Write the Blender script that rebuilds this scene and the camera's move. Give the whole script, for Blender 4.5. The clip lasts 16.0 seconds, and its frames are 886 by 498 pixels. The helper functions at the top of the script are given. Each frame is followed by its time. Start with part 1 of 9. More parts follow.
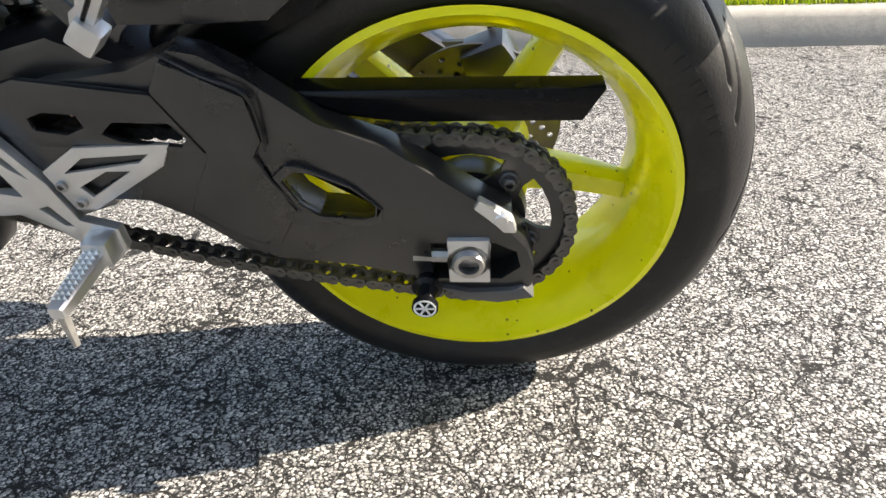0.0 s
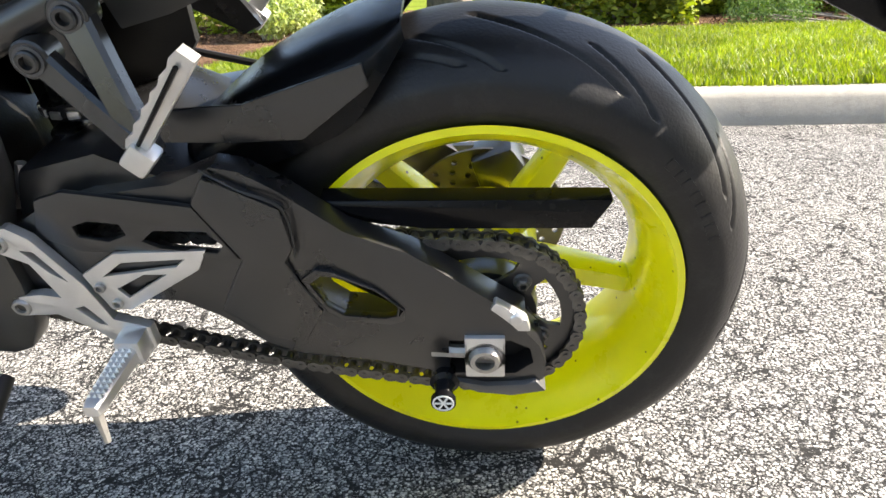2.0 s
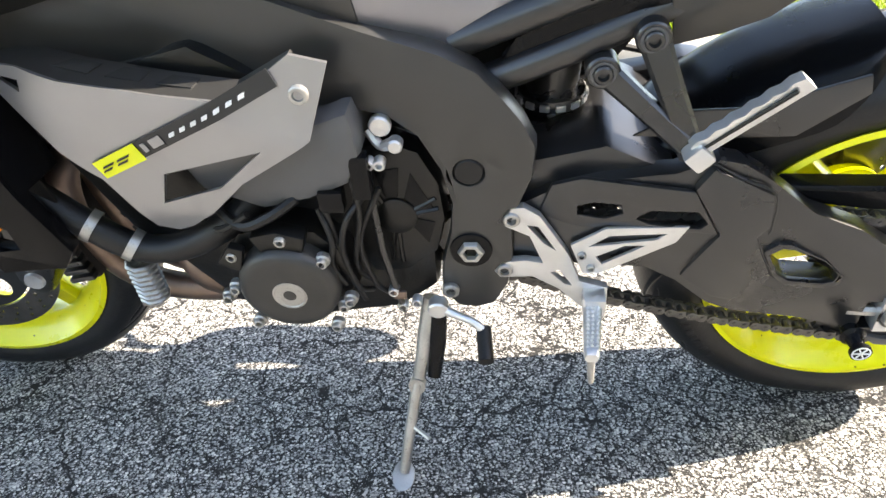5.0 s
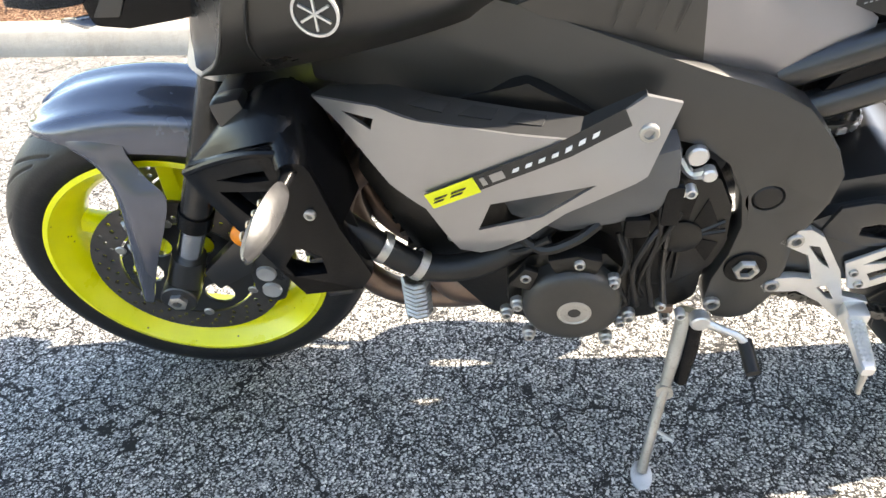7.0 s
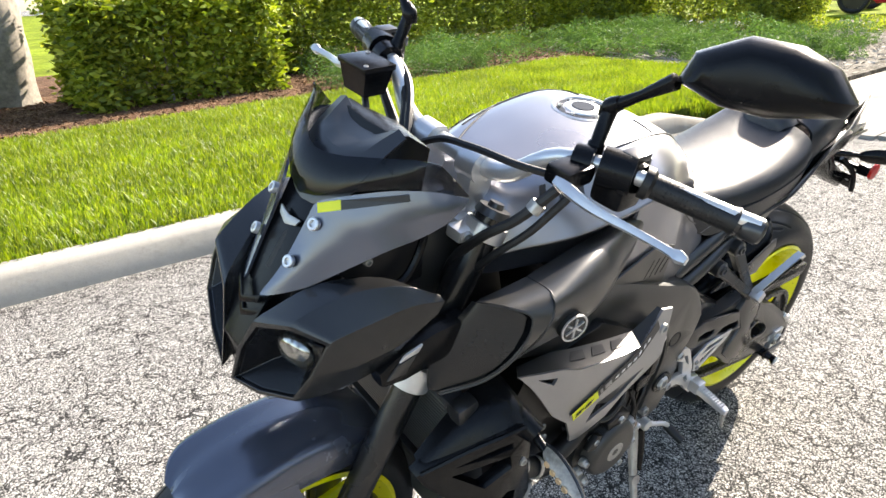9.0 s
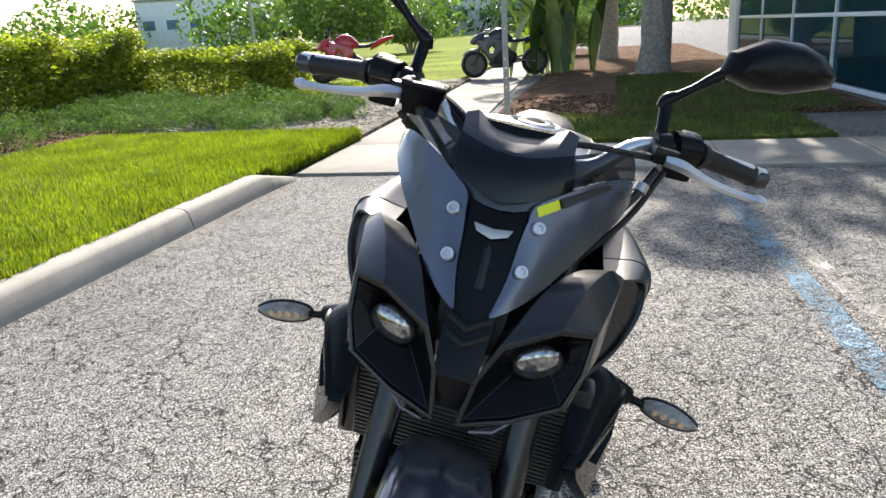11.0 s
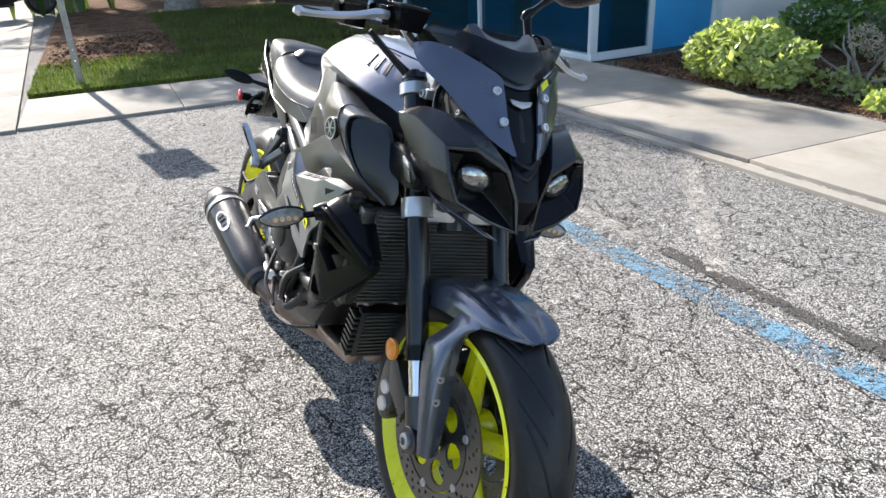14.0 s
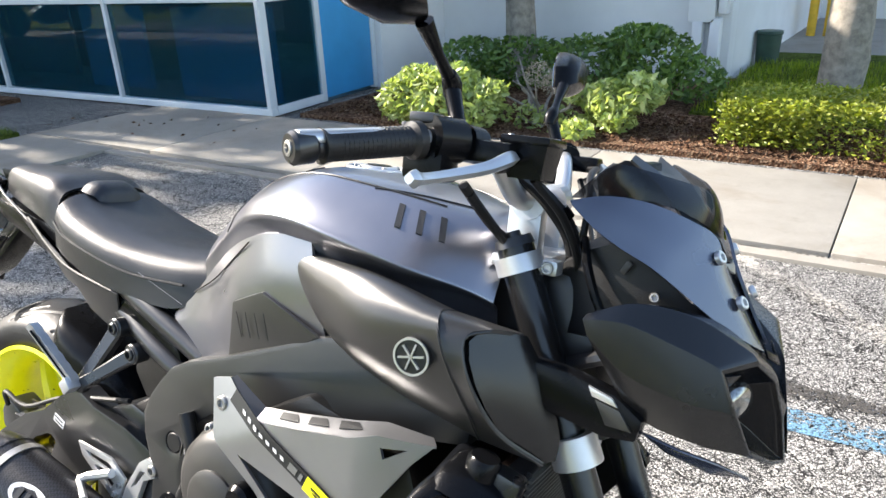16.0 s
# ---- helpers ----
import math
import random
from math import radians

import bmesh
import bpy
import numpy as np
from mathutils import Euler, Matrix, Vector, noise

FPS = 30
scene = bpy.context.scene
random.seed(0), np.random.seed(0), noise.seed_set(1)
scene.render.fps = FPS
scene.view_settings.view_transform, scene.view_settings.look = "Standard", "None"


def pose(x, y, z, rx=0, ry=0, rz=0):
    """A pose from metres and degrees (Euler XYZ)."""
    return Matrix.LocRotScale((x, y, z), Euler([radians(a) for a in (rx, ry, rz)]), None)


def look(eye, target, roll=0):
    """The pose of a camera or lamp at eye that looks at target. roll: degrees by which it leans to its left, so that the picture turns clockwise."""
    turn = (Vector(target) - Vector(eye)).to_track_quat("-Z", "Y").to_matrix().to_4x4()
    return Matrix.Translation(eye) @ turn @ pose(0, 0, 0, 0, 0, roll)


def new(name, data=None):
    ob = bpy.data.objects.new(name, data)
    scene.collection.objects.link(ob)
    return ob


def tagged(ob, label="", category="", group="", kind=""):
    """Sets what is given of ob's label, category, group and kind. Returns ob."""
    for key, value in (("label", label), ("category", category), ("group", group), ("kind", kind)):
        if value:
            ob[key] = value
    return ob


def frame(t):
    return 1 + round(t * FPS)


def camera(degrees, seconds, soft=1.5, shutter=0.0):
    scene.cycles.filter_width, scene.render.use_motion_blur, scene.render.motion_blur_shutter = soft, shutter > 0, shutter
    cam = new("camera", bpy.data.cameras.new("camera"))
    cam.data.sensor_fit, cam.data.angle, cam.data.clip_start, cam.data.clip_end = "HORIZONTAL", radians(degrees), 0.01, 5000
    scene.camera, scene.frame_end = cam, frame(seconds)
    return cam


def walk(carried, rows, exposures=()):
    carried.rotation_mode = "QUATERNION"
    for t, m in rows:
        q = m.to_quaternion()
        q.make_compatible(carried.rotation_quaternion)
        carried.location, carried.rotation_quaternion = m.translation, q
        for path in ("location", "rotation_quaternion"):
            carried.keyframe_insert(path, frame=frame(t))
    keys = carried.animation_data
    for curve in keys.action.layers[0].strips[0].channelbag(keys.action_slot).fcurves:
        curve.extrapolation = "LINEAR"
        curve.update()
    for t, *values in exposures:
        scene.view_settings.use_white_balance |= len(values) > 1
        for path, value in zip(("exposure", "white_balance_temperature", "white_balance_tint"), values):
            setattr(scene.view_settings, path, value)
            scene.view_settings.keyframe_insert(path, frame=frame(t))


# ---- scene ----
cam = camera(64.4, 16.0)
PATH = [
    (0, (-0.057, 0.819, 0.607), (0.183, -0.96, -0.274), -2.5),
    (0.5, (-0.06, 0.851, 0.653), (0.152, -0.933, -0.227), -2.3),
    (1, (-0.061, 0.859, 0.666), (0.15, -0.955, -0.15), -2.4),
    (1.5, (-0.065, 0.862, 0.674), (0.145, -0.976, -0.087), -2.3),
    (2, (-0.03, 0.848, 0.662), (0.178, -1.007, -0.056), -2.1),
    (2.5, (0.054, 0.813, 0.723), (0.271, -1.046, 0.017), -2.2),
    (3, (0.115, 0.859, 0.778), (0.332, -1.0, 0.075), -2.3),
    (3.5, (0.25, 0.91, 0.758), (0.482, -0.944, 0.045), -2.4),
    (4, (0.336, 0.966, 0.761), (0.586, -0.871, 0.009), -2.5),
    (4.2, (0.358, 0.975, 0.76), (0.605, -0.849, -0.022), -2.5),
    (6.3, (0.711, 1.068, 0.857), (1.011, -0.642, -0.137), -2.5),
    (6.5, (0.744, 1.058, 0.865), (1.042, -0.65, -0.132), -2.7),
    (7, (0.841, 1.053, 0.88), (1.095, -0.664, -0.112), -2.8),
    (7.5, (1.026, 1.142, 0.939), (1.111, -0.6, -0.04), -2.6),
    (8, (1.23, 1.175, 1.044), (1.053, -0.564, 0.073), -2.8),
    (8.5, (1.436, 1.086, 1.134), (0.814, -0.617, 0.289), -3.1),
    (9, (1.707, 1.042, 1.226), (0.637, -0.493, 0.519), -3.5),
    (9.2, (1.786, 1.003, 1.248), (0.564, -0.435, 0.585), -3.8),
    (11.3, (2.309, 0.269, 1.176), (0.427, -0.007, 0.558), -3.6),
    (11.5, (2.398, 0.221, 1.165), (0.508, 0.08, 0.527), -3.6),
    (12, (2.614, 0.119, 1.178), (0.744, 0.251, 0.482), -3.4),
    (12.5, (2.754, 0.052, 1.167), (0.907, 0.278, 0.435), -3.2),
    (13, (2.843, -0.106, 1.197), (1.024, 0.184, 0.417), -3.0),
    (13.5, (2.715, -0.284, 1.23), (0.97, 0.223, 0.395), -2.7),
    (14, (2.488, -0.463, 1.248), (0.823, 0.287, 0.431), -2.6),
    (14.5, (2.284, -0.581, 1.268), (0.748, 0.409, 0.454), -2.5),
    (15, (2.002, -0.598, 1.281), (0.611, 0.596, 0.481), -2.4),
    (15.5, (1.717, -0.644, 1.302), (0.482, 0.719, 0.517), -2.1),
    (16, (1.52, -0.644, 1.324), (0.483, 0.885, 0.558), -2.5),
]
walk(cam, [(t, look(eye, target, roll)) for t, eye, target, roll in PATH], [(0, 1.6, 7200, 12), (1.5, 1.74, 7200, 12), (2.5, 2.22, 7200, 12), (3.5, 2.65, 7200, 12), (6.5, 2.6, 7500, 12), (7.0, 2.65, 7500, 12), (8.0, 2.12, 7400, 12), (9.0, 1.9, 7200, 12), (11.5, 1.24, 6800, 12), (12.5, 1.32, 6800, 12), (14.5, 1.48, 6500, 12), (16.0, 1.76, 6800, 12)])

# ---- world and light ----
SUN_EL, SUN_AZ = 33.0, (-1.0, -0.165)
world = bpy.data.worlds.new("sky")
scene.world = world
world.use_nodes = True
wn = world.node_tree.nodes
sky = wn.new("ShaderNodeTexSky")
sky.sky_type = "NISHITA"
sky.sun_disc = False
sky.sun_elevation = radians(SUN_EL)
sky.sun_rotation = math.atan2(SUN_AZ[0], SUN_AZ[1])
world.node_tree.links.new(sky.outputs[0], wn["Background"].inputs[0])
wn["Background"].inputs[1].default_value = 0.12
sun = new("sun", bpy.data.lights.new("sun", "SUN"))
sun.data.energy = 4.5
sun.data.angle = radians(0.6)
sun.data.color = (1.0, 0.95, 0.87)
ce = math.cos(radians(SUN_EL)) / math.hypot(*SUN_AZ)
sun.matrix_world = look((SUN_AZ[0] * ce * 20, SUN_AZ[1] * ce * 20, math.sin(radians(SUN_EL)) * 20), (0, 0, 0))


# ---- materials ----
def nodes_of(name):
    m = bpy.data.materials.new(name)
    m.use_nodes = True
    t = m.node_tree
    return m, t, t.nodes["Principled BSDF"], t.nodes.new("ShaderNodeTexCoord")


def tex(t, kind, vec, scale, **kw):
    n = t.nodes.new(kind)
    n.inputs["Scale"].default_value = scale
    for k, v in kw.items():
        if k in n.inputs:
            n.inputs[k].default_value = v
    t.links.new(vec, n.inputs["Vector"])
    return n


def ramp(t, src, stops):
    n = t.nodes.new("ShaderNodeValToRGB")
    e = n.color_ramp.elements
    while len(e) < len(stops):
        e.new(0.5)
    for el, (p, c) in zip(e, stops):
        el.position = p
        el.color = (c, c, c, 1) if isinstance(c, (int, float)) else (*c, 1)
    t.links.new(src, n.inputs[0])
    return n.outputs[0]


def mix(t, a, b, fac, mode="MIX"):
    n = t.nodes.new("ShaderNodeMixRGB")
    n.blend_type = mode
    for i, v in ((1, a), (2, b), (0, fac)):
        if isinstance(v, (int, float)):
            n.inputs[i].default_value = v if i == 0 else (v, v, v, 1)
        elif isinstance(v, tuple):
            n.inputs[i].default_value = (*v, 1)
        else:
            t.links.new(v, n.inputs[i])
    return n.outputs[0]


def bumped(t, bsdf, height, strength, dist=0.002, chain=None):
    n = t.nodes.new("ShaderNodeBump")
    n.inputs["Strength"].default_value = strength
    n.inputs["Distance"].default_value = dist
    t.links.new(height, n.inputs["Height"])
    if chain:
        t.links.new(chain, n.inputs["Normal"])
    t.links.new(n.outputs[0], bsdf.inputs["Normal"])
    return n.outputs[0]


def mat(name, col, rough=0.5, metal=0.0, var=0.2, scale=9.0, grain=420.0, bump=0.12, coat=0.0, dirt=None, spec=0.5, rvar=0.12, specks=None):
    """A surface with slow colour drift, fine grain, uneven gloss and, if given, dust in blotches."""
    m, t, b, tc = nodes_of(name)
    o = tc.outputs["Object"]
    slow = tex(t, "ShaderNodeTexNoise", o, scale, Detail=5.0, Roughness=0.6)
    fine = tex(t, "ShaderNodeTexNoise", o, grain, Detail=2.0)
    hi = tuple(min(1, c * (1 + var)) for c in col)
    lo = tuple(c * (1 - var) for c in col)
    c = mix(t, lo, hi, ramp(t, slow.outputs[0], [(0.3, 0.0), (0.7, 1.0)]))
    if dirt:
        spot = tex(t, "ShaderNodeTexNoise", o, scale * 4, Detail=8.0, Roughness=0.75)
        c = mix(t, c, dirt, ramp(t, spot.outputs[0], [(0.52, 0.0), (0.75, 0.7)]))
    if specks:
        dot = tex(t, "ShaderNodeTexVoronoi", o, 75.0)
        pick = t.nodes.new("ShaderNodeSeparateColor")
        t.links.new(dot.outputs["Color"], pick.inputs[0])
        near = ramp(t, dot.outputs["Distance"], [(0.1, 1.0), (0.17, 0.0)])
        c = mix(t, c, specks, mix(t, near, ramp(t, pick.outputs[0], [(0.86, 0.0), (0.88, 0.85)]), 1.0, "MULTIPLY"))
    t.links.new(c, b.inputs["Base Color"])
    r = t.nodes.new("ShaderNodeMapRange")
    t.links.new(slow.outputs[0], r.inputs[0])
    r.inputs[3].default_value, r.inputs[4].default_value = max(0.02, rough - rvar), min(1, rough + rvar)
    t.links.new(r.outputs[0], b.inputs["Roughness"])
    b.inputs["Metallic"].default_value = metal
    b.inputs["Coat Weight"].default_value = coat
    b.inputs["Coat Roughness"].default_value = 0.08
    b.inputs["Specular IOR Level"].default_value = spec
    if bump:
        bumped(t, b, fine.outputs[0], bump, 0.001)
    return m


def mat_asphalt():
    m, t, b, tc = nodes_of("worn_asphalt")
    o = tc.outputs["Object"]
    warp = tex(t, "ShaderNodeTexNoise", o, 60.0, Detail=2.0)
    vec = mix(t, o, warp.outputs["Color"], 0.006, "ADD")
    stone = tex(t, "ShaderNodeTexVoronoi", vec, 205.0)
    small = tex(t, "ShaderNodeTexVoronoi", vec, 290.0)
    sep = t.nodes.new("ShaderNodeSeparateColor")
    t.links.new(stone.outputs["Color"], sep.inputs[0])
    sep2 = t.nodes.new("ShaderNodeSeparateColor")
    t.links.new(small.outputs["Color"], sep2.inputs[0])
    c1 = ramp(t, sep.outputs[0], [(0.0, (0.24, 0.238, 0.238)), (0.3, (0.41, 0.402, 0.388)), (0.7, (0.56, 0.549, 0.524)), (1.0, (0.78, 0.765, 0.725))])
    c2 = ramp(t, sep2.outputs[1], [(0.0, 0.03), (0.55, 0.17), (1.0, 0.42)])
    size = ramp(t, sep.outputs[1], [(0.0, 0.12), (0.3, 0.42), (1.0, 0.66)])
    diff = t.nodes.new("ShaderNodeMath")
    diff.operation = "SUBTRACT"
    t.links.new(size, diff.inputs[0])
    t.links.new(stone.outputs["Distance"], diff.inputs[1])
    face = ramp(t, diff.outputs[0], [(0.0, 0.0), (0.07, 1.0)])
    c2 = mix(t, c2, ramp(t, small.outputs["Distance"], [(0.33, 1.0), (0.6, 0.18)]), 1.0, "MULTIPLY")
    c = mix(t, c2, c1, face)
    slow = tex(t, "ShaderNodeTexNoise", o, 0.7, Detail=6.0, Roughness=0.65)
    c = mix(t, c, ramp(t, slow.outputs[0], [(0.3, (0.88, 0.865, 0.85)), (0.7, (1.23, 1.2, 1.14))]), 1.0, "MULTIPLY")
    mid = tex(t, "ShaderNodeTexNoise", o, 34.0, Detail=4.0, Roughness=0.7)
    c = mix(t, c, ramp(t, mid.outputs[0], [(0.32, 0.84), (0.62, 1.14)]), 1.0, "MULTIPLY")
    # lost stones
    pit = tex(t, "ShaderNodeTexNoise", o, 55.0, Detail=3.0, Roughness=0.7)
    pits = ramp(t, pit.outputs[0], [(0.645, 0.0), (0.68, 0.95)])
    # branching shrinkage cracks
    wob = tex(t, "ShaderNodeTexNoise", o, 7.0, Detail=4.0)
    wob2 = tex(t, "ShaderNodeTexNoise", o, 60.0, Detail=3.0, Roughness=0.7)
    cv = mix(t, mix(t, o, wob.outputs["Color"], 0.22, "ADD"), wob2.outputs["Color"], 0.022, "ADD")
    crack = tex(t, "ShaderNodeTexVoronoi", cv, 5.5)
    crack.feature = "DISTANCE_TO_EDGE"
    crack2 = tex(t, "ShaderNodeTexVoronoi", cv, 19.0)
    crack2.feature = "DISTANCE_TO_EDGE"
    part_of = tex(t, "ShaderNodeTexNoise", o, 2.2, Detail=4.0)
    part_in = tex(t, "ShaderNodeTexNoise", o, 6.0, Detail=7.0, Roughness=0.72)
    line = ramp(t, crack.outputs[0], [(0.011, 1.0), (0.019, 0.0)])
    line2 = ramp(t, crack2.outputs[0], [(0.017, 1.0), (0.03, 0.0)])
    lines = mix(t, mix(t, line, ramp(t, part_of.outputs[0], [(0.38, 0.0), (0.45, 1.0)]), 1.0, "MULTIPLY"), mix(t, line2, ramp(t, part_in.outputs[0], [(0.37, 0.0), (0.46, 1.0)]), 1.0, "MULTIPLY"), 1.0, "LIGHTEN")
    lines = mix(t, lines, pits, 1.0, "LIGHTEN")
    c = mix(t, c, (0.02, 0.019, 0.018), lines)
    t.links.new(c, b.inputs["Base Color"])
    b.inputs["Roughness"].default_value = 0.85
    b.inputs["Specular IOR Level"].default_value = 0.2
    h = mix(t, face, 0.0, lines)
    bumped(t, b, h, 1.0, 0.0034)
    return m


def mat_concrete(name, col, lines=0.0):
    m, t, b, tc = nodes_of(name)
    o = tc.outputs["Object"]
    a = tex(t, "ShaderNodeTexNoise", o, 1.3, Detail=7.0, Roughness=0.7)
    s = tex(t, "ShaderNodeTexNoise", o, 7.0, Detail=8.0, Roughness=0.75)
    g = tex(t, "ShaderNodeTexVoronoi", o, 260.0)
    c = mix(t, tuple(0.8 * v for v in col), tuple(1.12 * v for v in col), ramp(t, a.outputs[0], [(0.3, 0.0), (0.7, 1.0)]))
    c = mix(t, c, (0.12, 0.105, 0.085), ramp(t, s.outputs[0], [(0.56, 0.0), (0.8, 0.55)]))
    damp = tex(t, "ShaderNodeTexNoise", o, 0.8, Detail=9.0, Roughness=0.72, Distortion=0.6)
    c = mix(t, c, (0.16, 0.125, 0.09), ramp(t, damp.outputs[0], [(0.5, 0.0), (0.68, 0.6)]))
    c = mix(t, c, ramp(t, g.outputs["Distance"], [(0.0, 0.82), (0.5, 1.08)]), 1.0, "MULTIPLY")
    if lines:
        w = tex(t, "ShaderNodeTexWave", o, lines, Distortion=3.0, Detail=3.0)
        c = mix(t, c, ramp(t, w.outputs[0], [(0.0, 0.72), (0.4, 1.0)]), 0.5, "MULTIPLY")
    t.links.new(c, b.inputs["Base Color"])
    b.inputs["Roughness"].default_value = 0.88
    bumped(t, b, s.outputs[0], 0.6, 0.006)
    return m


def mat_leaf(name, c0, c1, c2, rough=0.45, trans=0.25):
    m, t, b, tc = nodes_of(name)
    geo = t.nodes.new("ShaderNodeNewGeometry")
    c = ramp(t, geo.outputs["Random Per Island"], [(0.0, c0), (0.5, c1), (1.0, c2)])
    n = tex(t, "ShaderNodeTexNoise", tc.outputs["Object"], 1.7, Detail=4.0)
    c = mix(t, c, ramp(t, n.outputs[0], [(0.3, 0.7), (0.7, 1.25)]), 1.0, "MULTIPLY")
    t.links.new(c, b.inputs["Base Color"])
    b.inputs["Roughness"].default_value = rough
    tr = t.nodes.new("ShaderNodeBsdfTranslucent")
    t.links.new(mix(t, c, (1.6, 1.7, 0.7), 1.0, "MULTIPLY"), tr.inputs[0])
    mx = t.nodes.new("ShaderNodeMixShader")
    mx.inputs[0].default_value = trans
    t.links.new(b.outputs[0], mx.inputs[1])
    t.links.new(tr.outputs[0], mx.inputs[2])
    t.links.new(mx.outputs[0], t.nodes["Material Output"].inputs[0])
    return m


def mat_soil(name, c0, c1, c2, scale=70.0):
    m, t, b, tc = nodes_of(name)
    o = tc.outputs["Object"]
    v = tex(t, "ShaderNodeTexVoronoi", o, scale)
    n = tex(t, "ShaderNodeTexNoise", o, scale / 18, Detail=6.0)
    s = t.nodes.new("ShaderNodeSeparateColor")
    t.links.new(v.outputs["Color"], s.inputs[0])
    c = ramp(t, s.outputs[0], [(0.0, c0), (0.5, c1), (1.0, c2)])
    c = mix(t, c, ramp(t, n.outputs[0], [(0.3, 0.55), (0.7, 1.3)]), 1.0, "MULTIPLY")
    t.links.new(c, b.inputs["Base Color"])
    b.inputs["Roughness"].default_value = 1.0
    b.inputs["Specular IOR Level"].default_value = 0.08
    bumped(t, b, v.outputs["Distance"], 1.0, 0.02)
    return m


def mat_glass(name, col, rough=0.02, alpha=0.25, tint=None, spec=0.6):
    """Tinted glass: a clear sheet that lets light through, with a gloss on top."""
    m, t, b, tc = nodes_of(name)
    b.inputs["Base Color"].default_value = (*col, 1)
    b.inputs["Roughness"].default_value = rough
    b.inputs["Transmission Weight"].default_value = 0.0
    b.inputs["Specular IOR Level"].default_value = spec
    tr = t.nodes.new("ShaderNodeBsdfTransparent")
    tr.inputs[0].default_value = (*(tint or [min(1, 0.25 + c) for c in col]), 1)
    mx = t.nodes.new("ShaderNodeMixShader")
    mx.inputs[0].default_value = alpha
    t.links.new(tr.outputs[0], mx.inputs[1])
    t.links.new(b.outputs[0], mx.inputs[2])
    t.links.new(mx.outputs[0], t.nodes["Material Output"].inputs[0])
    return m


def mat_carbon():
    m, t, b, tc = nodes_of("carbon_weave")
    o = tc.outputs["Object"]
    w = tex(t, "ShaderNodeTexChecker", o, 260.0)
    n = tex(t, "ShaderNodeTexNoise", o, 30.0, Detail=3.0)
    c = mix(t, (0.004, 0.004, 0.005), (0.02, 0.02, 0.023), w.outputs["Fac"])
    t.links.new(mix(t, c, ramp(t, n.outputs[0], [(0.3, 0.8), (0.7, 1.2)]), 1.0, "MULTIPLY"), b.inputs["Base Color"])
    b.inputs["Roughness"].default_value = 0.35
    b.inputs["Coat Weight"].default_value = 0.35
    b.inputs["Specular IOR Level"].default_value = 0.3
    b.inputs["Coat Roughness"].default_value = 0.12
    bumped(t, b, w.outputs["Fac"], 0.15, 0.0006)
    return m


def mat_lane_paint(name, col, keep):
    """Worn road paint: asphalt shows through where the paint has rubbed off."""
    m, t, b, tc = nodes_of(name)
    o = tc.outputs["Object"]
    v = tex(t, "ShaderNodeTexVoronoi", o, 135.0)
    n = tex(t, "ShaderNodeTexNoise", o, 5.0, Detail=8.0, Roughness=0.75)
    c = mix(t, tuple(0.7 * x for x in col), col, ramp(t, n.outputs[0], [(0.35, 0.0), (0.6, 1.0)]))
    t.links.new(mix(t, c, ramp(t, v.outputs["Distance"], [(0.35, 1.0), (0.8, 0.45)]), 1.0, "MULTIPLY"), b.inputs["Base Color"])
    b.inputs["Roughness"].default_value = 0.75
    bumped(t, b, v.outputs["Distance"], 0.7, 0.003)
    tr = t.nodes.new("ShaderNodeBsdfTransparent")
    mx = t.nodes.new("ShaderNodeMixShader")
    grit = tex(t, "ShaderNodeTexNoise", o, 120.0, Detail=3.0)
    add = t.nodes.new("ShaderNodeMath")
    t.links.new(n.outputs[0], add.inputs[0])
    t.links.new(grit.outputs[0], add.inputs[1])
    t.links.new(ramp(t, add.outputs[0], [(0.0, 0.0), (0.999, 0.0), (1.0, 0.0)]), mx.inputs[0])
    k = t.nodes.new("ShaderNodeMapRange")
    t.links.new(add.outputs[0], k.inputs[0])
    k.inputs[1].default_value, k.inputs[2].default_value = keep, keep + 0.12
    t.links.new(k.outputs[0], mx.inputs[0])
    t.links.new(tr.outputs[0], mx.inputs[1])
    t.links.new(b.outputs[0], mx.inputs[2])
    t.links.new(mx.outputs[0], t.nodes["Material Output"].inputs[0])
    return m


ASPHALT = mat_asphalt()
CONCRETE = mat_concrete("pavement_concrete", (0.27, 0.25, 0.215))
KERB = mat_concrete("kerb_concrete", (0.36, 0.335, 0.29))
GRASS = mat_leaf("grass_blades", (0.08, 0.13, 0.008), (0.15, 0.205, 0.012), (0.26, 0.29, 0.03), 0.5, 0.5)
TURF = mat_soil("turf_thatch", (0.05, 0.07, 0.012), (0.09, 0.13, 0.02), (0.14, 0.16, 0.04), 60.0)
LAWN_FAR = mat_soil("far_lawn", (0.1, 0.15, 0.01), (0.16, 0.21, 0.014), (0.22, 0.26, 0.03), 9.0)
MULCH = mat_soil("bark_mulch", (0.06, 0.03, 0.018), (0.14, 0.075, 0.045), (0.3, 0.2, 0.13), 55.0)
GRAVEL = mat_soil("pale_gravel", (0.1, 0.09, 0.07), (0.2, 0.18, 0.15), (0.36, 0.33, 0.28), 22.0)
PALESTONE = mat_leaf("pale_stone_chips", (0.12, 0.105, 0.085), (0.36, 0.34, 0.3), (0.6, 0.58, 0.54), 0.8, 0.0)
# darker copy of the grass: tree shade is put into its colour
SHADEGRASS = mat_leaf("thin_grass_shade_in_colour", (0.04, 0.07, 0.01), (0.07, 0.11, 0.015), (0.13, 0.15, 0.03), 0.6, 0.25)
HEDGE = mat_leaf("hedge_leaves", (0.08, 0.12, 0.012), (0.22, 0.28, 0.022), (0.44, 0.46, 0.065), 0.55, 0.35)
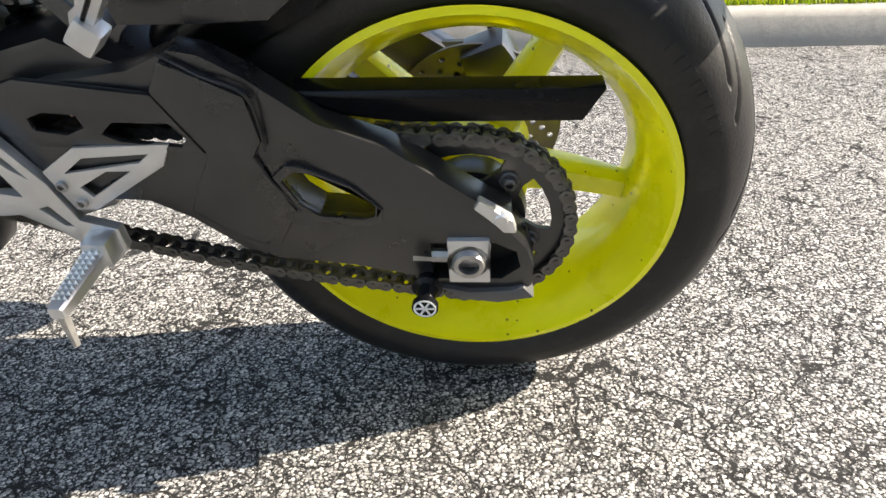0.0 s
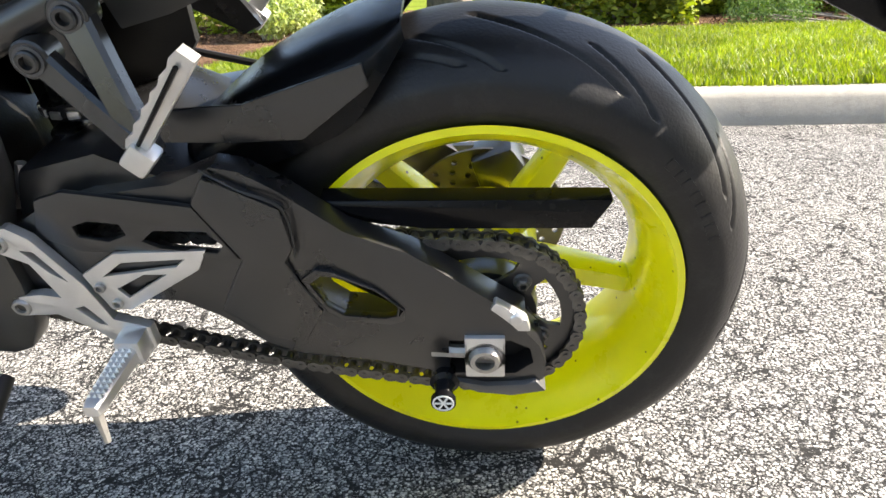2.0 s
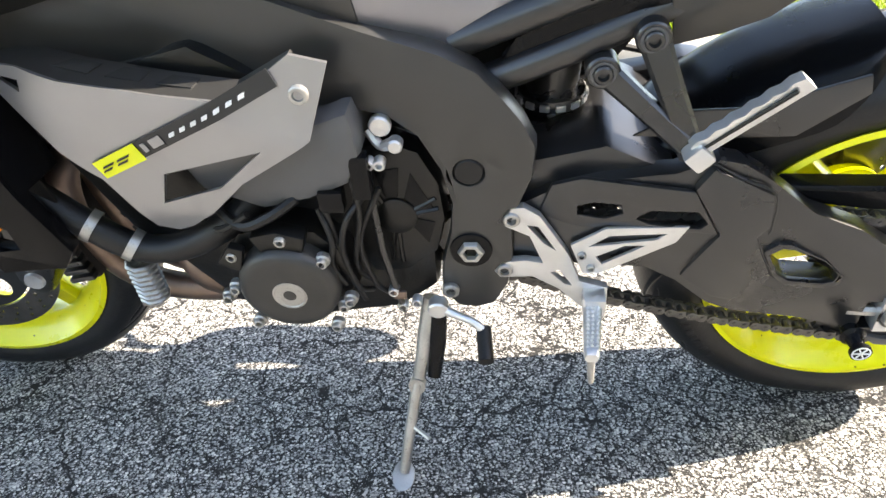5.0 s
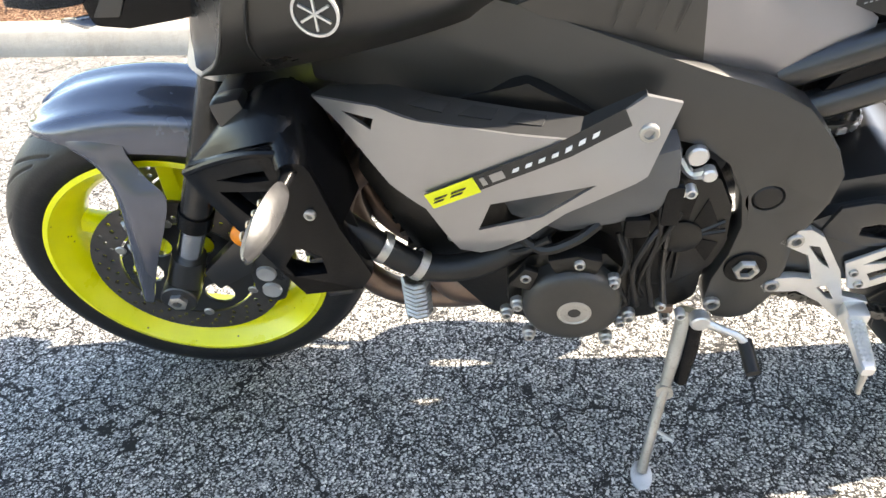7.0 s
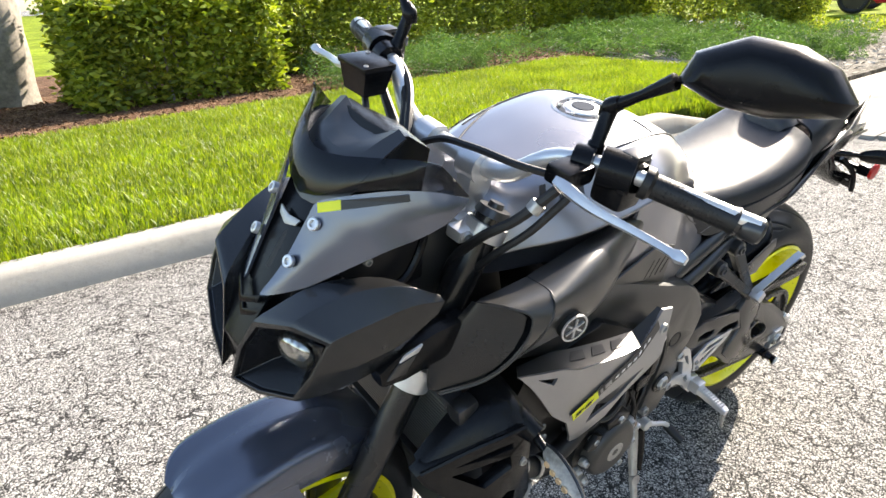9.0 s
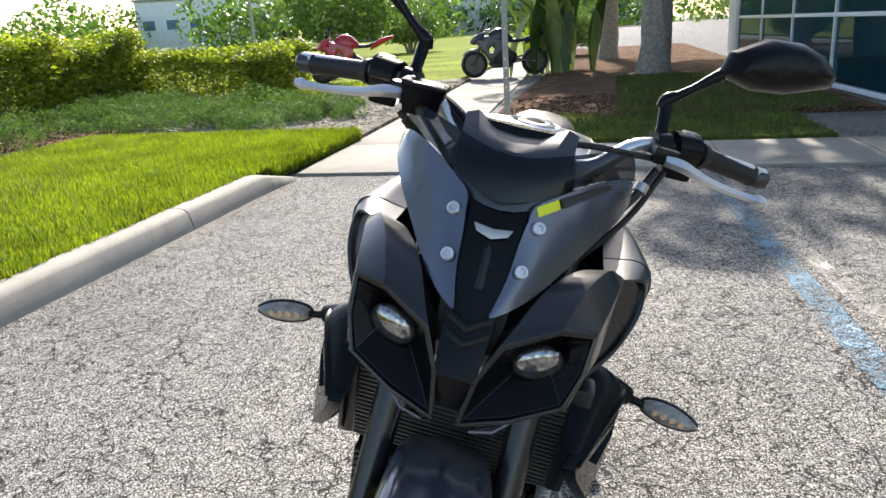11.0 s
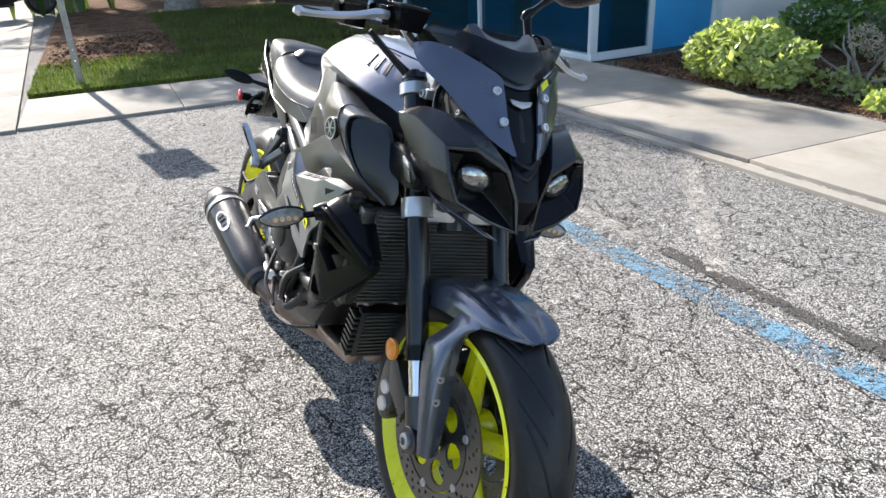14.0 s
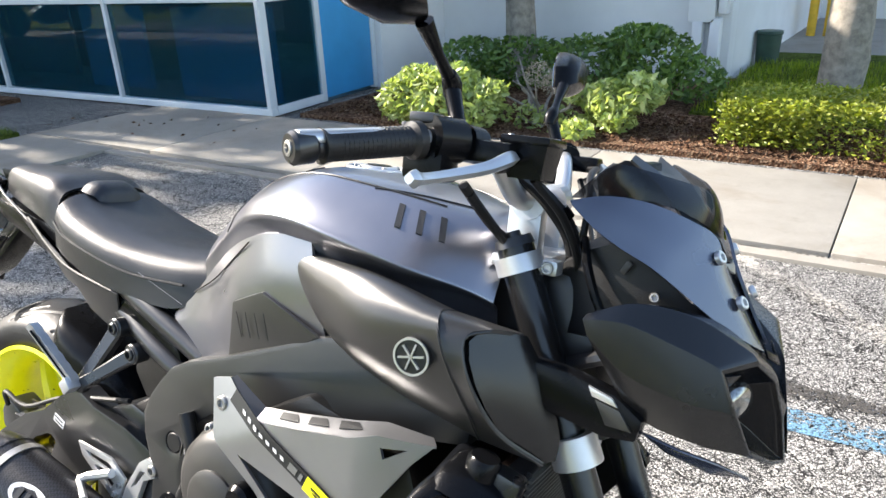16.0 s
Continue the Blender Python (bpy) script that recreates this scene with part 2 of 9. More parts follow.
JUNIPER = mat_leaf("juniper_leaves", (0.05, 0.11, 0.03), (0.09, 0.175, 0.045), (0.15, 0.24, 0.065), 0.75)
PALELEAF = mat_leaf("pale_shrub_leaves", (0.2, 0.265, 0.085), (0.39, 0.455, 0.18), (0.6, 0.64, 0.34), 0.45, 0.35)
DARKLEAF = mat_leaf("dark_shrub_leaves", (0.05, 0.105, 0.025), (0.1, 0.185, 0.04), (0.18, 0.27, 0.07), 0.45, 0.3)
LOWHEDGE = mat_leaf("clipped_hedge_leaves", (0.13, 0.18, 0.015), (0.25, 0.29, 0.03), (0.4, 0.41, 0.06))
BARK = mat("grey_bark", (0.27, 0.24, 0.2), 0.9, var=0.4, scale=14, grain=60, bump=0.9)
STUCCO = mat("white_stucco", (0.78, 0.79, 0.79), 0.85, var=0.06, scale=1.2, grain=150, bump=0.4)
MULLION = mat("white_aluminium", (0.66, 0.7, 0.72), 0.4, var=0.06, scale=3)
BLUEWALL = mat("blue_panel", (0.035, 0.3, 0.6), 0.45, var=0.12, scale=1.5)
PANE = mat_glass("tinted_pane", (0.012, 0.05, 0.065), 0.015, 0.34, (0.42, 0.7, 0.78), spec=0.75)
# blue panel darkened for the walls: the room's dimness is put into the colour
ROOMBLUE = mat("blue_wall_dimness_in_colour", (0.025, 0.13, 0.22), 0.7, var=0.3, scale=0.8)
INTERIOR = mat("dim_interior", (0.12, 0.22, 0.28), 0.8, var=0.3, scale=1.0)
STEEL_POST = mat("galvanised_post", (0.3, 0.3, 0.28), 0.5, 0.7, scale=12)
BLUEPAINT = mat_lane_paint("worn_blue_lane_paint", (0.15, 0.3, 0.42), 0.955)
GREYPAINT = mat_lane_paint("blacked_out_lane_paint", (0.075, 0.068, 0.06), 0.92)
PALEPAINT = mat_lane_paint("faded_white_lane_paint", (0.52, 0.49, 0.44), 0.965)
COVERSTONE = mat_concrete("cover_concrete", (0.43, 0.415, 0.37), 2.0)

TYRE = mat("tyre_rubber", (0.0105, 0.0105, 0.0115), 0.45, var=0.3, scale=7, grain=260, bump=0.35, dirt=(0.03, 0.029, 0.028), spec=0.4)
YELLOW = mat("acid_yellow_enamel", (0.9, 0.87, 0.01), 0.3, var=0.07, scale=11, grain=300, bump=0.05, coat=0.35, specks=(0.06, 0.05, 0.01))
SATIN = mat("satin_black_alloy", (0.0125, 0.0127, 0.0138), 0.3, 0.0, var=0.3, scale=8, grain=500, bump=0.12, spec=0.85)
FRAMEMAT = mat("matt_black_frame", (0.026, 0.0256, 0.0246), 0.34, 0.1, var=0.16, scale=6, grain=600, bump=0.14, spec=0.8)
PLASTIC = mat("black_plastic", (0.0044, 0.0046, 0.0054), 0.24, spec=0.18, var=0.2, scale=9, grain=380, bump=0.2)
PODBLACK = mat("satin_black_fairing", (0.0098, 0.01, 0.0105), 0.26, var=0.15, scale=6, grain=600, bump=0.08, rvar=0.06, spec=0.58)
DARKGREY = mat("matt_charcoal_panel", (0.021, 0.0207, 0.0202), 0.32, 0.0, var=0.1, scale=5, grain=700, bump=0.08, spec=0.8)
TANKGREY = mat("silver_grey_paint", (0.275, 0.275, 0.303), 0.3, 0.9, var=0.08, scale=4, grain=900, bump=0.05, coat=0.45)
PANELGREY = mat("matt_grey_paint", (0.36, 0.361, 0.37), 0.36, 0.85, var=0.08, scale=4, grain=900, bump=0.05)
BLUEGREY = mat("slate_grey_paint", (0.1, 0.111, 0.146), 0.24, 0.6, var=0.08, scale=5, grain=900, bump=0.04, coat=0.6)
ALU = mat("brushed_aluminium", (0.66, 0.66, 0.66), 0.34, 0.75, var=0.1, scale=16, grain=500, bump=0.12)
CHROME = mat("polished_steel", (0.8, 0.8, 0.8), 0.18, 1.0, var=0.06, scale=20)
STEEL = mat("dull_steel", (0.44, 0.43, 0.41), 0.4, 0.75, var=0.2, scale=25, dirt=(0.1, 0.08, 0.07))
HEADER = mat("heat_tinted_steel", (0.23, 0.17, 0.14), 0.4, 0.85, var=0.35, scale=9)
CHAIN = mat("oily_chain_steel", (0.115, 0.108, 0.1), 0.42, 0.55, var=0.35, scale=60)
SEAT = mat("grained_seat_vinyl", (0.012, 0.0126, 0.015), 0.36, var=0.2, scale=9, grain=650, bump=0.5, spec=0.55)
RUBBER = mat("black_rubber", (0.0042, 0.0042, 0.0048), 0.5, var=0.2, scale=30, grain=500, bump=0.3)
ENGINE = mat("black_engine_paint", (0.0062, 0.006, 0.0058), 0.36, 0.2, var=0.25, scale=12, grain=260, bump=0.3, spec=0.5)
CAPGREY = mat("bronze_grey_cover", (0.048, 0.046, 0.043), 0.4, 0.3, var=0.2, scale=12)
CARBON = mat_carbon()
AMBER = mat("amber_reflector", (0.85, 0.26, 0.02), 0.2, var=0.15, scale=80, coat=0.5)
REDLENS = mat("red_lens", (0.55, 0.02, 0.015), 0.2, var=0.15, scale=60, coat=0.6)
DISC = mat("dark_disc_steel", (0.13, 0.12, 0.115), 0.38, 0.8, var=0.2, scale=25)
CLEARLENS = mat("clear_lens", (0.3, 0.27, 0.23), 0.2, 0.1, var=0.4, scale=70, coat=0.3)
LAMPGLASS = mat("headlamp_reflector", (0.3, 0.3, 0.28), 0.1, 0.9, var=0.9, scale=150, coat=1.0)
SMOKE = mat_glass("smoked_screen", (0.006, 0.0065, 0.008), 0.03, 0.38, (0.45, 0.48, 0.53), spec=0.7)
LAMPDOT = mat("pale_amber_lamp", (0.75, 0.5, 0.28), 0.2, 0.3, var=0.2, scale=200, coat=0.5)
LAMPSHELL = mat("smoky_lamp_shell", (0.03, 0.03, 0.032), 0.3, 0.2, var=0.1, scale=40, coat=0.5)
MIRROR = mat("mirror_silver", (0.85, 0.86, 0.88), 0.03, 1.0, var=0.02, rvar=0.01, bump=0.0)
FIN = mat("radiator_fins", (0.15, 0.145, 0.13), 0.5, 0.6, var=0.15, scale=30)
WHITE = mat("white_print", (0.75, 0.75, 0.74), 0.4, var=0.05)
YELLOWPRINT = mat("yellow_print", (0.78, 0.8, 0.02), 0.4, var=0.05)
BLACKPRINT = mat("black_print", (0.02, 0.02, 0.02), 0.4, var=0.1)
STITCH = mat("grey_thread", (0.3, 0.3, 0.31), 0.7, var=0.1)
BOXGREY = mat("grey_moulded_plastic", (0.085, 0.086, 0.09), 0.36, var=0.12, scale=9, grain=500, bump=0.15)
REDPAINT = mat("red_fairing", (0.45, 0.015, 0.02), 0.25, var=0.1, coat=0.5)


# ---- mesh helpers ----
def finish(bm, sharp=38):
    bmesh.ops.recalc_face_normals(bm, faces=bm.faces)
    lim = radians(sharp)
    for f in bm.faces:
        f.smooth = True
    for e in bm.edges:
        e.smooth = len(e.link_faces) == 2 and e.calc_face_angle(0) < lim
    return bm


def part(name, bm, material, parent=None, label="", sharp=38):
    finish(bm, sharp)
    me = bpy.data.meshes.new(name)
    bm.to_mesh(me)
    bm.free()
    me.materials.append(material)
    ob = new(name, me)
    ob.parent = parent
    if label:
        tagged(ob, label)
    return ob


def np_mesh(name, verts, faces, material, parent=None):
    me = bpy.data.meshes.new(name)
    verts, faces = np.asarray(verts, dtype=np.float32), np.asarray(faces, dtype=np.int32)
    k = faces.shape[1]
    me.vertices.add(len(verts))
    me.vertices.foreach_set("co", verts.ravel())
    me.loops.add(faces.size)
    me.loops.foreach_set("vertex_index", faces.ravel())
    me.polygons.add(len(faces))
    me.polygons.foreach_set("loop_start", np.arange(0, faces.size, k, dtype=np.int32))
    me.update(calc_edges=True)
    me.materials.append(material)
    ob = new(name, me)
    ob.parent = parent
    return ob


def soften(bm, r, sharp=32, seg=2):
    es = [e for e in bm.edges if len(e.link_faces) == 2 and e.calc_face_angle(0) > radians(sharp)]
    if r > 0 and es:
        bmesh.ops.bevel(bm, geom=es, offset=r, segments=seg, profile=0.6, affect="EDGES", clamp_overlap=True)
    return bm


def plate(outer, l0, l1, holes=(), bev=0.003):
    """A plate cut to a side profile (f, u), from l0 to l1 across the bike."""
    bm = bmesh.new()
    edges = []
    for loop in (outer, *holes):
        vs = [bm.verts.new((f, l0, u)) for f, u in loop]
        edges += [bm.edges.new((vs[i], vs[(i + 1) % len(vs)])) for i in range(len(vs))]
    bmesh.ops.triangle_fill(bm, use_beauty=True, use_dissolve=False, edges=edges)
    bmesh.ops.dissolve_limit(bm, angle_limit=0.01, verts=bm.verts, edges=bm.edges)
    ext = bmesh.ops.extrude_face_region(bm, geom=list(bm.faces))
    bmesh.ops.translate(bm, vec=(0, l1 - l0, 0), verts=[g for g in ext["geom"] if isinstance(g, bmesh.types.BMVert)])
    bmesh.ops.recalc_face_normals(bm, faces=bm.faces)
    return soften(bm, bev)


def ring(cx, cz, r, n=16, sx=1.0):
    return [(cx + sx * r * math.cos(2 * math.pi * i / n), cz + r * math.sin(2 * math.pi * i / n)) for i in range(n)]


def curve(pts, k):
    """Points along a smooth curve through pts, k steps to a stretch."""
    p = [Vector(q) for q in pts]
    if k <= 1 or len(p) < 3:
        return p
    e = [2 * p[0] - p[1], *p, 2 * p[-1] - p[-2]]
    out = []
    for i in range(1, len(e) - 2):
        a, b, c, d = e[i - 1:i + 3]
        for j in range(k):
            s = j / k
            out.append(0.5 * (2 * b + (c - a) * s + (2 * a - 5 * b + 4 * c - d) * s * s + (3 * b - a - 3 * c + d) * s ** 3))
    return out + [p[-1]]


def tube(pts, r, n=10, k=4, ends=True):
    pts = curve(pts, k)
    bm = bmesh.new()
    rr = r if isinstance(r, (list, tuple)) else [r, r]
    up = Vector((0.123, 0.31, 0.94)).normalized()
    loops = []
    for i, p in enumerate(pts):
        d = (pts[min(i + 1, len(pts) - 1)] - pts[max(i - 1, 0)]).normalized()
        a = up - d * up.dot(d)
        a = (a if a.length > 1e-3 else Vector((1, 0, 0)).cross(d)).normalized()
        up = a
        b = d.cross(a)
        s = i / (len(pts) - 1) * (len(rr) - 1)
        j = min(int(s), len(rr) - 2)
        rad = rr[j] + (rr[j + 1] - rr[j]) * (s - j)
        loops.append([bm.verts.new(p + rad * (a * math.cos(2 * math.pi * q / n) + b * math.sin(2 * math.pi * q / n))) for q in range(n)])
    for u, v in zip(loops, loops[1:]):
        for q in range(n):
            bm.faces.new((u[q], u[(q + 1) % n], v[(q + 1) % n], v[q]))
    if ends:
        bm.faces.new(loops[0][::-1])
        bm.faces.new(loops[-1])
    return bm


def lathe(profile, centre, n=48, axis=(0, 1, 0), closed=False):
    """profile: (offset along the axis, radius)."""
    bm = bmesh.new()
    m = Vector((0, 1, 0)).rotation_difference(Vector(axis)).to_matrix()
    c = Vector(centre)
    rows = []
    for o, r in profile:
        if r < 1e-6:
            rows.append([bm.verts.new(c + m @ Vector((0, o, 0)))])
        else:
            rows.append([bm.verts.new(c + m @ Vector((r * math.cos(2 * math.pi * i / n), o, r * math.sin(2 * math.pi * i / n)))) for i in range(n)])
    if closed:
        rows.append(rows[0])
    for a, b in zip(rows, rows[1:]):
        for i in range(n):
            q = [a[i % len(a)], a[(i + 1) % n % len(a)], b[(i + 1) % n % len(b)], b[i % len(b)]]
            q = list(dict.fromkeys(q))
            if len(q) > 2:
                bm.faces.new(q)
    return bm


def disc(centre, r, depth, axis=(0, 1, 0), bev=0.002, n=24):
    h = depth / 2
    return lathe([(-h, 0), (-h, r - bev), (-h + bev, r), (h - bev, r), (h, r - bev), (h, 0)], centre, n, axis)


def bolt(centre, axis=(0, 1, 0), r=0.008, d=0.006):
    """A socket-head screw with its recess."""
    return lathe([(-d, r), (d * 0.45, r), (d * 0.7, r * 0.86), (d * 0.7, r * 0.58), (-d * 0.35, r * 0.5), (-d * 0.35, 0)], centre, 12, axis)


def box(c, size, bev=0.004, rot=None):
    bm = bmesh.new()
    bmesh.ops.create_cube(bm, size=1, matrix=Matrix.Translation(c) @ (rot.to_4x4() if rot else Matrix()) @ Matrix.Diagonal((*size, 1)))
    return soften(bm, bev)


def sheet(rows, ku=4, kv=4, thick=0.004, mirror=False, closed=False):
    """A smooth skin over rows of points; mirror joins its twin across the bike's middle."""
    rows = [curve(r, kv) for r in rows]
    cols = [curve([r[j] for r in rows], ku) for j in range(len(rows[0]))]
    bm = bmesh.new()
    g = [[bm.verts.new(p) for p in c] for c in cols]
    if closed:
        g.append(g[0])
    for a, b in zip(g, g[1:]):
        for i in range(len(a) - 1):
            q = list(dict.fromkeys([a[i], a[i + 1], b[i + 1], b[i]]))
            if len(q) > 2:
                bm.faces.new(q)
    if mirror:
        bm2 = flip(bm)
        merge(bm, bm2)
        bmesh.ops.remove_doubles(bm, verts=bm.verts, dist=1e-4)
    bmesh.ops.recalc_face_normals(bm, faces=bm.faces)
    if thick:
        bmesh.ops.solidify(bm, geom=list(bm.faces), thickness=thick)
    return bm


def loft(rings, ku=4, kv=4, flat_from=None, cap=True):
    """A closed body over rings of points, smooth along and round; from the ring flat_from on the rings are joined straight."""
    n = len(rings[0])
    fine = []
    for r in rings:
        p = [Vector(q) for q in r]
        loop = curve(p[-2:] + p + p[:2], kv)
        fine.append(loop[2 * kv:(n + 2) * kv])
    k = len(rings) if flat_from is None else flat_from
    cols = [curve([r[j] for r in fine[:k]], ku) + [r[j] for r in fine[k:]] for j in range(len(fine[0]))]
    bm = bmesh.new()
    g = [[bm.verts.new(p) for p in c] for c in cols]
    g.append(g[0])
    for a, b in zip(g, g[1:]):
        for i in range(len(a) - 1):
            bm.faces.new((a[i], a[i + 1], b[i + 1], b[i]))
    if cap:
        bm.faces.new([c[0] for c in g[:-1]])
        bm.faces.new([c[-1] for c in g[:-1]][::-1])
    bmesh.ops.recalc_face_normals(bm, faces=bm.faces)
    return bm


def flip(bm):
    """The twin of bm on the bike's other side."""
    b = bm.copy()
    for v in b.verts:
        v.co.y = -v.co.y
    bmesh.ops.reverse_faces(b, faces=b.faces)
    return b


def merge(bm, *others):
    for o in others:
        me = bpy.data.meshes.new("tmp")
        o.to_mesh(me)
        bm.from_mesh(me)
        bpy.data.meshes.remove(me)
        o.free()
    return bm


def solid(verts, faces, bev=0.006, sub=0):
    """A faceted body from corner points, its edges rounded."""
    bm = bmesh.new()
    vs = [bm.verts.new(v) for v in verts]
    for f in faces:
        bm.faces.new([vs[i] for i in f])
    bmesh.ops.recalc_face_normals(bm, faces=bm.faces)
    return soften(bm, bev, 12)


def facets(verts, faces, thick=0.004, bev=0.0015, mirror=False):
    """A folded panel of flat facets with thickness."""
    bm = bmesh.new()
    vs = [bm.verts.new(v) for v in verts]
    for f in faces:
        bm.faces.new([vs[i] for i in f])
    if mirror:
        merge(bm, flip(bm))
        bmesh.ops.remove_doubles(bm, verts=bm.verts, dist=1e-4)
    bmesh.ops.recalc_face_normals(bm, faces=bm.faces)
    bmesh.ops.solidify(bm, geom=list(bm.faces), thickness=thick)
    bmesh.ops.recalc_face_normals(bm, faces=bm.faces)
    return soften(bm, bev, 25)


def empty(name, m, label, category, group="", kind=""):
    ob = new(name)
    ob.matrix_world = m
    return tagged(ob, label, category, group, kind)


def leaves(n, centre_fn, size, rng, flat=0.3, aspect=0.5):
    """n bent leaves; centre_fn(n) gives their places. Returns vertices and faces."""
    c = centre_fn(n)
    a = rng.normal(size=(n, 3))
    a[:, 2] = np.abs(a[:, 2]) * flat + 0.1
    a /= np.linalg.norm(a, axis=1)[:, None]
    b = np.cross(a, rng.normal(size=(n, 3)))
    b /= np.linalg.norm(b, axis=1)[:, None] + 1e-9
    nrm = np.cross(a, b)
    s = size * rng.uniform(0.55, 1.25, (n, 1))
    v = np.stack([c - a * s * 0.5, c + b * s * aspect * 0.5 + nrm * s * 0.12, c + a * s * 0.5, c - b * s * aspect * 0.5 + nrm * s * 0.12], 1)
    f = np.arange(n * 4).reshape(n, 4)
    return v.reshape(-1, 3), np.concatenate([f[:, [0, 1, 2]], f[:, [0, 2, 3]]])

# ---- ground ----
def flat(name, pts, z, material, label, category, kind="structure", thick=0.05, bev=0.0):
    bm = bmesh.new()
    f = bm.faces.new([bm.verts.new((x, y, z)) for x, y in pts])
    ext = bmesh.ops.extrude_face_region(bm, geom=[f])
    bmesh.ops.translate(bm, vec=(0, 0, -thick), verts=[g for g in ext["geom"] if isinstance(g, bmesh.types.BMVert)])
    bmesh.ops.recalc_face_normals(bm, faces=bm.faces)
    if bev:
        soften(bm, bev)
    return tagged(part(name, bm, material), label, category, kind=kind)


def rect(x0, y0, x1, y1):
    return [(x0, y0), (x1, y0), (x1, y1), (x0, y1)]


bm = bmesh.new()
bmesh.ops.create_grid(bm, x_segments=40, y_segments=40, size=400)
tagged(part("ground", bm, ASPHALT), "cracked grey asphalt of a car park", "ground", kind="structure")

flat("lawn", rect(-5.55, -6.2, 2.0, -2.57), 0.13, TURF, "strip of bright mown grass behind the kerb", "lawn", thick=0.2)
flat("mulch_bed", rect(-11, -13, 14, -6.2), 0.12, MULCH, "bed of brown bark mulch under the hedge", "mulch", thick=0.2)
flat("mulch_bed", [(2.0, -6.2), (14, -6.2), (14, -2.57), (2.0, -2.57)], 0.125, MULCH, "bed of brown mulch beside the lawn", "mulch", thick=0.2)
flat("gravel_bed", [(-14.5, -6.2), (-5.55, -6.2), (-5.55, -2.53), (-14.5, -2.9)], 0.07, GRAVEL, "pale gravel and leaf litter beside the walkway", "gravel", thick=0.2)
flat("far_lawn", rect(-150, -130, -14.5, -3.2), 0.06, LAWN_FAR, "wide sunlit lawn beyond the hedge", "lawn", thick=0.3)
flat("far_lawn", rect(-14.5, -130, 60, -13), 0.06, LAWN_FAR, "lawn behind the hedge", "lawn", thick=0.3)
flat("lawn", [(-6.9, -1.2), (-5.1, -1.2), (-5.0, 2.4), (-6.9, 2.35)], 0.05, TURF, "small shaded grass patch by the walkway", "lawn", thick=0.2)
flat("mulch_bed", [(-30, -1.2), (-6.9, -1.2), (-6.9, 3.4), (-30, 3.2)], 0.05, MULCH, "litter-covered bed beside the building", "mulch", thick=0.2)
flat("mulch_bed", [(-3.2, 4.05), (6.5, 4.25), (6.5, 7.2), (-3.2, 7.2)], 0.04, MULCH, "brown bark mulch bed against the white wall", "mulch", thick=0.2)
flat("lawn", rect(0.0, 5.3, 9, 9.2), 0.06, TURF, "dark shaded grass behind the clipped hedge", "lawn", thick=0.2)


# ---- pavement slabs and kerb ----
def slab_row(name, corners, n, label):
    """A strip of concrete slabs with open joints between two edges."""
    (a0, a1), (b0, b1) = corners
    ob = empty(name, Matrix(), label, "pavement", kind="structure")
    for i in range(n):
        s, e = i / n, (i + 1) / n
        p = [Vector(a0).lerp(Vector(a1), s), Vector(a0).lerp(Vector(a1), e), Vector(b0).lerp(Vector(b1), e), Vector(b0).lerp(Vector(b1), s)]
        c = sum(p, Vector((0, 0))) / 4
        p = [q + (c - q).normalized() * 0.0045 for q in p]
        bm = bmesh.new()
        f = bm.faces.new([bm.verts.new((q.x, q.y, 0.028)) for q in p])
        ext = bmesh.ops.extrude_face_region(bm, geom=[f])
        bmesh.ops.translate(bm, vec=(0, 0, -0.1), verts=[g for g in ext["geom"] if isinstance(g, bmesh.types.BMVert)])
        bmesh.ops.recalc_face_normals(bm, faces=bm.faces)
        part("slab", soften(bm, 0.008), CONCRETE, ob)
    return ob


slab_row("pavement", (((-3.66, -2.45), (-24.0, -3.3)), ((-3.66, -1.2), (-24.0, -2.0))), 13, "long pale concrete walkway in square slabs")
slab_row("pavement", (((-3.7, -1.2), (-3.75, 2.5)), ((-4.95, -1.2), (-4.95, 2.5))), 3, "concrete walkway slabs across the end of the bay")
slab_row("pavement", (((-4.95, 2.5), (9.2, 2.98)), ((-4.95, 3.86), (9.2, 4.2))), 9, "stained concrete walkway along the building")
flat("pavement_edge", [(-3.75, 2.40), (9.2, 2.88), (9.2, 2.96), (-3.75, 2.48)], 0.02, CONCRETE, "worn flush concrete edge of the walkway", "kerb", thick=0.1, bev=0.006)

kerb = empty("kerb", Matrix(), "weathered pale concrete kerb beside the grass", "kerb", kind="structure")
prof = [(-2.40, -0.05), (-2.41, 0.02), (-2.435, 0.115), (-2.46, 0.14), (-2.50, 0.148), (-2.585, 0.15), (-2.585, -0.05)]
for x0, x1, end in ((-3.5, -1.9, True), (-1.9, 2.5, False), (2.5, 6.9, False), (6.9, 14.0, False)):
    bm = bmesh.new()
    rows = []
    steps = 10
    for i in range(steps + 1):
        s = i / steps
        x = x0 + 0.006 + (x1 - x0 - 0.012) * s
        k = min(1.0, 0.25 + 2.6 * s) if end else 1.0
        rows.append([bm.verts.new((x, y + 0.05 * (1 - k), z * k + 0.002 * math.sin(7 * x + 9 * y))) for y, z in prof])
    for a, b in zip(rows, rows[1:]):
        for i in range(len(prof) - 1):
            bm.faces.new((a[i], a[i + 1], b[i + 1], b[i]))
    bm.faces.new(rows[0])
    bm.faces.new(rows[-1][::-1])
    part("kerb_stone", bm, KERB, kerb)


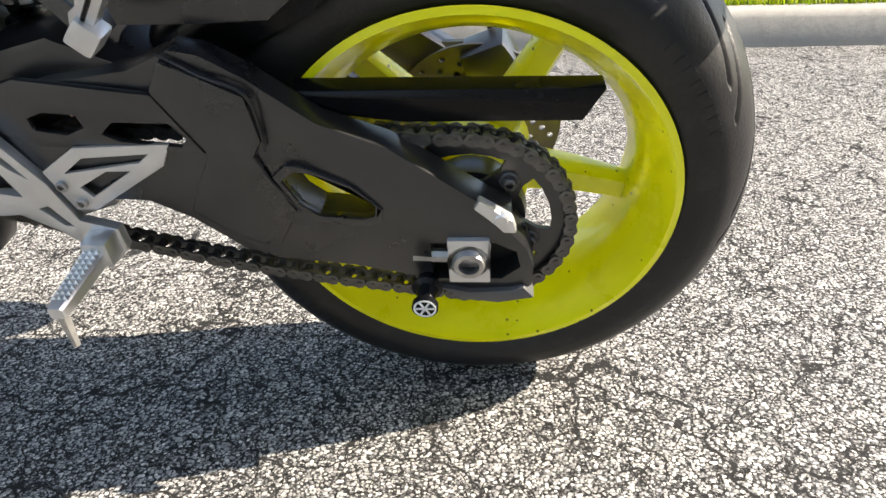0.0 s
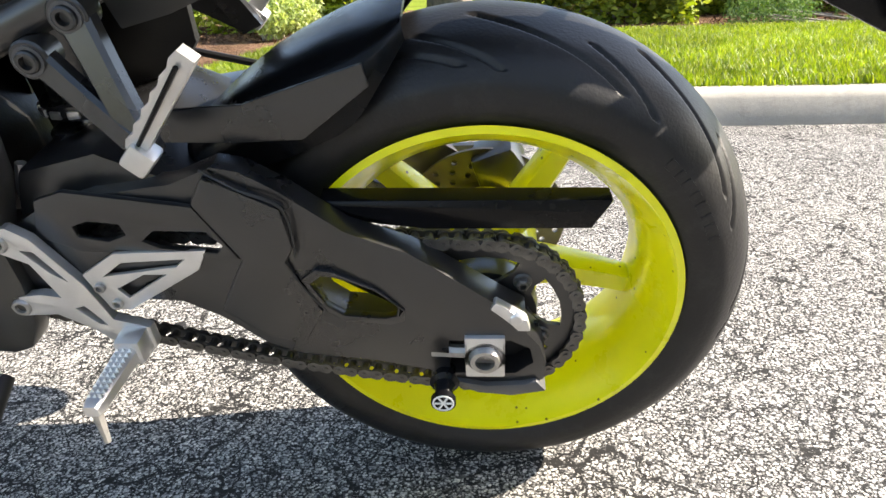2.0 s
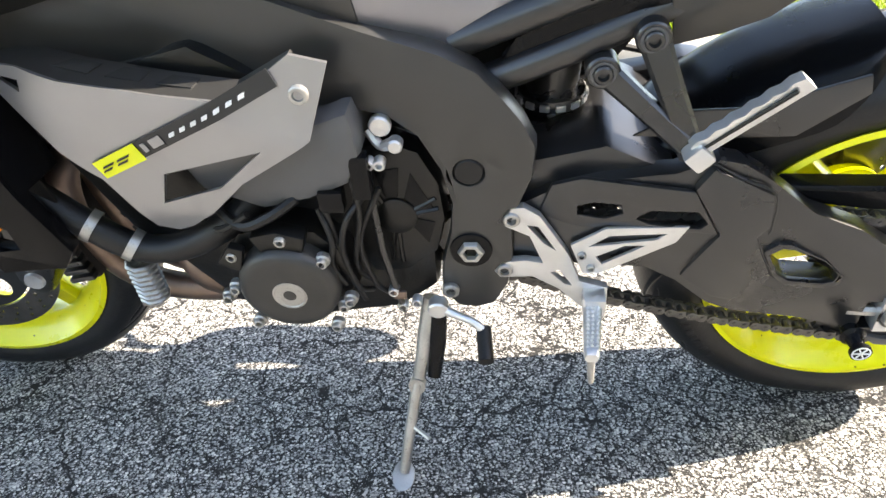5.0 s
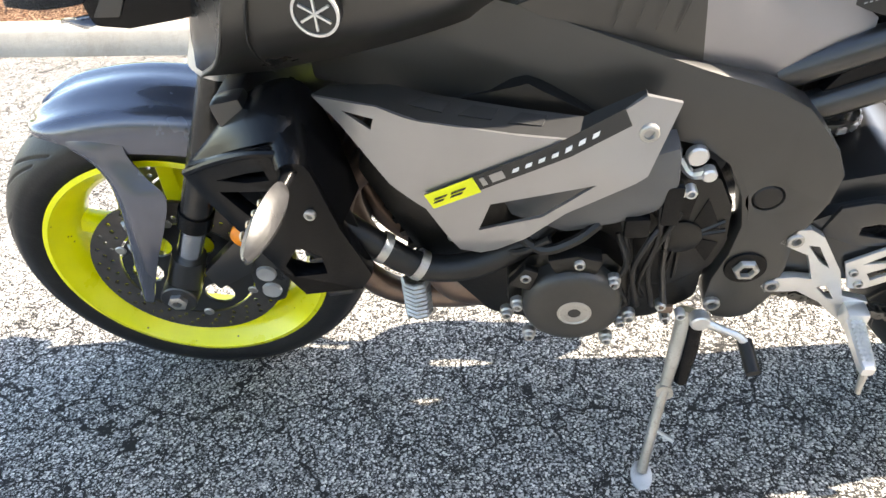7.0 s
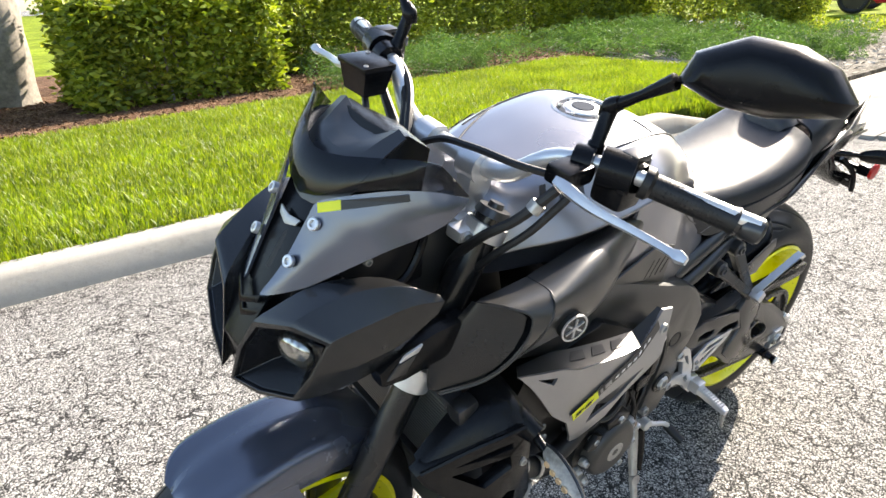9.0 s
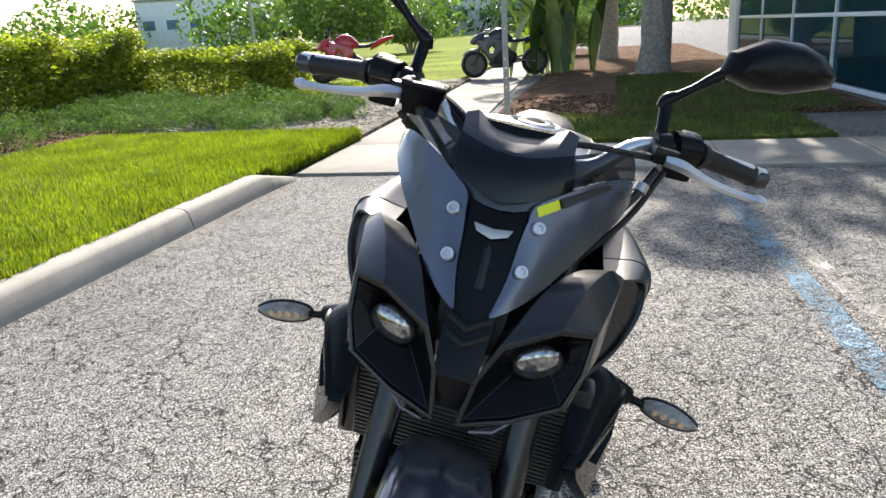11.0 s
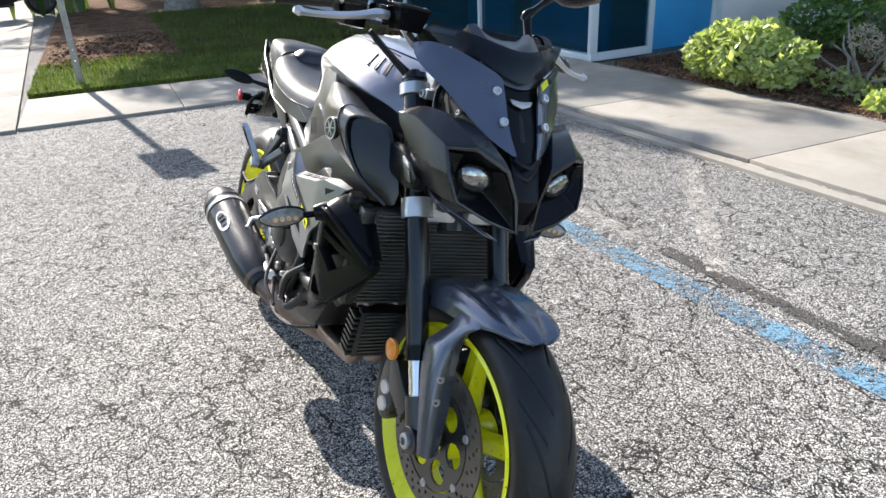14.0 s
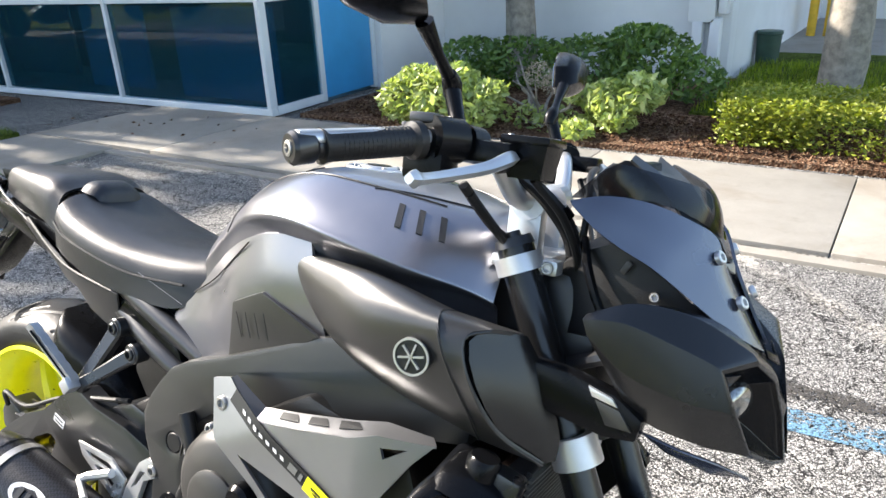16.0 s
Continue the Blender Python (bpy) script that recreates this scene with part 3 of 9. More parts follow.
# ---- worn lane paint ----
def stripe(pts, w, material, label, z=0.004):
    bm = bmesh.new()
    p = [Vector((*q, 0)) for q in pts]
    row = []
    for i, q in enumerate(p):
        d = (p[min(i + 1, len(p) - 1)] - p[max(i - 1, 0)]).normalized()
        nrm = Vector((-d.y, d.x, 0))
        row.append((bm.verts.new(q + nrm * w / 2 + Vector((0, 0, z))), bm.verts.new(q - nrm * w / 2 + Vector((0, 0, z)))))
    for a, b in zip(row, row[1:]):
        bm.faces.new((a[0], a[1], b[1], b[0]))
    return tagged(part("lane_marking", bm, material), label, "road marking", kind="structure")


STAIN = mat_lane_paint("dried_pale_stain", (0.55, 0.53, 0.5), 1.03)
stripe([(-3.0, 1.11), (-1.3, 1.195), (-0.6, 1.23), (0.1, 1.275), (0.5, 1.302), (1.07, 1.342), (1.5, 1.372), (2.8, 1.44), (6.5, 1.6)], 0.12, BLUEPAINT, "worn light blue bay line on asphalt")
stripe([(-0.68, 1.224), (-0.3, 1.25)], 0.11, mat_lane_paint("fresh_blue_lane_paint", (0.38, 0.55, 0.7), 1.04), "brighter touched-up piece of blue line", 0.0048)
stripe([(0.42, 1.482), (0.75, 1.497), (1.1, 1.512), (1.5, 1.54), (2.7, 1.62), (6.5, 1.8)], 0.075, GREYPAINT, "dark overpainted old bay line", 0.0045)
stripe([(-1.6, 1.315), (-0.7, 1.395), (0.0, 1.455), (0.42, 1.482)], 0.09, PALEPAINT, "faded grey old bay line", 0.0045)
stripe([(-0.83, 1.41), (-0.7, 1.43)], 0.05, STAIN, "white rest of hatch paint", 0.0055)
stripe([(0.6, 1.53), (0.75, 1.525)], 0.04, STAIN, "white rest of hatch paint", 0.0055)
stripe([(-0.70, 1.40), (-2.0, 2.47)], 0.09, PALEPAINT, "faded pale hatch line", 0.005)
stripe([(0.70, 1.52), (-0.73, 2.63)], 0.10, PALEPAINT, "faded pale hatch line", 0.005)
stripe([(2.10, 1.62), (0.8, 2.72)], 0.10, PALEPAINT, "faded pale hatch line", 0.005)
stripe([(-2.9, 2.33), (0.2, 2.66), (4.0, 2.78)], 0.09, PALEPAINT, "faded pale line along the walkway", 0.0055)

for pts, w in (([(2.3, -0.6), (2.12, -0.33), (2.0, -0.05), (1.96, 0.15)], 0.09), ([(2.1, -0.15), (2.02, 0.02), (1.9, 0.2)], 0.06)):
    stripe(pts, w, STAIN, "pale dried stain on asphalt", 0.0035)
patch = empty("concrete_patch", Matrix.Translation((1.22, -0.465, 0.0)), "pale cracked round concrete patch set in asphalt", "patch", kind="structure")
rp = random.Random(77)
cuts_ = [0.15, 1.5, 4.1]
for k in range(3):
    a0, a1 = cuts_[k], cuts_[(k + 1) % 3] + (2 * math.pi if k == 2 else 0)
    hub = (0.02, -0.015)
    loop = [hub]
    for i in range(19):
        a = a0 + 0.006 + (a1 - a0 - 0.012) * i / 18
        r = 0.125 + 0.012 * math.sin(2 * a + 0.6) + 0.006 * math.sin(5 * a) + rp.uniform(-0.006, 0.006) + (0.06 * math.exp(-((a - 0.6) / 0.28) ** 2) if a < 2 else 0.0)
        loop.append((hub[0] + r * math.cos(a), hub[1] + r * math.sin(a)))
    c = (sum(p[0] for p in loop) / len(loop), sum(p[1] for p in loop) / len(loop))
    bm = bmesh.new()
    f = bm.faces.new([bm.verts.new((c[0] + (x - c[0]) * 0.998, c[1] + (y - c[1]) * 0.998, 0.007 + rp.uniform(-0.0007, 0.0007))) for x, y in loop])
    ext = bmesh.ops.extrude_face_region(bm, geom=[f])
    bmesh.ops.translate(bm, vec=(0, 0, -0.05), verts=[g for g in ext["geom"] if isinstance(g, bmesh.types.BMVert)])
    bmesh.ops.recalc_face_normals(bm, faces=bm.faces)
    part("broken_piece", soften(bm, 0.0025), COVERSTONE, patch)


# ---- plants ----
def blades(x0, y0, x1, y1, z, n, h, seed, lean=0.5):
    r = np.random.default_rng(seed)
    p = np.stack([r.uniform(x0, x1, n), r.uniform(y0, y1, n), np.full(n, z)], 1)
    ang = r.uniform(0, 2 * np.pi, n)
    d = np.stack([np.cos(ang), np.sin(ang), np.zeros(n)], 1)
    side = np.stack([-np.sin(ang), np.cos(ang), np.zeros(n)], 1)
    hh = h * r.uniform(0.5, 1.25, n)[:, None]
    w = 0.0032 * r.uniform(0.7, 1.5, n)[:, None]
    ln = lean * r.uniform(0.2, 1.3, n)[:, None]
    up = np.array([0, 0, 1.0])
    mid = p + up * hh * 0.6 + d * hh * ln * 0.35
    tip = p + up * hh * 0.95 + d * hh * ln
    v = np.stack([p - side * w, p + side * w, mid + side * w * 0.8, mid - side * w * 0.8, tip], 1).reshape(-1, 3)
    i = np.arange(n)[:, None] * 5
    return v, np.concatenate([i + [0, 1, 2], i + [0, 2, 3], i + [3, 2, 4]])


v, f = blades(-4.6, -6.2, 2.05, -2.56, 0.13, 150000, 0.062, 3)
tagged(np_mesh("grass", v, f, GRASS), "bright green sunlit grass blades", "grass", kind="stuff")
v, f = blades(-5.65, -6.2, -4.6, -2.55, 0.125, 24000, 0.07, 4)
v2, f2 = blades(-5.65, -2.66, -3.4, -2.5, 0.04, 5200, 0.13, 8)
v, f = np.concatenate([v, v2]), np.concatenate([f, f2 + len(v)])
tagged(np_mesh("grass", v, f, GRASS), "bright green grass by the walkway", "grass", kind="stuff")
# these two patches take the grass colour darkened for shade
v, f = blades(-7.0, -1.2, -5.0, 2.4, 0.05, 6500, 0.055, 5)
tagged(np_mesh("grass", v, f, SHADEGRASS), "grass patch with dappled shade put into its colour", "grass", kind="stuff")
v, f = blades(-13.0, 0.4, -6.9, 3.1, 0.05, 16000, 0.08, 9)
tagged(np_mesh("grass", v, f, SHADEGRASS), "thin grass darkened in colour for the trees' shade", "grass", kind="stuff")
v, f = blades(0.0, 5.3, 7, 8.2, 0.06, 24000, 0.08, 6)
tagged(np_mesh("grass", v, f, GRASS), "dark grass in the building's shade", "grass", kind="stuff")


def box_cloud(x0, y0, x1, y1, z0, z1, rng, rough=0.12, fuzz=0.06):
    """Places in the shell of a clipped hedge, with an uneven face."""
    def places(n):
        q = rng.uniform(-1, 1, (n, 3))
        k = rng.integers(0, 3, n)
        push = rng.uniform(0.72, 1.0, n)
        s = np.sign(rng.uniform(-1, 1, n))
        s = np.where(k == 2, 1, s)
        q[np.arange(n), k] = s * push
        p = np.stack([(x0 + x1) / 2 + q[:, 0] * (x1 - x0) / 2, (y0 + y1) / 2 + q[:, 1] * (y1 - y0) / 2, (z0 + z1) / 2 + q[:, 2] * (z1 - z0) / 2], 1)
        w = np.sin(p[:, 0] * 2.3) * np.cos(p[:, 1] * 1.9 + p[:, 2] * 3.1) + 0.6 * np.sin(p[:, 0] * 6.1 + p[:, 2] * 5.0)
        c = np.array([(x0 + x1) / 2, (y0 + y1) / 2, z0])
        return c + (p - c) * (1 + rough * w[:, None] * np.array([0.03, 0.6, 0.8])) + rng.normal(size=(n, 3)) * fuzz
    return places


def blob_cloud(blobs, rng):
    """Places in clumps: (x, y, z, rx, rz)."""
    b = np.array(blobs)
    w = b[:, 3] ** 2
    def places(n):
        i = rng.choice(len(b), n, p=w / w.sum())
        d = rng.normal(size=(n, 3))
        d /= np.linalg.norm(d, axis=1)[:, None]
        r = rng.uniform(0.45, 1.0, (n, 1)) ** 0.5
        return b[i, :3] + d * r * b[i][:, [3, 3, 4]]
    return places


def hedge(name, x0, y0, x1, y1, z0, z1, n, size, material, seed, label, stems=14):
    rng = np.random.default_rng(seed)
    ob = empty(name, Matrix(), label, "hedge", kind="stuff")
    v, f = leaves(n, box_cloud(x0, y0, x1, y1, z0, z1, rng, 0.12 if z1 > 1 else 0.05, 0.06 if z1 > 1 else 0.018), size, rng)
    np_mesh("foliage", v, f, material, ob)
    for i in range(stems):
        x, y = rng.uniform(x0 + 0.1, x1 - 0.1), rng.uniform(y0 + 0.1, y1 - 0.1)
        part("stem", tube([(x, y, z0 - 0.1), (x + rng.normal() * 0.08, y, (z0 + z1) / 2), (x + rng.normal() * 0.15, y + rng.normal() * 0.1, z1 - 0.1)], [0.02, 0.012, 0.006], 6, 2), BARK, ob)
    return ob


def shrub(name, blobs, n, size, material, seed, label, aspect=0.5):
    rng = np.random.default_rng(seed)
    ob = empty(name, Matrix.Translation((blobs[0][0], blobs[0][1], 0)), label, "shrub")
    off = np.array([blobs[0][0], blobs[0][1], 0])
    v, f = leaves(n, blob_cloud(blobs, rng), size, rng, 0.8, aspect)
    np_mesh("foliage", v - off, f, material, ob)
    for b in blobs:
        c = Vector(b[:3]) - Vector(off)
        part("branch", tube([(c.x * 0.3, c.y * 0.3, -0.02), (c.x * 0.7, c.y * 0.6, c.z * 0.5), c], [0.022, 0.014, 0.007], 6, 2), BARK, ob)
    return ob


def scatter(x0, y0, x1, y1, z, n, rr, zz, seed):
    r = random.Random(seed)
    return [(r.uniform(x0, x1), r.uniform(y0, y1), z + r.uniform(0, zz), r.uniform(0.6, 1.2) * rr, r.uniform(0.5, 1.0) * rr) for _ in range(n)]


hedge("hedge", -10.4, -10.6, -1.6, -8.6, 0.1, 1.35, 80000, 0.1, HEDGE, 11, "long clipped green hedge behind the mulch bed", 30)
hedge("hedge", -1.9, -8.9, 0.35, -7.3, 0.1, 1.25, 30000, 0.1, HEDGE, 12, "sunlit clipped hedge of small leaves", 20)
hedge("hedge", -11.9, -10.4, -10.35, -5.85, 0.08, 1.02, 42000, 0.085, HEDGE, 14, "clipped hedge end beside the gravel", 14)
hedge("hedge", 1.6, -9.6, 9.0, -7.6, 0.1, 1.4, 50000, 0.1, HEDGE, 13, "clipped green hedge beside a tree", 20)
shrub("ground_juniper", scatter(-9.6, -8.4, -2.4, -6.5, 0.15, 46, 0.36, 0.12, 5), 42000, 0.05, JUNIPER, 21, "low spreading blue-green juniper", 0.22)
shrub("ground_juniper", scatter(-9.3, -8.2, -6.1, -4.0, 0.1, 60, 0.36, 0.1, 6), 46000, 0.055, JUNIPER, 22, "low juniper along the gravel", 0.22)
shrub("ground_juniper", scatter(-8.4, -4.2, -7.2, -3.2, 0.08, 8, 0.26, 0.06, 16), 6000, 0.055, JUNIPER, 32, "small juniper at the gravel's edge", 0.22)
shrub("ground_cover", scatter(-12.3, -6.6, -10.6, -3.4, 0.06, 18, 0.3, 0.05, 17), 9000, 0.06, HEDGE, 33, "low leafy ground cover in gravel", 0.4)
shrub("shrub", scatter(2.6, -4.2, 4.2, -3.1, 0.3, 9, 0.26, 0.25, 7), 5200, 0.06, HEDGE, 23, "small leafy bush in the mulch bed")
shrub("shrub", scatter(2.1, -7.4, 3.3, -6.4, 0.3, 9, 0.3, 0.3, 8), 6000, 0.06, PALELEAF, 24, "yellow-green bush behind the grass")
# bed against the building
shrub("shrub", [(-1.66, 4.12, 0.28, 0.3, 0.22), (-1.36, 4.14, 0.23, 0.24, 0.18), (-1.98, 4.1, 0.25, 0.26, 0.2), (-1.56, 4.12, 0.41, 0.23, 0.15), (-1.87, 4.12, 0.4, 0.21, 0.13), (-1.24, 4.16, 0.34, 0.15, 0.09)], 3600, 0.085, PALELEAF, 25, "bushy shrub with pale yellow-green leaves", 0.45)
shrub("shrub", [(-0.38, 4.5, 0.26, 0.2, 0.17), (-0.18, 4.56, 0.33, 0.2, 0.15), (-0.3, 4.42, 0.18, 0.16, 0.12), (-0.52, 4.2, 0.1, 0.13, 0.08), (-0.62, 4.5, 0.3, 0.14, 0.08)], 1700, 0.085, PALELEAF, 26, "open shrub with pale yellow-green leaves", 0.45)
shrub("shrub", [(-1.1, 5.8, 0.32, 0.5, 0.28), (-0.5, 5.75, 0.4, 0.45, 0.3), (-1.9, 6.0, 0.3, 0.5, 0.26), (-2.5, 6.0, 0.32, 0.4, 0.22), (-0.08, 5.6, 0.28, 0.3, 0.2), (-0.62, 5.8, 0.58, 0.3, 0.14)], 6000, 0.08, DARKLEAF, 27, "dense dark green shrub against the wall", 0.45)
shrub("ground_cover", scatter(-1.2, 4.3, 0.2, 4.7, 0.06, 7, 0.16, 0.05, 9), 700, 0.07, PALELEAF, 28, "small pale plants in the mulch")
hedge("low_hedge", 0.42, 4.35, 4.6, 5.15, 0.03, 0.36, 24000, 0.04, LOWHEDGE, 29, "low clipped yellow-green hedge", 10)

rng = random.Random(40)
dry = empty("dry_shrub", Matrix.Translation((-0.95, 4.55, 0.03)), "leafless grey shrub with twisted stems", "shrub")
for i in range(9):
    a, l = rng.uniform(0, 6.28), rng.uniform(0.2, 0.42)
    p = Vector((0, 0, 0))
    pts = [p.copy()]
    for j in range(4):
        p = p + Vector((math.cos(a) * 0.09 + rng.gauss(0, 0.04), math.sin(a) * 0.06 + rng.gauss(0, 0.04), l / 4 + rng.gauss(0, 0.02)))
        pts.append(p.copy())
    part("branch", tube(pts, [0.018, 0.012, 0.005], 6, 3), BARK, dry)
rl = np.random.default_rng(41)
v, f = leaves(420, blob_cloud([(-0.05, 0.0, 0.4, 0.12, 0.1), (0.06, 0.0, 0.32, 0.09, 0.08)], rl), 0.05, rl, 1.0, 0.12)
np_mesh("dead_leaves", v, f, mat("dead_leaf", (0.42, 0.36, 0.27), 0.8), dry)


def chips(x0, y0, x1, y1, z, n, seed):
    r = np.random.default_rng(seed)
    c = np.stack([r.uniform(x0, x1, n), r.uniform(y0, y1, n), np.full(n, z)], 1)
    v, f = leaves(n, lambda k: c, 0.06, r, 0.15, 0.35)
    return v, f


v, f = chips(-3.1, 4.2, 3.5, 5.2, 0.052, 5200, 50)
tagged(np_mesh("bark_chips", v, f, MULCH), "loose brown bark chips and fallen leaves", "mulch", kind="stuff")
v, f = chips(-9.5, -1.1, -6.5, 3.2, 0.06, 2600, 53)
tagged(np_mesh("bark_chips", v, f, MULCH), "dry leaf litter on the shaded bed", "mulch", kind="stuff")
v, f = chips(-13.5, -5.6, -5.7, -2.75, 0.075, 3600, 54)
tagged(np_mesh("leaf_litter", v, f, PALESTONE), "pale flat stones and dry leaves on gravel", "gravel", kind="stuff")
v, f = chips(-9.0, -9.0, 5.0, -6.1, 0.135, 6000, 51)
tagged(np_mesh("bark_chips", v, f, MULCH), "loose bark chips under the hedge", "mulch", kind="stuff")
v, f = chips(-5.4, 2.5, -3.0, 3.9, 0.034, 26, 52)
tagged(np_mesh("leaf_litter", v, f, MULCH), "scattered dry leaves on concrete", "leaf", kind="stuff")


def tree(name, x, y, r, h, crown, n, size, seed, label, leafmat=HEDGE, lean=0.0):
    rng = np.random.default_rng(seed)
    ob = empty(name, Matrix.Translation((x, y, 0)), label, "tree")
    trunk = tube([(0, 0, -0.1), (0.02, 0, 0.12), (lean * 0.3, 0.03, h * 0.4), (lean * 0.7, -0.02, h * 0.75), (lean, 0, h)], [r * 1.7, r * 1.15, r, r * 0.85, r * 0.7], 14, 4)
    for vtx in trunk.verts:
        vtx.co += Vector((noise.noise(vtx.co * 6), noise.noise(vtx.co * 6 + Vector((5, 0, 0))), 0)) * r * 0.25
    part("trunk", trunk, BARK, ob)
    for bx, by, bz, rx, rz in crown:
        part("limb", tube([(lean, 0, h * 0.93), (lean + bx * 0.4, by * 0.45, h + (bz - h) * 0.55), (lean + bx, by, bz)], [r * 0.5, r * 0.3, r * 0.1], 8, 3), BARK, ob)
    v, f = leaves(n, blob_cloud([(lean + b[0], *b[1:]) for b in crown], rng), size, rng, 0.7)
    np_mesh("crown", v, f, leafmat, ob)
    return ob


def crown(seed, n, spread, z0, z1, rr):
    r = random.Random(seed)
    return [(r.uniform(-spread, spread), r.uniform(-spread, spread), r.uniform(z0, z1), r.uniform(0.6, 1.2) * rr, r.uniform(0.4, 0.8) * rr) for _ in range(n)]


tree("tree", -2.04, 6.2, 0.145, 3.4, crown(1, 9, 1.6, 4.6, 6.4, 0.6), 1500, 0.11, 61, "slim grey-brown tree trunk in the bed")
tree("tree", 0.95, 6.6, 0.17, 3.2, crown(2, 9, 1.8, 4.6, 6.4, 0.6), 1500, 0.11, 62, "rough pale-barked tree by the wall")
tree("tree", 0.85, -9.2, 0.27, 3.4, crown(3, 9, 2.0, 3.9, 6.0, 0.9), 5200, 0.12, 63, "pale trunk of a tree behind the hedge")

# ---- building ----
BW = pose(-3.42, 3.92, 0, 0, 0, 183.4)


def wbox(name, x0, x1, y0, y1, z0, z1, material, parent, bev=0.004):
    return part(name, box(((x0 + x1) / 2, (y0 + y1) / 2, (z0 + z1) / 2), (x1 - x0, y1 - y0, z1 - z0), bev), material, parent)


front = empty("storefront", BW, "glazed shopfront with white frames and blue-tinted panes", "building", kind="structure")
WIDTH, POST = 12.6, 2.1
wbox("base_rail", -0.03, WIDTH, -0.05, 0.03, 0.02, 0.085, MULLION, front)
wbox("mid_rail", 0.03, WIDTH, -0.04, 0.02, 1.025, 1.08, MULLION, front)
wbox("head_rail", -0.03, WIDTH, -0.05, 0.03, 2.65, 2.78, MULLION, front)
for i in range(7):
    x = i * POST
    wbox("post", x - 0.024, x + 0.024, -0.055, 0.035, 0.085, 2.65, MULLION, front)
for i in range(6):
    for z0, z1 in ((0.1, 1.02), (1.09, 2.65)):
        wbox("pane", i * POST + 0.024, (i + 1) * POST - 0.024, -0.012, -0.002, z0, z1, PANE, front, 0.0)
# return with the door
for y in (-0.75, -1.65):
    wbox("post", -0.03, 0.03, y - 0.035, y + 0.035, 0.02, 2.65, MULLION, front)
wbox("base_rail", -0.03, 0.03, -0.72, -0.055, 0.02, 0.10, MULLION, front)
wbox("mid_rail", -0.02, 0.02, -0.72, -0.055, 1.02, 1.09, MULLION, front)
for z0, z1 in ((0.1, 1.02), (1.09, 2.65)):
    wbox("pane", -0.005, 0.005, -0.72, -0.055, z0, z1, PANE, front, 0.0)
door = wbox("door", -0.02, 0.02, -1.61, -0.79, 0.05, 2.15, BLUEWALL, front)
wbox("door_rail", 0.021, 0.035, -1.6, -0.8, 0.05, 0.2, MULLION, door)
wbox("door_pull", 0.03, 0.06, -0.9, -0.87, 0.9, 1.2, CHROME, door)
room = empty("room_interior", BW, "blue room behind the panes, dimness put into its wall colour", "room", kind="structure")
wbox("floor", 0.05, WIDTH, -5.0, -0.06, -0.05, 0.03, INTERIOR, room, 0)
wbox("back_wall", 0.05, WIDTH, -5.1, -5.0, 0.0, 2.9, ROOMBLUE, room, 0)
wbox("partition", 0.35, 1.75, -0.55, -0.5, 0.03, 0.95, BLUEWALL, room, 0)
wbox("partition", 2.5, 3.6, -0.75, -0.7, 0.03, 0.95, BLUEWALL, room, 0)
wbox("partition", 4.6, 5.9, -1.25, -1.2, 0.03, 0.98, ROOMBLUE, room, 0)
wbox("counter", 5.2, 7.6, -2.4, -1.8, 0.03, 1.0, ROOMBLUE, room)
wbox("side_wall", 12.6, 12.7, -5.0, -0.06, 0.0, 2.9, STUCCO, room, 0)
hall = empty("building", BW, "white stucco building with a flat roof", "building", kind="structure")
wbox("roof", -0.05, 13.5, -12.0, 0.12, 2.8, 3.5, STUCCO, hall, 0.02)
wbox("wall", 12.7, 13.5, -0.2, 0.05, 0.0, 2.8, STUCCO, hall, 0.01)
wbox("wall", -0.1, 0.1, -3.2, -1.7, 0.0, 2.8, STUCCO, hall, 0.01)
wall = empty("white_wall", Matrix(), "plain white stucco wall behind the shrubs", "wall", kind="structure")
wbox("wall", -3.5, -0.1, 7.0, 7.25, 0.0, 3.6, STUCCO, wall, 0.01)
wbox("wall", -0.35, -0.1, 7.25, 14.0, 0.0, 3.6, STUCCO, wall, 0.01)
wbox("wall", -0.1, 9.0, 14.0, 14.2, 0.0, 3.2, STUCCO, wall, 0.01)
wbox("paving", -0.1, 12.0, 9.2, 14.0, -0.03, 0.05, CONCRETE, wall, 0.0)
wbox("dark_opening", 1.2, 2.6, 13.95, 14.02, 0.05, 2.2, INTERIOR, wall, 0.0)
wbox("dark_opening", 3.4, 8.0, 13.95, 14.02, 0.3, 1.9, INTERIOR, wall, 0.0)
pipe = empty("utility_box", Matrix.Translation((-0.35, 6.9, 0)), "white utility boxes and conduits on the wall", "utility box")
for dx, w, z0, z1 in ((-0.02, 0.26, 0.62, 1.9), (0.18, 0.08, 0.7, 1.6), (-0.05, 0.1, 0.0, 0.64), (0.12, 0.1, 0.0, 0.66)):
    wbox("conduit", dx - w / 2, dx + w / 2, -0.02, 0.1, z0, z1, STUCCO, pipe, 0.01)
for x in (0.12, 0.34):
    b = empty("bollard", Matrix.Translation((x, 11.2, 0)), "yellow painted steel bollard", "bollard", "bollards in the yard")
    part("post", lathe([(-0.1, 0.06), (1.05, 0.06), (1.1, 0.045), (1.12, 0.0)], (0, 0, 0), 16, (0, 0, 1)), mat("yellow_bollard_paint", (0.75, 0.45, 0.03), 0.5), b)
bin_ = empty("waste_bin", Matrix.Translation((0.05, 8.3, 0.03)), "dark green round bin beside the wall", "bin")
part("body", lathe([(0.0, 0.0), (0.0, 0.12), (0.34, 0.135), (0.35, 0.145), (0.38, 0.14), (0.39, 0.0)], (0, 0, 0), 20, (0, 0, 1)), mat("green_plastic", (0.03, 0.07, 0.05), 0.5), bin_)

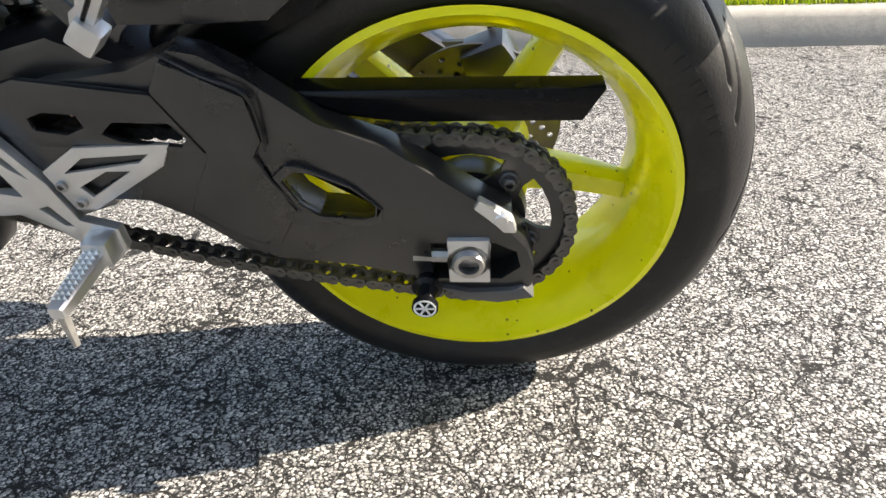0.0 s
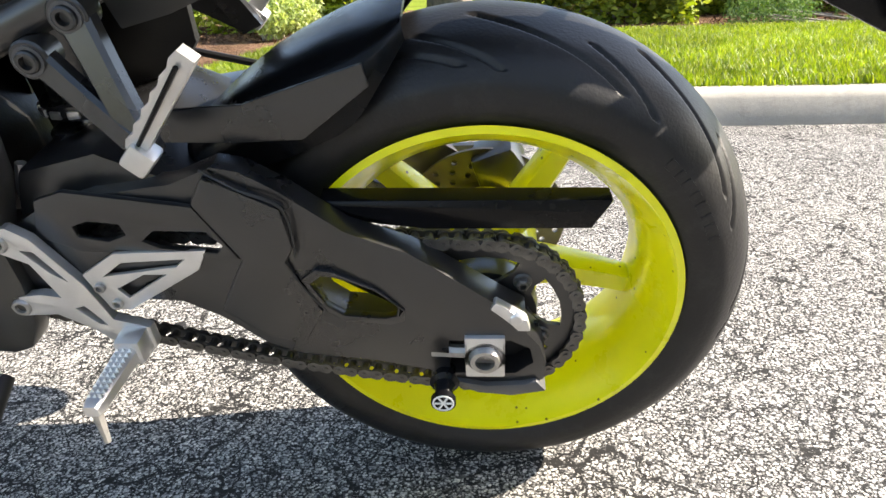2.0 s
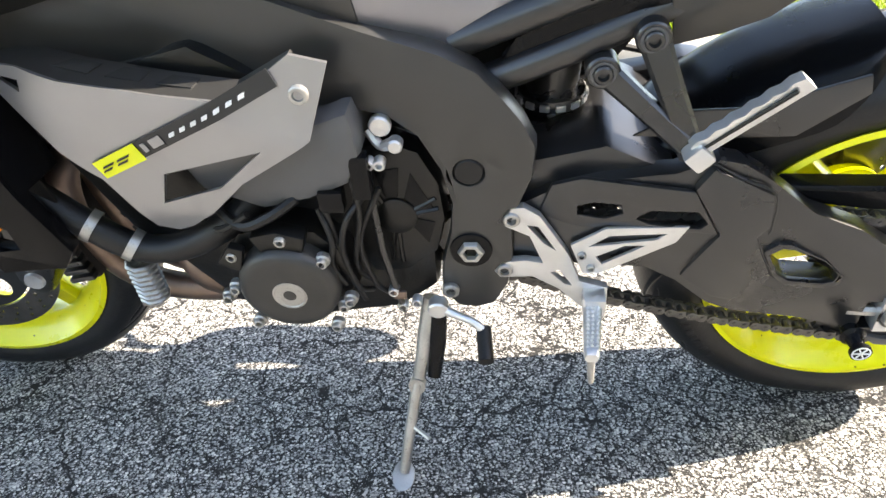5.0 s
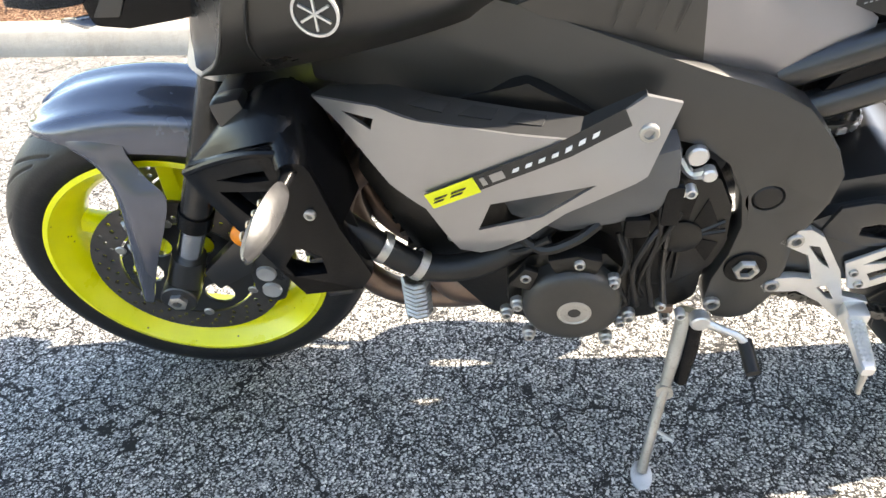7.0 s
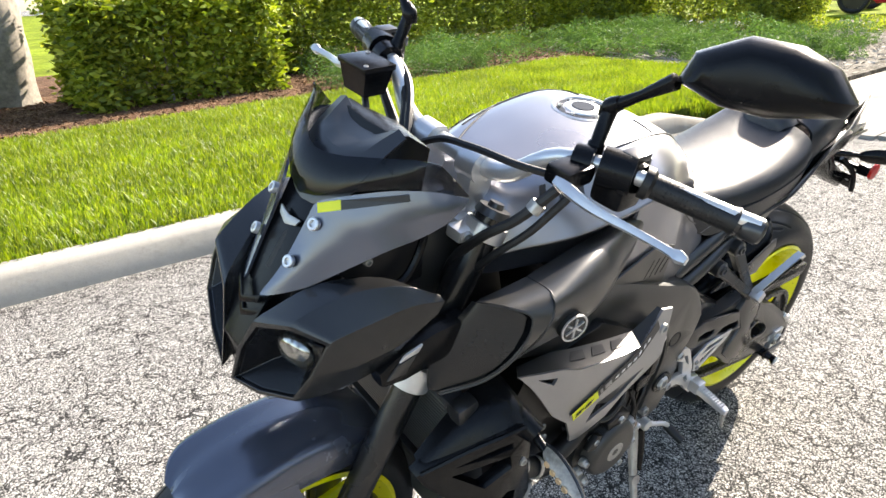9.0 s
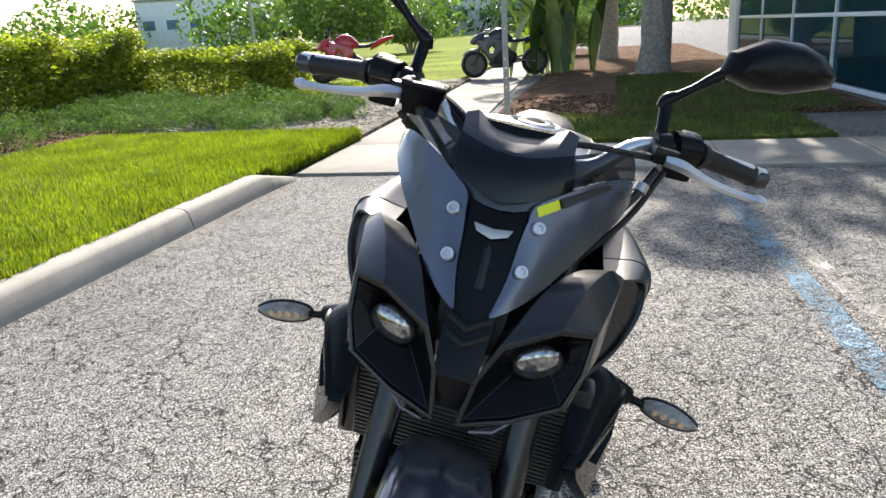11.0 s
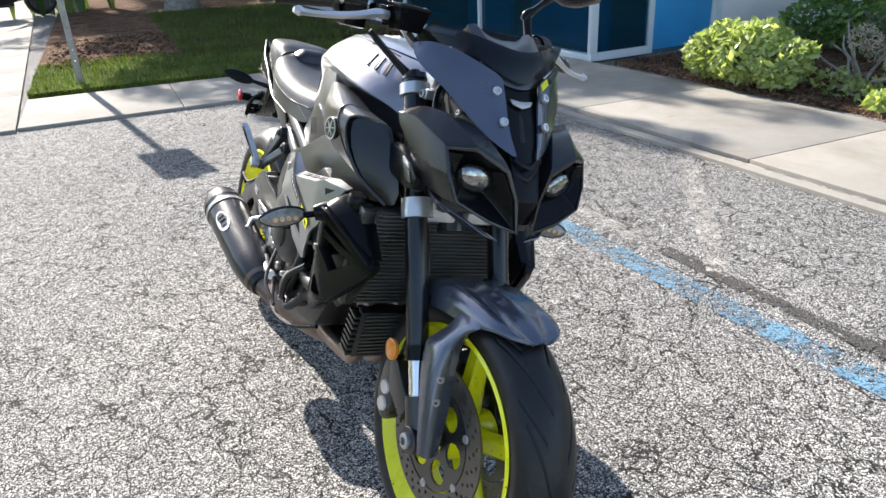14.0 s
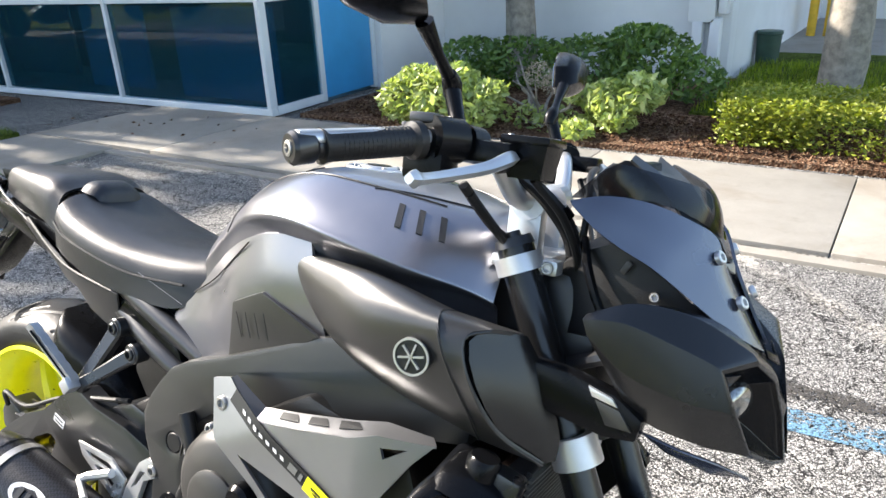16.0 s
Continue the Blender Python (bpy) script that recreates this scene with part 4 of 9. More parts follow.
# ---- sign post ----
sign = empty("parking_sign", Matrix.Translation((-5.44, -0.75, 0.05)), "metal sign on a galvanised channel post", "sign")
post = plate([(-0.03, 0), (0.03, 0), (0.03, 2.4), (-0.03, 2.4)], -0.012, 0.012, [ring(0, 0.12 + 0.1 * i, 0.008, 8) for i in range(22)], 0.0)
for vtx in post.verts:
    vtx.co = Vector((vtx.co.y, vtx.co.x, vtx.co.z))
part("post", post, STEEL_POST, sign)
part("sign_panel", box((0.02, 0, 2.12), (0.004, 0.32, 0.46), 0.0), MULLION, sign)
# extra crown clumps out of view, placed so their shade lands at (gx, gy)
tree("tree", -13.8, 1.2, 0.3, 3.0, [(b[0] - 0.4, b[1] + 0.3, *b[2:]) for b in crown(4, 30, 3.0, 2.9, 6.4, 1.0)] + [(gx + 3.47, gy - 2.91, 6.8 + 0.25 * (k % 2), gr, 0.35) for k, (gx, gy, gr) in enumerate(((-1.75, 0.85, 0.4), (-2.4, 1.05, 0.45), (-3.1, 1.0, 0.5), (-2.85, 1.75, 0.4), (-3.4, 1.75, 0.4), (-2.45, 2.2, 0.38), (-1.9, 2.35, 0.3), (-1.4, 2.5, 0.26), (-1.0, 2.62, 0.22), (-3.0, 2.75, 0.4), (-4.0, 3.3, 0.5), (-5.2, 1.0, 0.7), (-5.9, 1.7, 0.7), (-6.6, 1.0, 0.75), (-7.6, 1.5, 0.8), (-4.4, 0.75, 0.3), (-3.5, 3.2, 0.4), (-2.7, 3.45, 0.35), (-2.0, 3.3, 0.3), (-1.3, 3.55, 0.25), (-5.5, 2.9, 0.6), (-6.6, 3.1, 0.7), (-4.6, 2.7, 0.45), (-5.0, 3.5, 0.5), (-8.0, 2.7, 0.8), (-4.3, 1.9, 0.4)))], 46000, 0.16, 64, "large tree beside the building, unseen crown clumps added for shade")
tree("tree", -16.5, 4.2, 0.28, 3.0, crown(5, 24, 2.8, 2.8, 7.0, 1.0), 17000, 0.16, 65, "broad shade tree beyond the building")
# tree added only to cast shade on the bed; its crown stays unseen
tree("tree", -20.5, 0.2, 0.26, 3.2, crown(6, 30, 3.2, 3.2, 7.0, 1.0), 26000, 0.16, 66, "added tree behind the palms, its unseen crown shades the bed")
palm = empty("palm", Matrix.Translation((-15.4, -0.9, 0.05)), "leafy palm clump with tall arching fronds", "palm")
rng = random.Random(70)
for i in range(26):
    a, l = rng.uniform(0, 6.28), rng.uniform(1.8, 3.0)
    base = Vector((rng.gauss(0, 0.35), rng.gauss(0, 0.45), 0))
    rows = []
    for j in range(7):
        s = j / 6
        c = base + Vector((math.cos(a) * s * s * 0.8, math.sin(a) * s * s * 0.8, l * s - 0.4 * s ** 3))
        w = 0.16 * math.sin(math.pi * min(1, s * 0.92 + 0.08)) + 0.01
        nrm = Vector((-math.sin(a), math.cos(a), 0))
        rows.append([c - nrm * w, c + Vector((0, 0, -0.04)), c + nrm * w])
    part("frond", sheet(rows, 1, 1, 0.003), PALELEAF if i % 3 else DARKLEAF, palm)

# far trees, road gear and skyline
for i, (x, y, rr) in enumerate(((-33.2, -13.2, 2.6), (-38, -10.9, 1.6), (-24.0, -1.2, 0.9))):
    rngn = np.random.default_rng(80 + i)
    ob = empty("clipped_tree", Matrix.Translation((x, y, 0)), "round dense dark green tree on the lawn", "tree", "round trees on the lawn")
    b = [(0, 0, rr * 1.15, rr, rr * 0.9)] + [(rr * 0.7 * math.cos(k), rr * 0.7 * math.sin(k), rr * 0.9, rr * 0.6, rr * 0.55) for k in range(6)]
    v, f = leaves(9000, blob_cloud(b, rngn), 0.2 * rr / 2, rngn, 0.7)
    np_mesh("crown", v, f, DARKLEAF, ob)
    for k in range(4):
        part("stem", tube([(0.1 * math.cos(k * 1.6), 0.1 * math.sin(k * 1.6), -0.1), (rr * 0.25 * math.cos(k * 1.6), rr * 0.25 * math.sin(k * 1.6), rr * 0.5), (rr * 0.5 * math.cos(k * 1.6), rr * 0.5 * math.sin(k * 1.6), rr)], [0.09, 0.06, 0.03], 7, 3), BARK, ob)
rngn = np.random.default_rng(90)
blobs = []
rf = random.Random(91)
for i in range(150):
    a = math.radians(rf.uniform(95, 262))
    d = rf.uniform(105, 150)
    blobs.append((d * math.cos(a), d * math.sin(a), rf.uniform(2, 5), rf.uniform(4, 8), rf.uniform(3, 6)))
v, f = leaves(70000, blob_cloud(blobs, rngn), 0.85, rngn, 0.8, 0.7)
tagged(np_mesh("far_trees", v, f, DARKLEAF), "hazy line of distant trees", "trees", kind="stuff")
for x, y, w, h in ((-120, -70, 26, 9), (-125, -38, 20, 7), (-130, -12, 34, 6)):
    b = empty("far_building", pose(x, y, 0, 0, 0, 20), "pale low building in the distance", "building")
    part("wall", box((0, 0, h / 2), (8, w, h), 0.1), STUCCO, b)
    part("roof", box((0, 0, h + 0.2), (8.6, w + 0.6, 0.4), 0.05), STEEL_POST, b)
    for k in range(int(w // 4)):
        part("window", box((4.02, -w / 2 + 2 + 4 * k, h * 0.55), (0.1, 2.0, 1.6), 0.0), INTERIOR, b)
gantry = empty("traffic_signal", pose(-62, -33, 0, 0, 0, 60), "grey traffic signal mast with hanging lights", "traffic signal")
part("mast", tube([(0, 0, 0), (0, 0, 6.6)], [0.17, 0.12], 10, 1), STEEL_POST, gantry)
part("arm", tube([(0, 0, 6.2), (8, 0, 6.5), (18, 0, 6.6)], [0.12, 0.09, 0.06], 8, 2), STEEL_POST, gantry)
for x in (6, 10, 14):
    part("signal_head", box((x, 0.1, 6.1), (0.35, 0.3, 1.0), 0.03), PLASTIC, gantry)


def far_bike(m, paint, label):
    """A parked motorcycle some twenty metres off."""
    b = empty("parked_motorcycle", m, label, "motorcycle", "motorcycles parked on the lawn")
    for x in (0, 1.42):
        w = part("wheel", lathe([(-0.03, 0.22), (-0.055, 0.26), (-0.045, 0.3), (0, 0.315), (0.045, 0.3), (0.055, 0.26), (0.03, 0.22)], (x, 0, 0.31), 28), TYRE, b)
        part("rim", lathe([(-0.02, 0.03), (-0.02, 0.22), (0.02, 0.22), (0.02, 0.03)], (x, 0, 0.31), 20), SATIN, w)
        for k in range(5):
            a = k * 1.257
            part("spoke", tube([(x, 0, 0.31), (x + 0.21 * math.cos(a), 0, 0.31 + 0.21 * math.sin(a))], 0.018, 6, 1), SATIN, w)
    part("engine", plate([(0.45, 0.3), (0.75, 0.24), (1.0, 0.3), (1.02, 0.55), (0.6, 0.62), (0.42, 0.5)], -0.16, 0.16, (), 0.03), ENGINE, b)
    for y0, y1 in ((-0.2, -0.13), (0.13, 0.2)):
        part("fairing", plate([(0.66, 0.78), (0.62, 0.6), (0.78, 0.52), (0.92, 0.34), (1.04, 0.3), (1.12, 0.46), (1.24, 0.62), (1.36, 0.78), (1.3, 0.9), (1.1, 0.94), (0.9, 0.86)], y0, y1, [[(0.92, 0.62), (1.04, 0.5), (1.08, 0.62), (1.0, 0.72)]], 0.02), paint, b)
    part("nose", loft([[(1.5, 0.03, 0.84), (1.5, -0.03, 0.84), (1.5, -0.03, 0.79), (1.5, 0.03, 0.79)], [(1.38, 0.14, 0.95), (1.38, -0.14, 0.95), (1.4, -0.14, 0.76), (1.4, 0.14, 0.76)], [(1.16, 0.19, 1.02), (1.16, -0.19, 1.02), (1.2, -0.19, 0.8), (1.2, 0.19, 0.8)]], 3, 2), paint, b)
    part("belly_pan", plate([(0.5, 0.24), (0.62, 0.2), (1.0, 0.2), (1.1, 0.3), (1.02, 0.4), (0.6, 0.36)], -0.15, 0.15, (), 0.03), paint if paint is REDPAINT else SATIN, b)
    part("tank", loft([[(0.5, 0.07, 0.86), (0.5, -0.07, 0.86), (0.5, -0.1, 0.76), (0.5, 0.1, 0.76)], [(0.7, 0.1, 1.04), (0.7, -0.1, 1.04), (0.68, -0.15, 0.78), (0.68, 0.15, 0.78)], [(0.9, 0.12, 1.06), (0.9, -0.12, 1.06), (0.92, -0.17, 0.8), (0.92, 0.17, 0.8)], [(1.06, 0.07, 0.98), (1.06, -0.07, 0.98), (1.08, -0.1, 0.85), (1.08, 0.1, 0.85)]], 4, 3), paint, b)
    part("seat", loft([[(0.54, 0.08, 0.84), (0.54, -0.08, 0.84), (0.54, -0.1, 0.76), (0.54, 0.1, 0.76)], [(0.3, 0.11, 0.83), (0.3, -0.11, 0.83), (0.3, -0.13, 0.76), (0.3, 0.13, 0.76)], [(0.14, 0.1, 0.88), (0.14, -0.1, 0.88), (0.14, -0.11, 0.79), (0.14, 0.11, 0.79)]], 4, 2), SEAT, b)
    part("tail", loft([[(0.2, 0.12, 0.84), (0.2, -0.12, 0.84), (0.24, -0.12, 0.7), (0.24, 0.12, 0.7)], [(-0.05, 0.1, 0.95), (-0.05, -0.1, 0.95), (-0.04, -0.1, 0.82), (-0.04, 0.1, 0.82)], [(-0.34, 0.03, 1.0), (-0.34, -0.03, 1.0), (-0.34, -0.03, 0.95), (-0.34, 0.03, 0.95)]], 4, 2), paint, b)
    part("front_mudguard", sheet([[(1.42 + 0.34 * math.cos(radians(q)), -0.07, 0.3 + 0.34 * math.sin(radians(q))), (1.42 + 0.36 * math.cos(radians(q)), 0, 0.31 + 0.36 * math.sin(radians(q))), (1.42 + 0.34 * math.cos(radians(q)), 0.07, 0.3 + 0.34 * math.sin(radians(q)))] for q in (40, 65, 90, 115, 140)], 2, 3, 0.006), paint, b)
    part("frame", tube([(0.5, 0.14, 0.42), (0.72, 0.16, 0.74), (1.16, 0.08, 0.86)], 0.03, 8, 3), SATIN, b)
    part("swingarm", tube([(0, 0.1, 0.31), (0.5, 0.1, 0.4)], 0.03, 8, 1), SATIN, b)
    for y in (-0.1, 0.1):
        part("fork_leg", tube([(1.42, y, 0.31), (1.2, y, 0.95)], 0.025, 8, 1), SATIN, b)
    part("handlebar", tube([(1.0, 0.36, 1.08), (1.12, 0.1, 1.06), (1.12, -0.1, 1.06), (1.0, -0.36, 1.08)], 0.016, 8, 3), SATIN, b)
    part("screen", plate([(1.2, 1.02), (1.4, 0.88), (1.15, 1.3), (1.1, 1.28)], -0.11, 0.11, (), 0.01), SMOKE, b)
    part("mirror", tube([(1.08, 0.2, 1.1), (1.1, 0.3, 1.25), (1.08, 0.42, 1.27)], [0.008, 0.012, 0.05], 8, 3), PLASTIC, b)
    part("exhaust", tube([(0.6, -0.16, 0.28), (0.1, -0.19, 0.38), (-0.15, -0.2, 0.45)], [0.03, 0.055, 0.055], 10, 3), STEEL, b)
    return b


far_bike(pose(-15.7, -5.45, 0.06, 0, 0, 286) @ Matrix.Scale(1.08, 4), REDPAINT, "red sports motorcycle parked on the grass")
far_bike(pose(-16.9, -7.3, 0.06, 0, 0, 282) @ Matrix.Scale(1.05, 4), SATIN, "black motorcycle parked behind the hedge")
far_bike(pose(-15.0, -1.45, 0.06, 0, 0, 284), SATIN, "dark motorcycle parked beside the walkway")

# ---- the motorcycle: x ahead, y to its left, z up from the road, leaning on its side stand ----
yaw, lean = radians(2.0), radians(15.0)
F = Vector((math.cos(yaw), math.sin(yaw), 0))
H = Vector((-math.sin(yaw), math.cos(yaw), 0))
L = H * math.cos(lean) - Vector((0, 0, 1)) * math.sin(lean)
U = H * math.sin(lean) + Vector((0, 0, 1)) * math.cos(lean)
O = F * 0.0101 - L * 0.087
BIKE = Matrix(((F.x, L.x, U.x, O.x), (F.y, L.y, U.y, O.y), (F.z, L.z, U.z, O.z), (0, 0, 0, 1)))
bike = empty("motorcycle", BIKE, "grey naked motorcycle with yellow wheels leaning on its side stand", "motorcycle")

STEER = radians(4.0)
RAKE = Vector((math.sin(radians(24)), 0, -math.cos(radians(24))))
HEAD = Vector((1.2026, 0, 0.678))
TURN = Matrix.Translation(HEAD) @ Matrix.Rotation(STEER, 4, -RAKE) @ Matrix.Translation(-HEAD)


def steered(bm):
    bmesh.ops.transform(bm, matrix=TURN, verts=bm.verts)
    return bm


def both(fn, name, material, parent, label="", sharp=38):
    """A part on the left and its twin on the right."""
    a = fn()
    b = flip(a)
    return part(name, a, material, parent, label, sharp), part(name, b, material, parent, label, sharp)


def tyre(centre, R, prof, width, n, pitch):
    """A road tyre with long curved grooves cut into its tread."""
    c = Vector(centre)
    pts = curve([(0, o, r) for o, r in prof], 15)
    m = len(pts)
    o = np.array([p.y for p in pts])[None, :]
    r = np.array([p.z for p in pts])[None, :] + np.zeros((n, 1))
    a = (2 * np.pi * np.arange(n) / n)[:, None]
    s = np.abs(o) / width
    ph = a / (2 * np.pi) * pitch + np.where(o > 0, 0.5, 0.0)
    for start, sweep, lo, hi, half in ((0.1, 1.35, 0.16, 0.84, 0.03), (0.6, 0.95, 0.45, 0.88, 0.024)):
        g = (ph - (start + sweep * s ** 1.5) + 0.5) % 1.0 - 0.5
        k = np.clip(1.6 - np.abs(g) / half, 0, 1) * ((s > lo) & (s < hi) & (r > R * 0.86))
        r = r - 0.0045 * k
    v = np.stack([c.x + r * np.cos(a), c.y + o + 0 * a, c.z + r * np.sin(a)], 2).reshape(-1, 3)
    i, j = np.meshgrid(np.arange(n), np.arange(m - 1), indexing="ij")
    i2 = (i + 1) % n
    f = np.stack([i * m + j, i * m + j + 1, i2 * m + j + 1, i2 * m + j], 2).reshape(-1, 4)
    return v, f


def tyre_part(data, parent, label, turn=None):
    v, f = data
    if turn:
        v = v @ np.array(turn.to_3x3()).T + np.array(turn.translation)
    ob = np_mesh("tyre", v, f[:, ::-1], TYRE, parent)
    ob.data.polygons.foreach_set("use_smooth", [True] * len(f))
    return tagged(ob, label)


def spoke(c, ang, r0, r1, w0, w1, t0, t1, dish=0.0):
    """A cast spoke, narrowing and hollowed towards the rim."""
    m = Matrix.Translation(c) @ Matrix.Rotation(-ang, 4, "Y")
    rows = []
    for i in range(6):
        s = i / 5
        r, w, t = r0 + (r1 - r0) * s, (w0 + (w1 - w0) * s) * (1 + 0.5 * max(0, s - 0.75)), t0 + (t1 - t0) * s
        o = dish * math.sin(math.pi * s)
        rows.append([(r, o + t * 0.5, w * 0.32), (r, o + t * 0.18, w * 0.5), (r, o - t * 0.18, w * 0.5), (r, o - t * 0.5, w * 0.32), (r, o - t * 0.5, -w * 0.32), (r, o - t * 0.18, -w * 0.5), (r, o + t * 0.18, -w * 0.5), (r, o + t * 0.5, -w * 0.32)])
    bm = bmesh.new()
    g = [[bm.verts.new(m @ Vector(p)) for p in r] for r in rows]
    for a, b in zip(g, g[1:]):
        for i in range(8):
            bm.faces.new((a[i], a[(i + 1) % 8], b[(i + 1) % 8], b[i]))
    bm.faces.new(g[0])
    bm.faces.new(g[-1][::-1])
    return soften(bm, 0.003, 30)


def brake_disc(centre, r0, r1, l, holes, n=10):
    """A drilled disc ring."""
    x, z = centre
    cut = []
    for k in range(holes):
        for j in range(3):
            a = 2 * math.pi * (k + j * 0.33) / holes
            rr = r0 + (r1 - r0) * (0.25 + 0.26 * j)
            cut.append(ring(x + rr * math.cos(a), z + rr * math.sin(a), 0.0042, 8))
    return plate(ring(x, z, r1, 72), l - 0.0025, l + 0.0025, [ring(x, z, r0, 48), *cut], 0.0)


# -- rear wheel
RA = Vector((0.0, 0.0, 0.312))
rim_prof = [(0.093, 0.2315), (0.0955, 0.223), (0.084, 0.218), (0.07, 0.206), (0.045, 0.19), (0.0, 0.184), (-0.045, 0.19), (-0.07, 0.206), (-0.084, 0.218), (-0.0955, 0.223), (-0.093, 0.2315), (-0.07, 0.219), (-0.05, 0.202), (0.0, 0.193), (0.05, 0.202), (0.07, 0.219)]
rear = part("rear_wheel", lathe(rim_prof, RA, 96, closed=True), YELLOW, bike, "acid yellow cast wheel with five spokes")
tyre_part(tyre(RA, 0.3215, [(0.084, 0.226), (0.0915, 0.236), (0.0975, 0.249), (0.0985, 0.263), (0.093, 0.28), (0.074, 0.3), (0.045, 0.3135), (0.0, 0.3215), (-0.045, 0.3135), (-0.074, 0.3), (-0.093, 0.28), (-0.0985, 0.263), (-0.0975, 0.249), (-0.0915, 0.236), (-0.084, 0.226)], 0.1, 780, 11), rear, "wide black road tyre with curved grooves")
for side in (1, -1):
    for k, w in enumerate((0.010, 0.007, 0.012, 0.008, 0.010, 0.007, 0.012, 0.009)):
        for base in (136, 316):
            a = radians(base + 3.4 * k)
            bm = box((0, 0, 0), (0.0125, 0.0012, w), 0.0004)
            bmesh.ops.transform(bm, matrix=Matrix.Translation((0.266 * math.cos(a), side * 0.0982, 0.312 + 0.266 * math.sin(a))) @ Matrix.Rotation(-a, 4, "Y") @ Matrix.Rotation(side * -0.07, 4, "Z"), verts=bm.verts)
            part("raised_mark", bm, TYRE, rear)
for k in range(5):
    part("spoke", spoke(RA, radians(48 + 72 * k), 0.04, 0.2, 0.05, 0.03, 0.055, 0.032, -0.008), YELLOW, rear)
part("hub", lathe([(-0.07, 0.03), (-0.07, 0.062), (-0.04, 0.068), (0.03, 0.068), (0.06, 0.062), (0.075, 0.05), (0.075, 0.02)], RA, 40), YELLOW, rear)
part("brake_disc", brake_disc((0, 0.312), 0.062, 0.11, -0.088, 20), DISC, rear, "drilled steel rear brake disc")
# -- sprocket and chain
RS, FS = Vector((0.0, 0.118, 0.312)), Vector((0.605, 0.118, 0.405))
R1, R2 = 0.1085, 0.041
teeth = [(0.0 + (R1 + (0.006 if (i % 4) in (1, 2) else -0.004)) * math.cos(2 * math.pi * i / 172), 0.312 + (R1 + (0.006 if (i % 4) in (1, 2) else -0.004)) * math.sin(2 * math.pi * i / 172)) for i in range(172)]
cuts = []
for k in range(5):
    a = [radians(72 * k + 20 + q) for q in (-24, -14, 0, 14, 24)]
    cuts.append([(0.088 * math.cos(q), 0.312 + 0.088 * math.sin(q)) for q in a] + [(r * math.cos(q), 0.312 + r * math.sin(q)) for q, r in zip(a[::-1], (0.074, 0.056, 0.05, 0.056, 0.074))])
spk = part("rear_sprocket", plate(teeth, 0.115, 0.121, [ring(0, 0.312, 0.042, 30), *cuts], 0.0), SATIN, bike, "dark toothed rear sprocket with cut-outs")
for k in range(5):
    a = radians(72 * k + 56)
    part("bolt", merge(disc((0.069 * math.cos(a), 0.122, 0.312 + 0.069 * math.sin(a)), 0.011, 0.004), lathe([(0.0, 0.008), (0.008, 0.008), (0.01, 0.006), (0.01, 0.0045), (0.004, 0.004), (0.004, 0)], (0.069 * math.cos(a), 0.122, 0.312 + 0.069 * math.sin(a)), 6)), CHAIN, spk)
part("carrier", lathe([(0.06, 0.05), (0.095, 0.062), (0.113, 0.06), (0.113, 0.03)], (0, 0, 0.312), 30), SATIN, spk)
part("front_sprocket", disc(FS, 0.04, 0.008), CHAIN, bike)
d = FS - RS
dl = math.hypot(d.x, d.z)
base_a = math.atan2(d.z, d.x)
off = math.acos((R1 - R2) / dl)
path = []
for i in range(81):
    a = base_a + off + (2 * math.pi - 2 * off) * i / 80
    path.append(Vector((RS.x + R1 * math.cos(a), 0, RS.z + R1 * math.sin(a))))
low0, low1 = path[-1], Vector((FS.x + R2 * math.cos(base_a - off), 0, FS.z + R2 * math.sin(base_a - off)))
for i in range(1, 30):
    s = i / 30
    path.append(low0.lerp(low1, s) - Vector((0, 0, 0.022 * math.sin(math.pi * s))))
for i in range(25):
    a = base_a - off + 2 * off * i / 24
    path.append(Vector((FS.x + R2 * math.cos(a), 0, FS.z + R2 * math.sin(a))))
path.append(path[0])
lens = [0.0]
for a, b in zip(path, path[1:]):
    lens.append(lens[-1] + (b - a).length)
count = int(round(lens[-1] / 0.015875 / 2) * 2)


def along(s):
    s %= lens[-1]
    i = max(j for j in range(len(lens) - 1) if lens[j] <= s)
    t = (s - lens[i]) / max(1e-9, lens[i + 1] - lens[i])
    return path[i].lerp(path[i + 1], t)


def link_plate(h, y0, y1):
    p = 0.015875
    side = [(-p / 2 + h * math.cos(a), h * math.sin(a)) for a in (math.pi * 0.5, math.pi * 0.72, math.pi, math.pi * 1.28, math.pi * 1.5)]
    side = side[:5] + [(0, -h * 0.72)] + [(p / 2 + h * math.cos(a), h * math.sin(a)) for a in (-math.pi * 0.5, -math.pi * 0.25, 0, math.pi * 0.25, math.pi * 0.5)] + [(0, h * 0.72)]
    return plate(side, y0, y1, (), 0.0)


outer = merge(link_plate(0.0078, 0.0088, 0.0116), link_plate(0.0078, -0.0116, -0.0088), *[lathe([(-0.0124, 0.0), (-0.0124, 0.003), (0.0132, 0.003), (0.0132, 0.0)], (x, 0, 0), 8) for x in (-0.0079, 0.0079)])
inner = merge(link_plate(0.0076, 0.0056, 0.0084), link_plate(0.0076, -0.0084, -0.0056), *[lathe([(-0.0058, 0.0051), (0.0058, 0.0051)], (x, 0, 0), 8) for x in (-0.0079, 0.0079)])
chain = part("drive_chain", disc(FS + Vector((0, 0.006, 0)), 0.012, 0.006), CHAIN, bike, "oily roller chain")
links = [part("chain_link", outer, CHAIN, chain), part("chain_link", inner, CHAIN, chain)]
step = lens[-1] / count
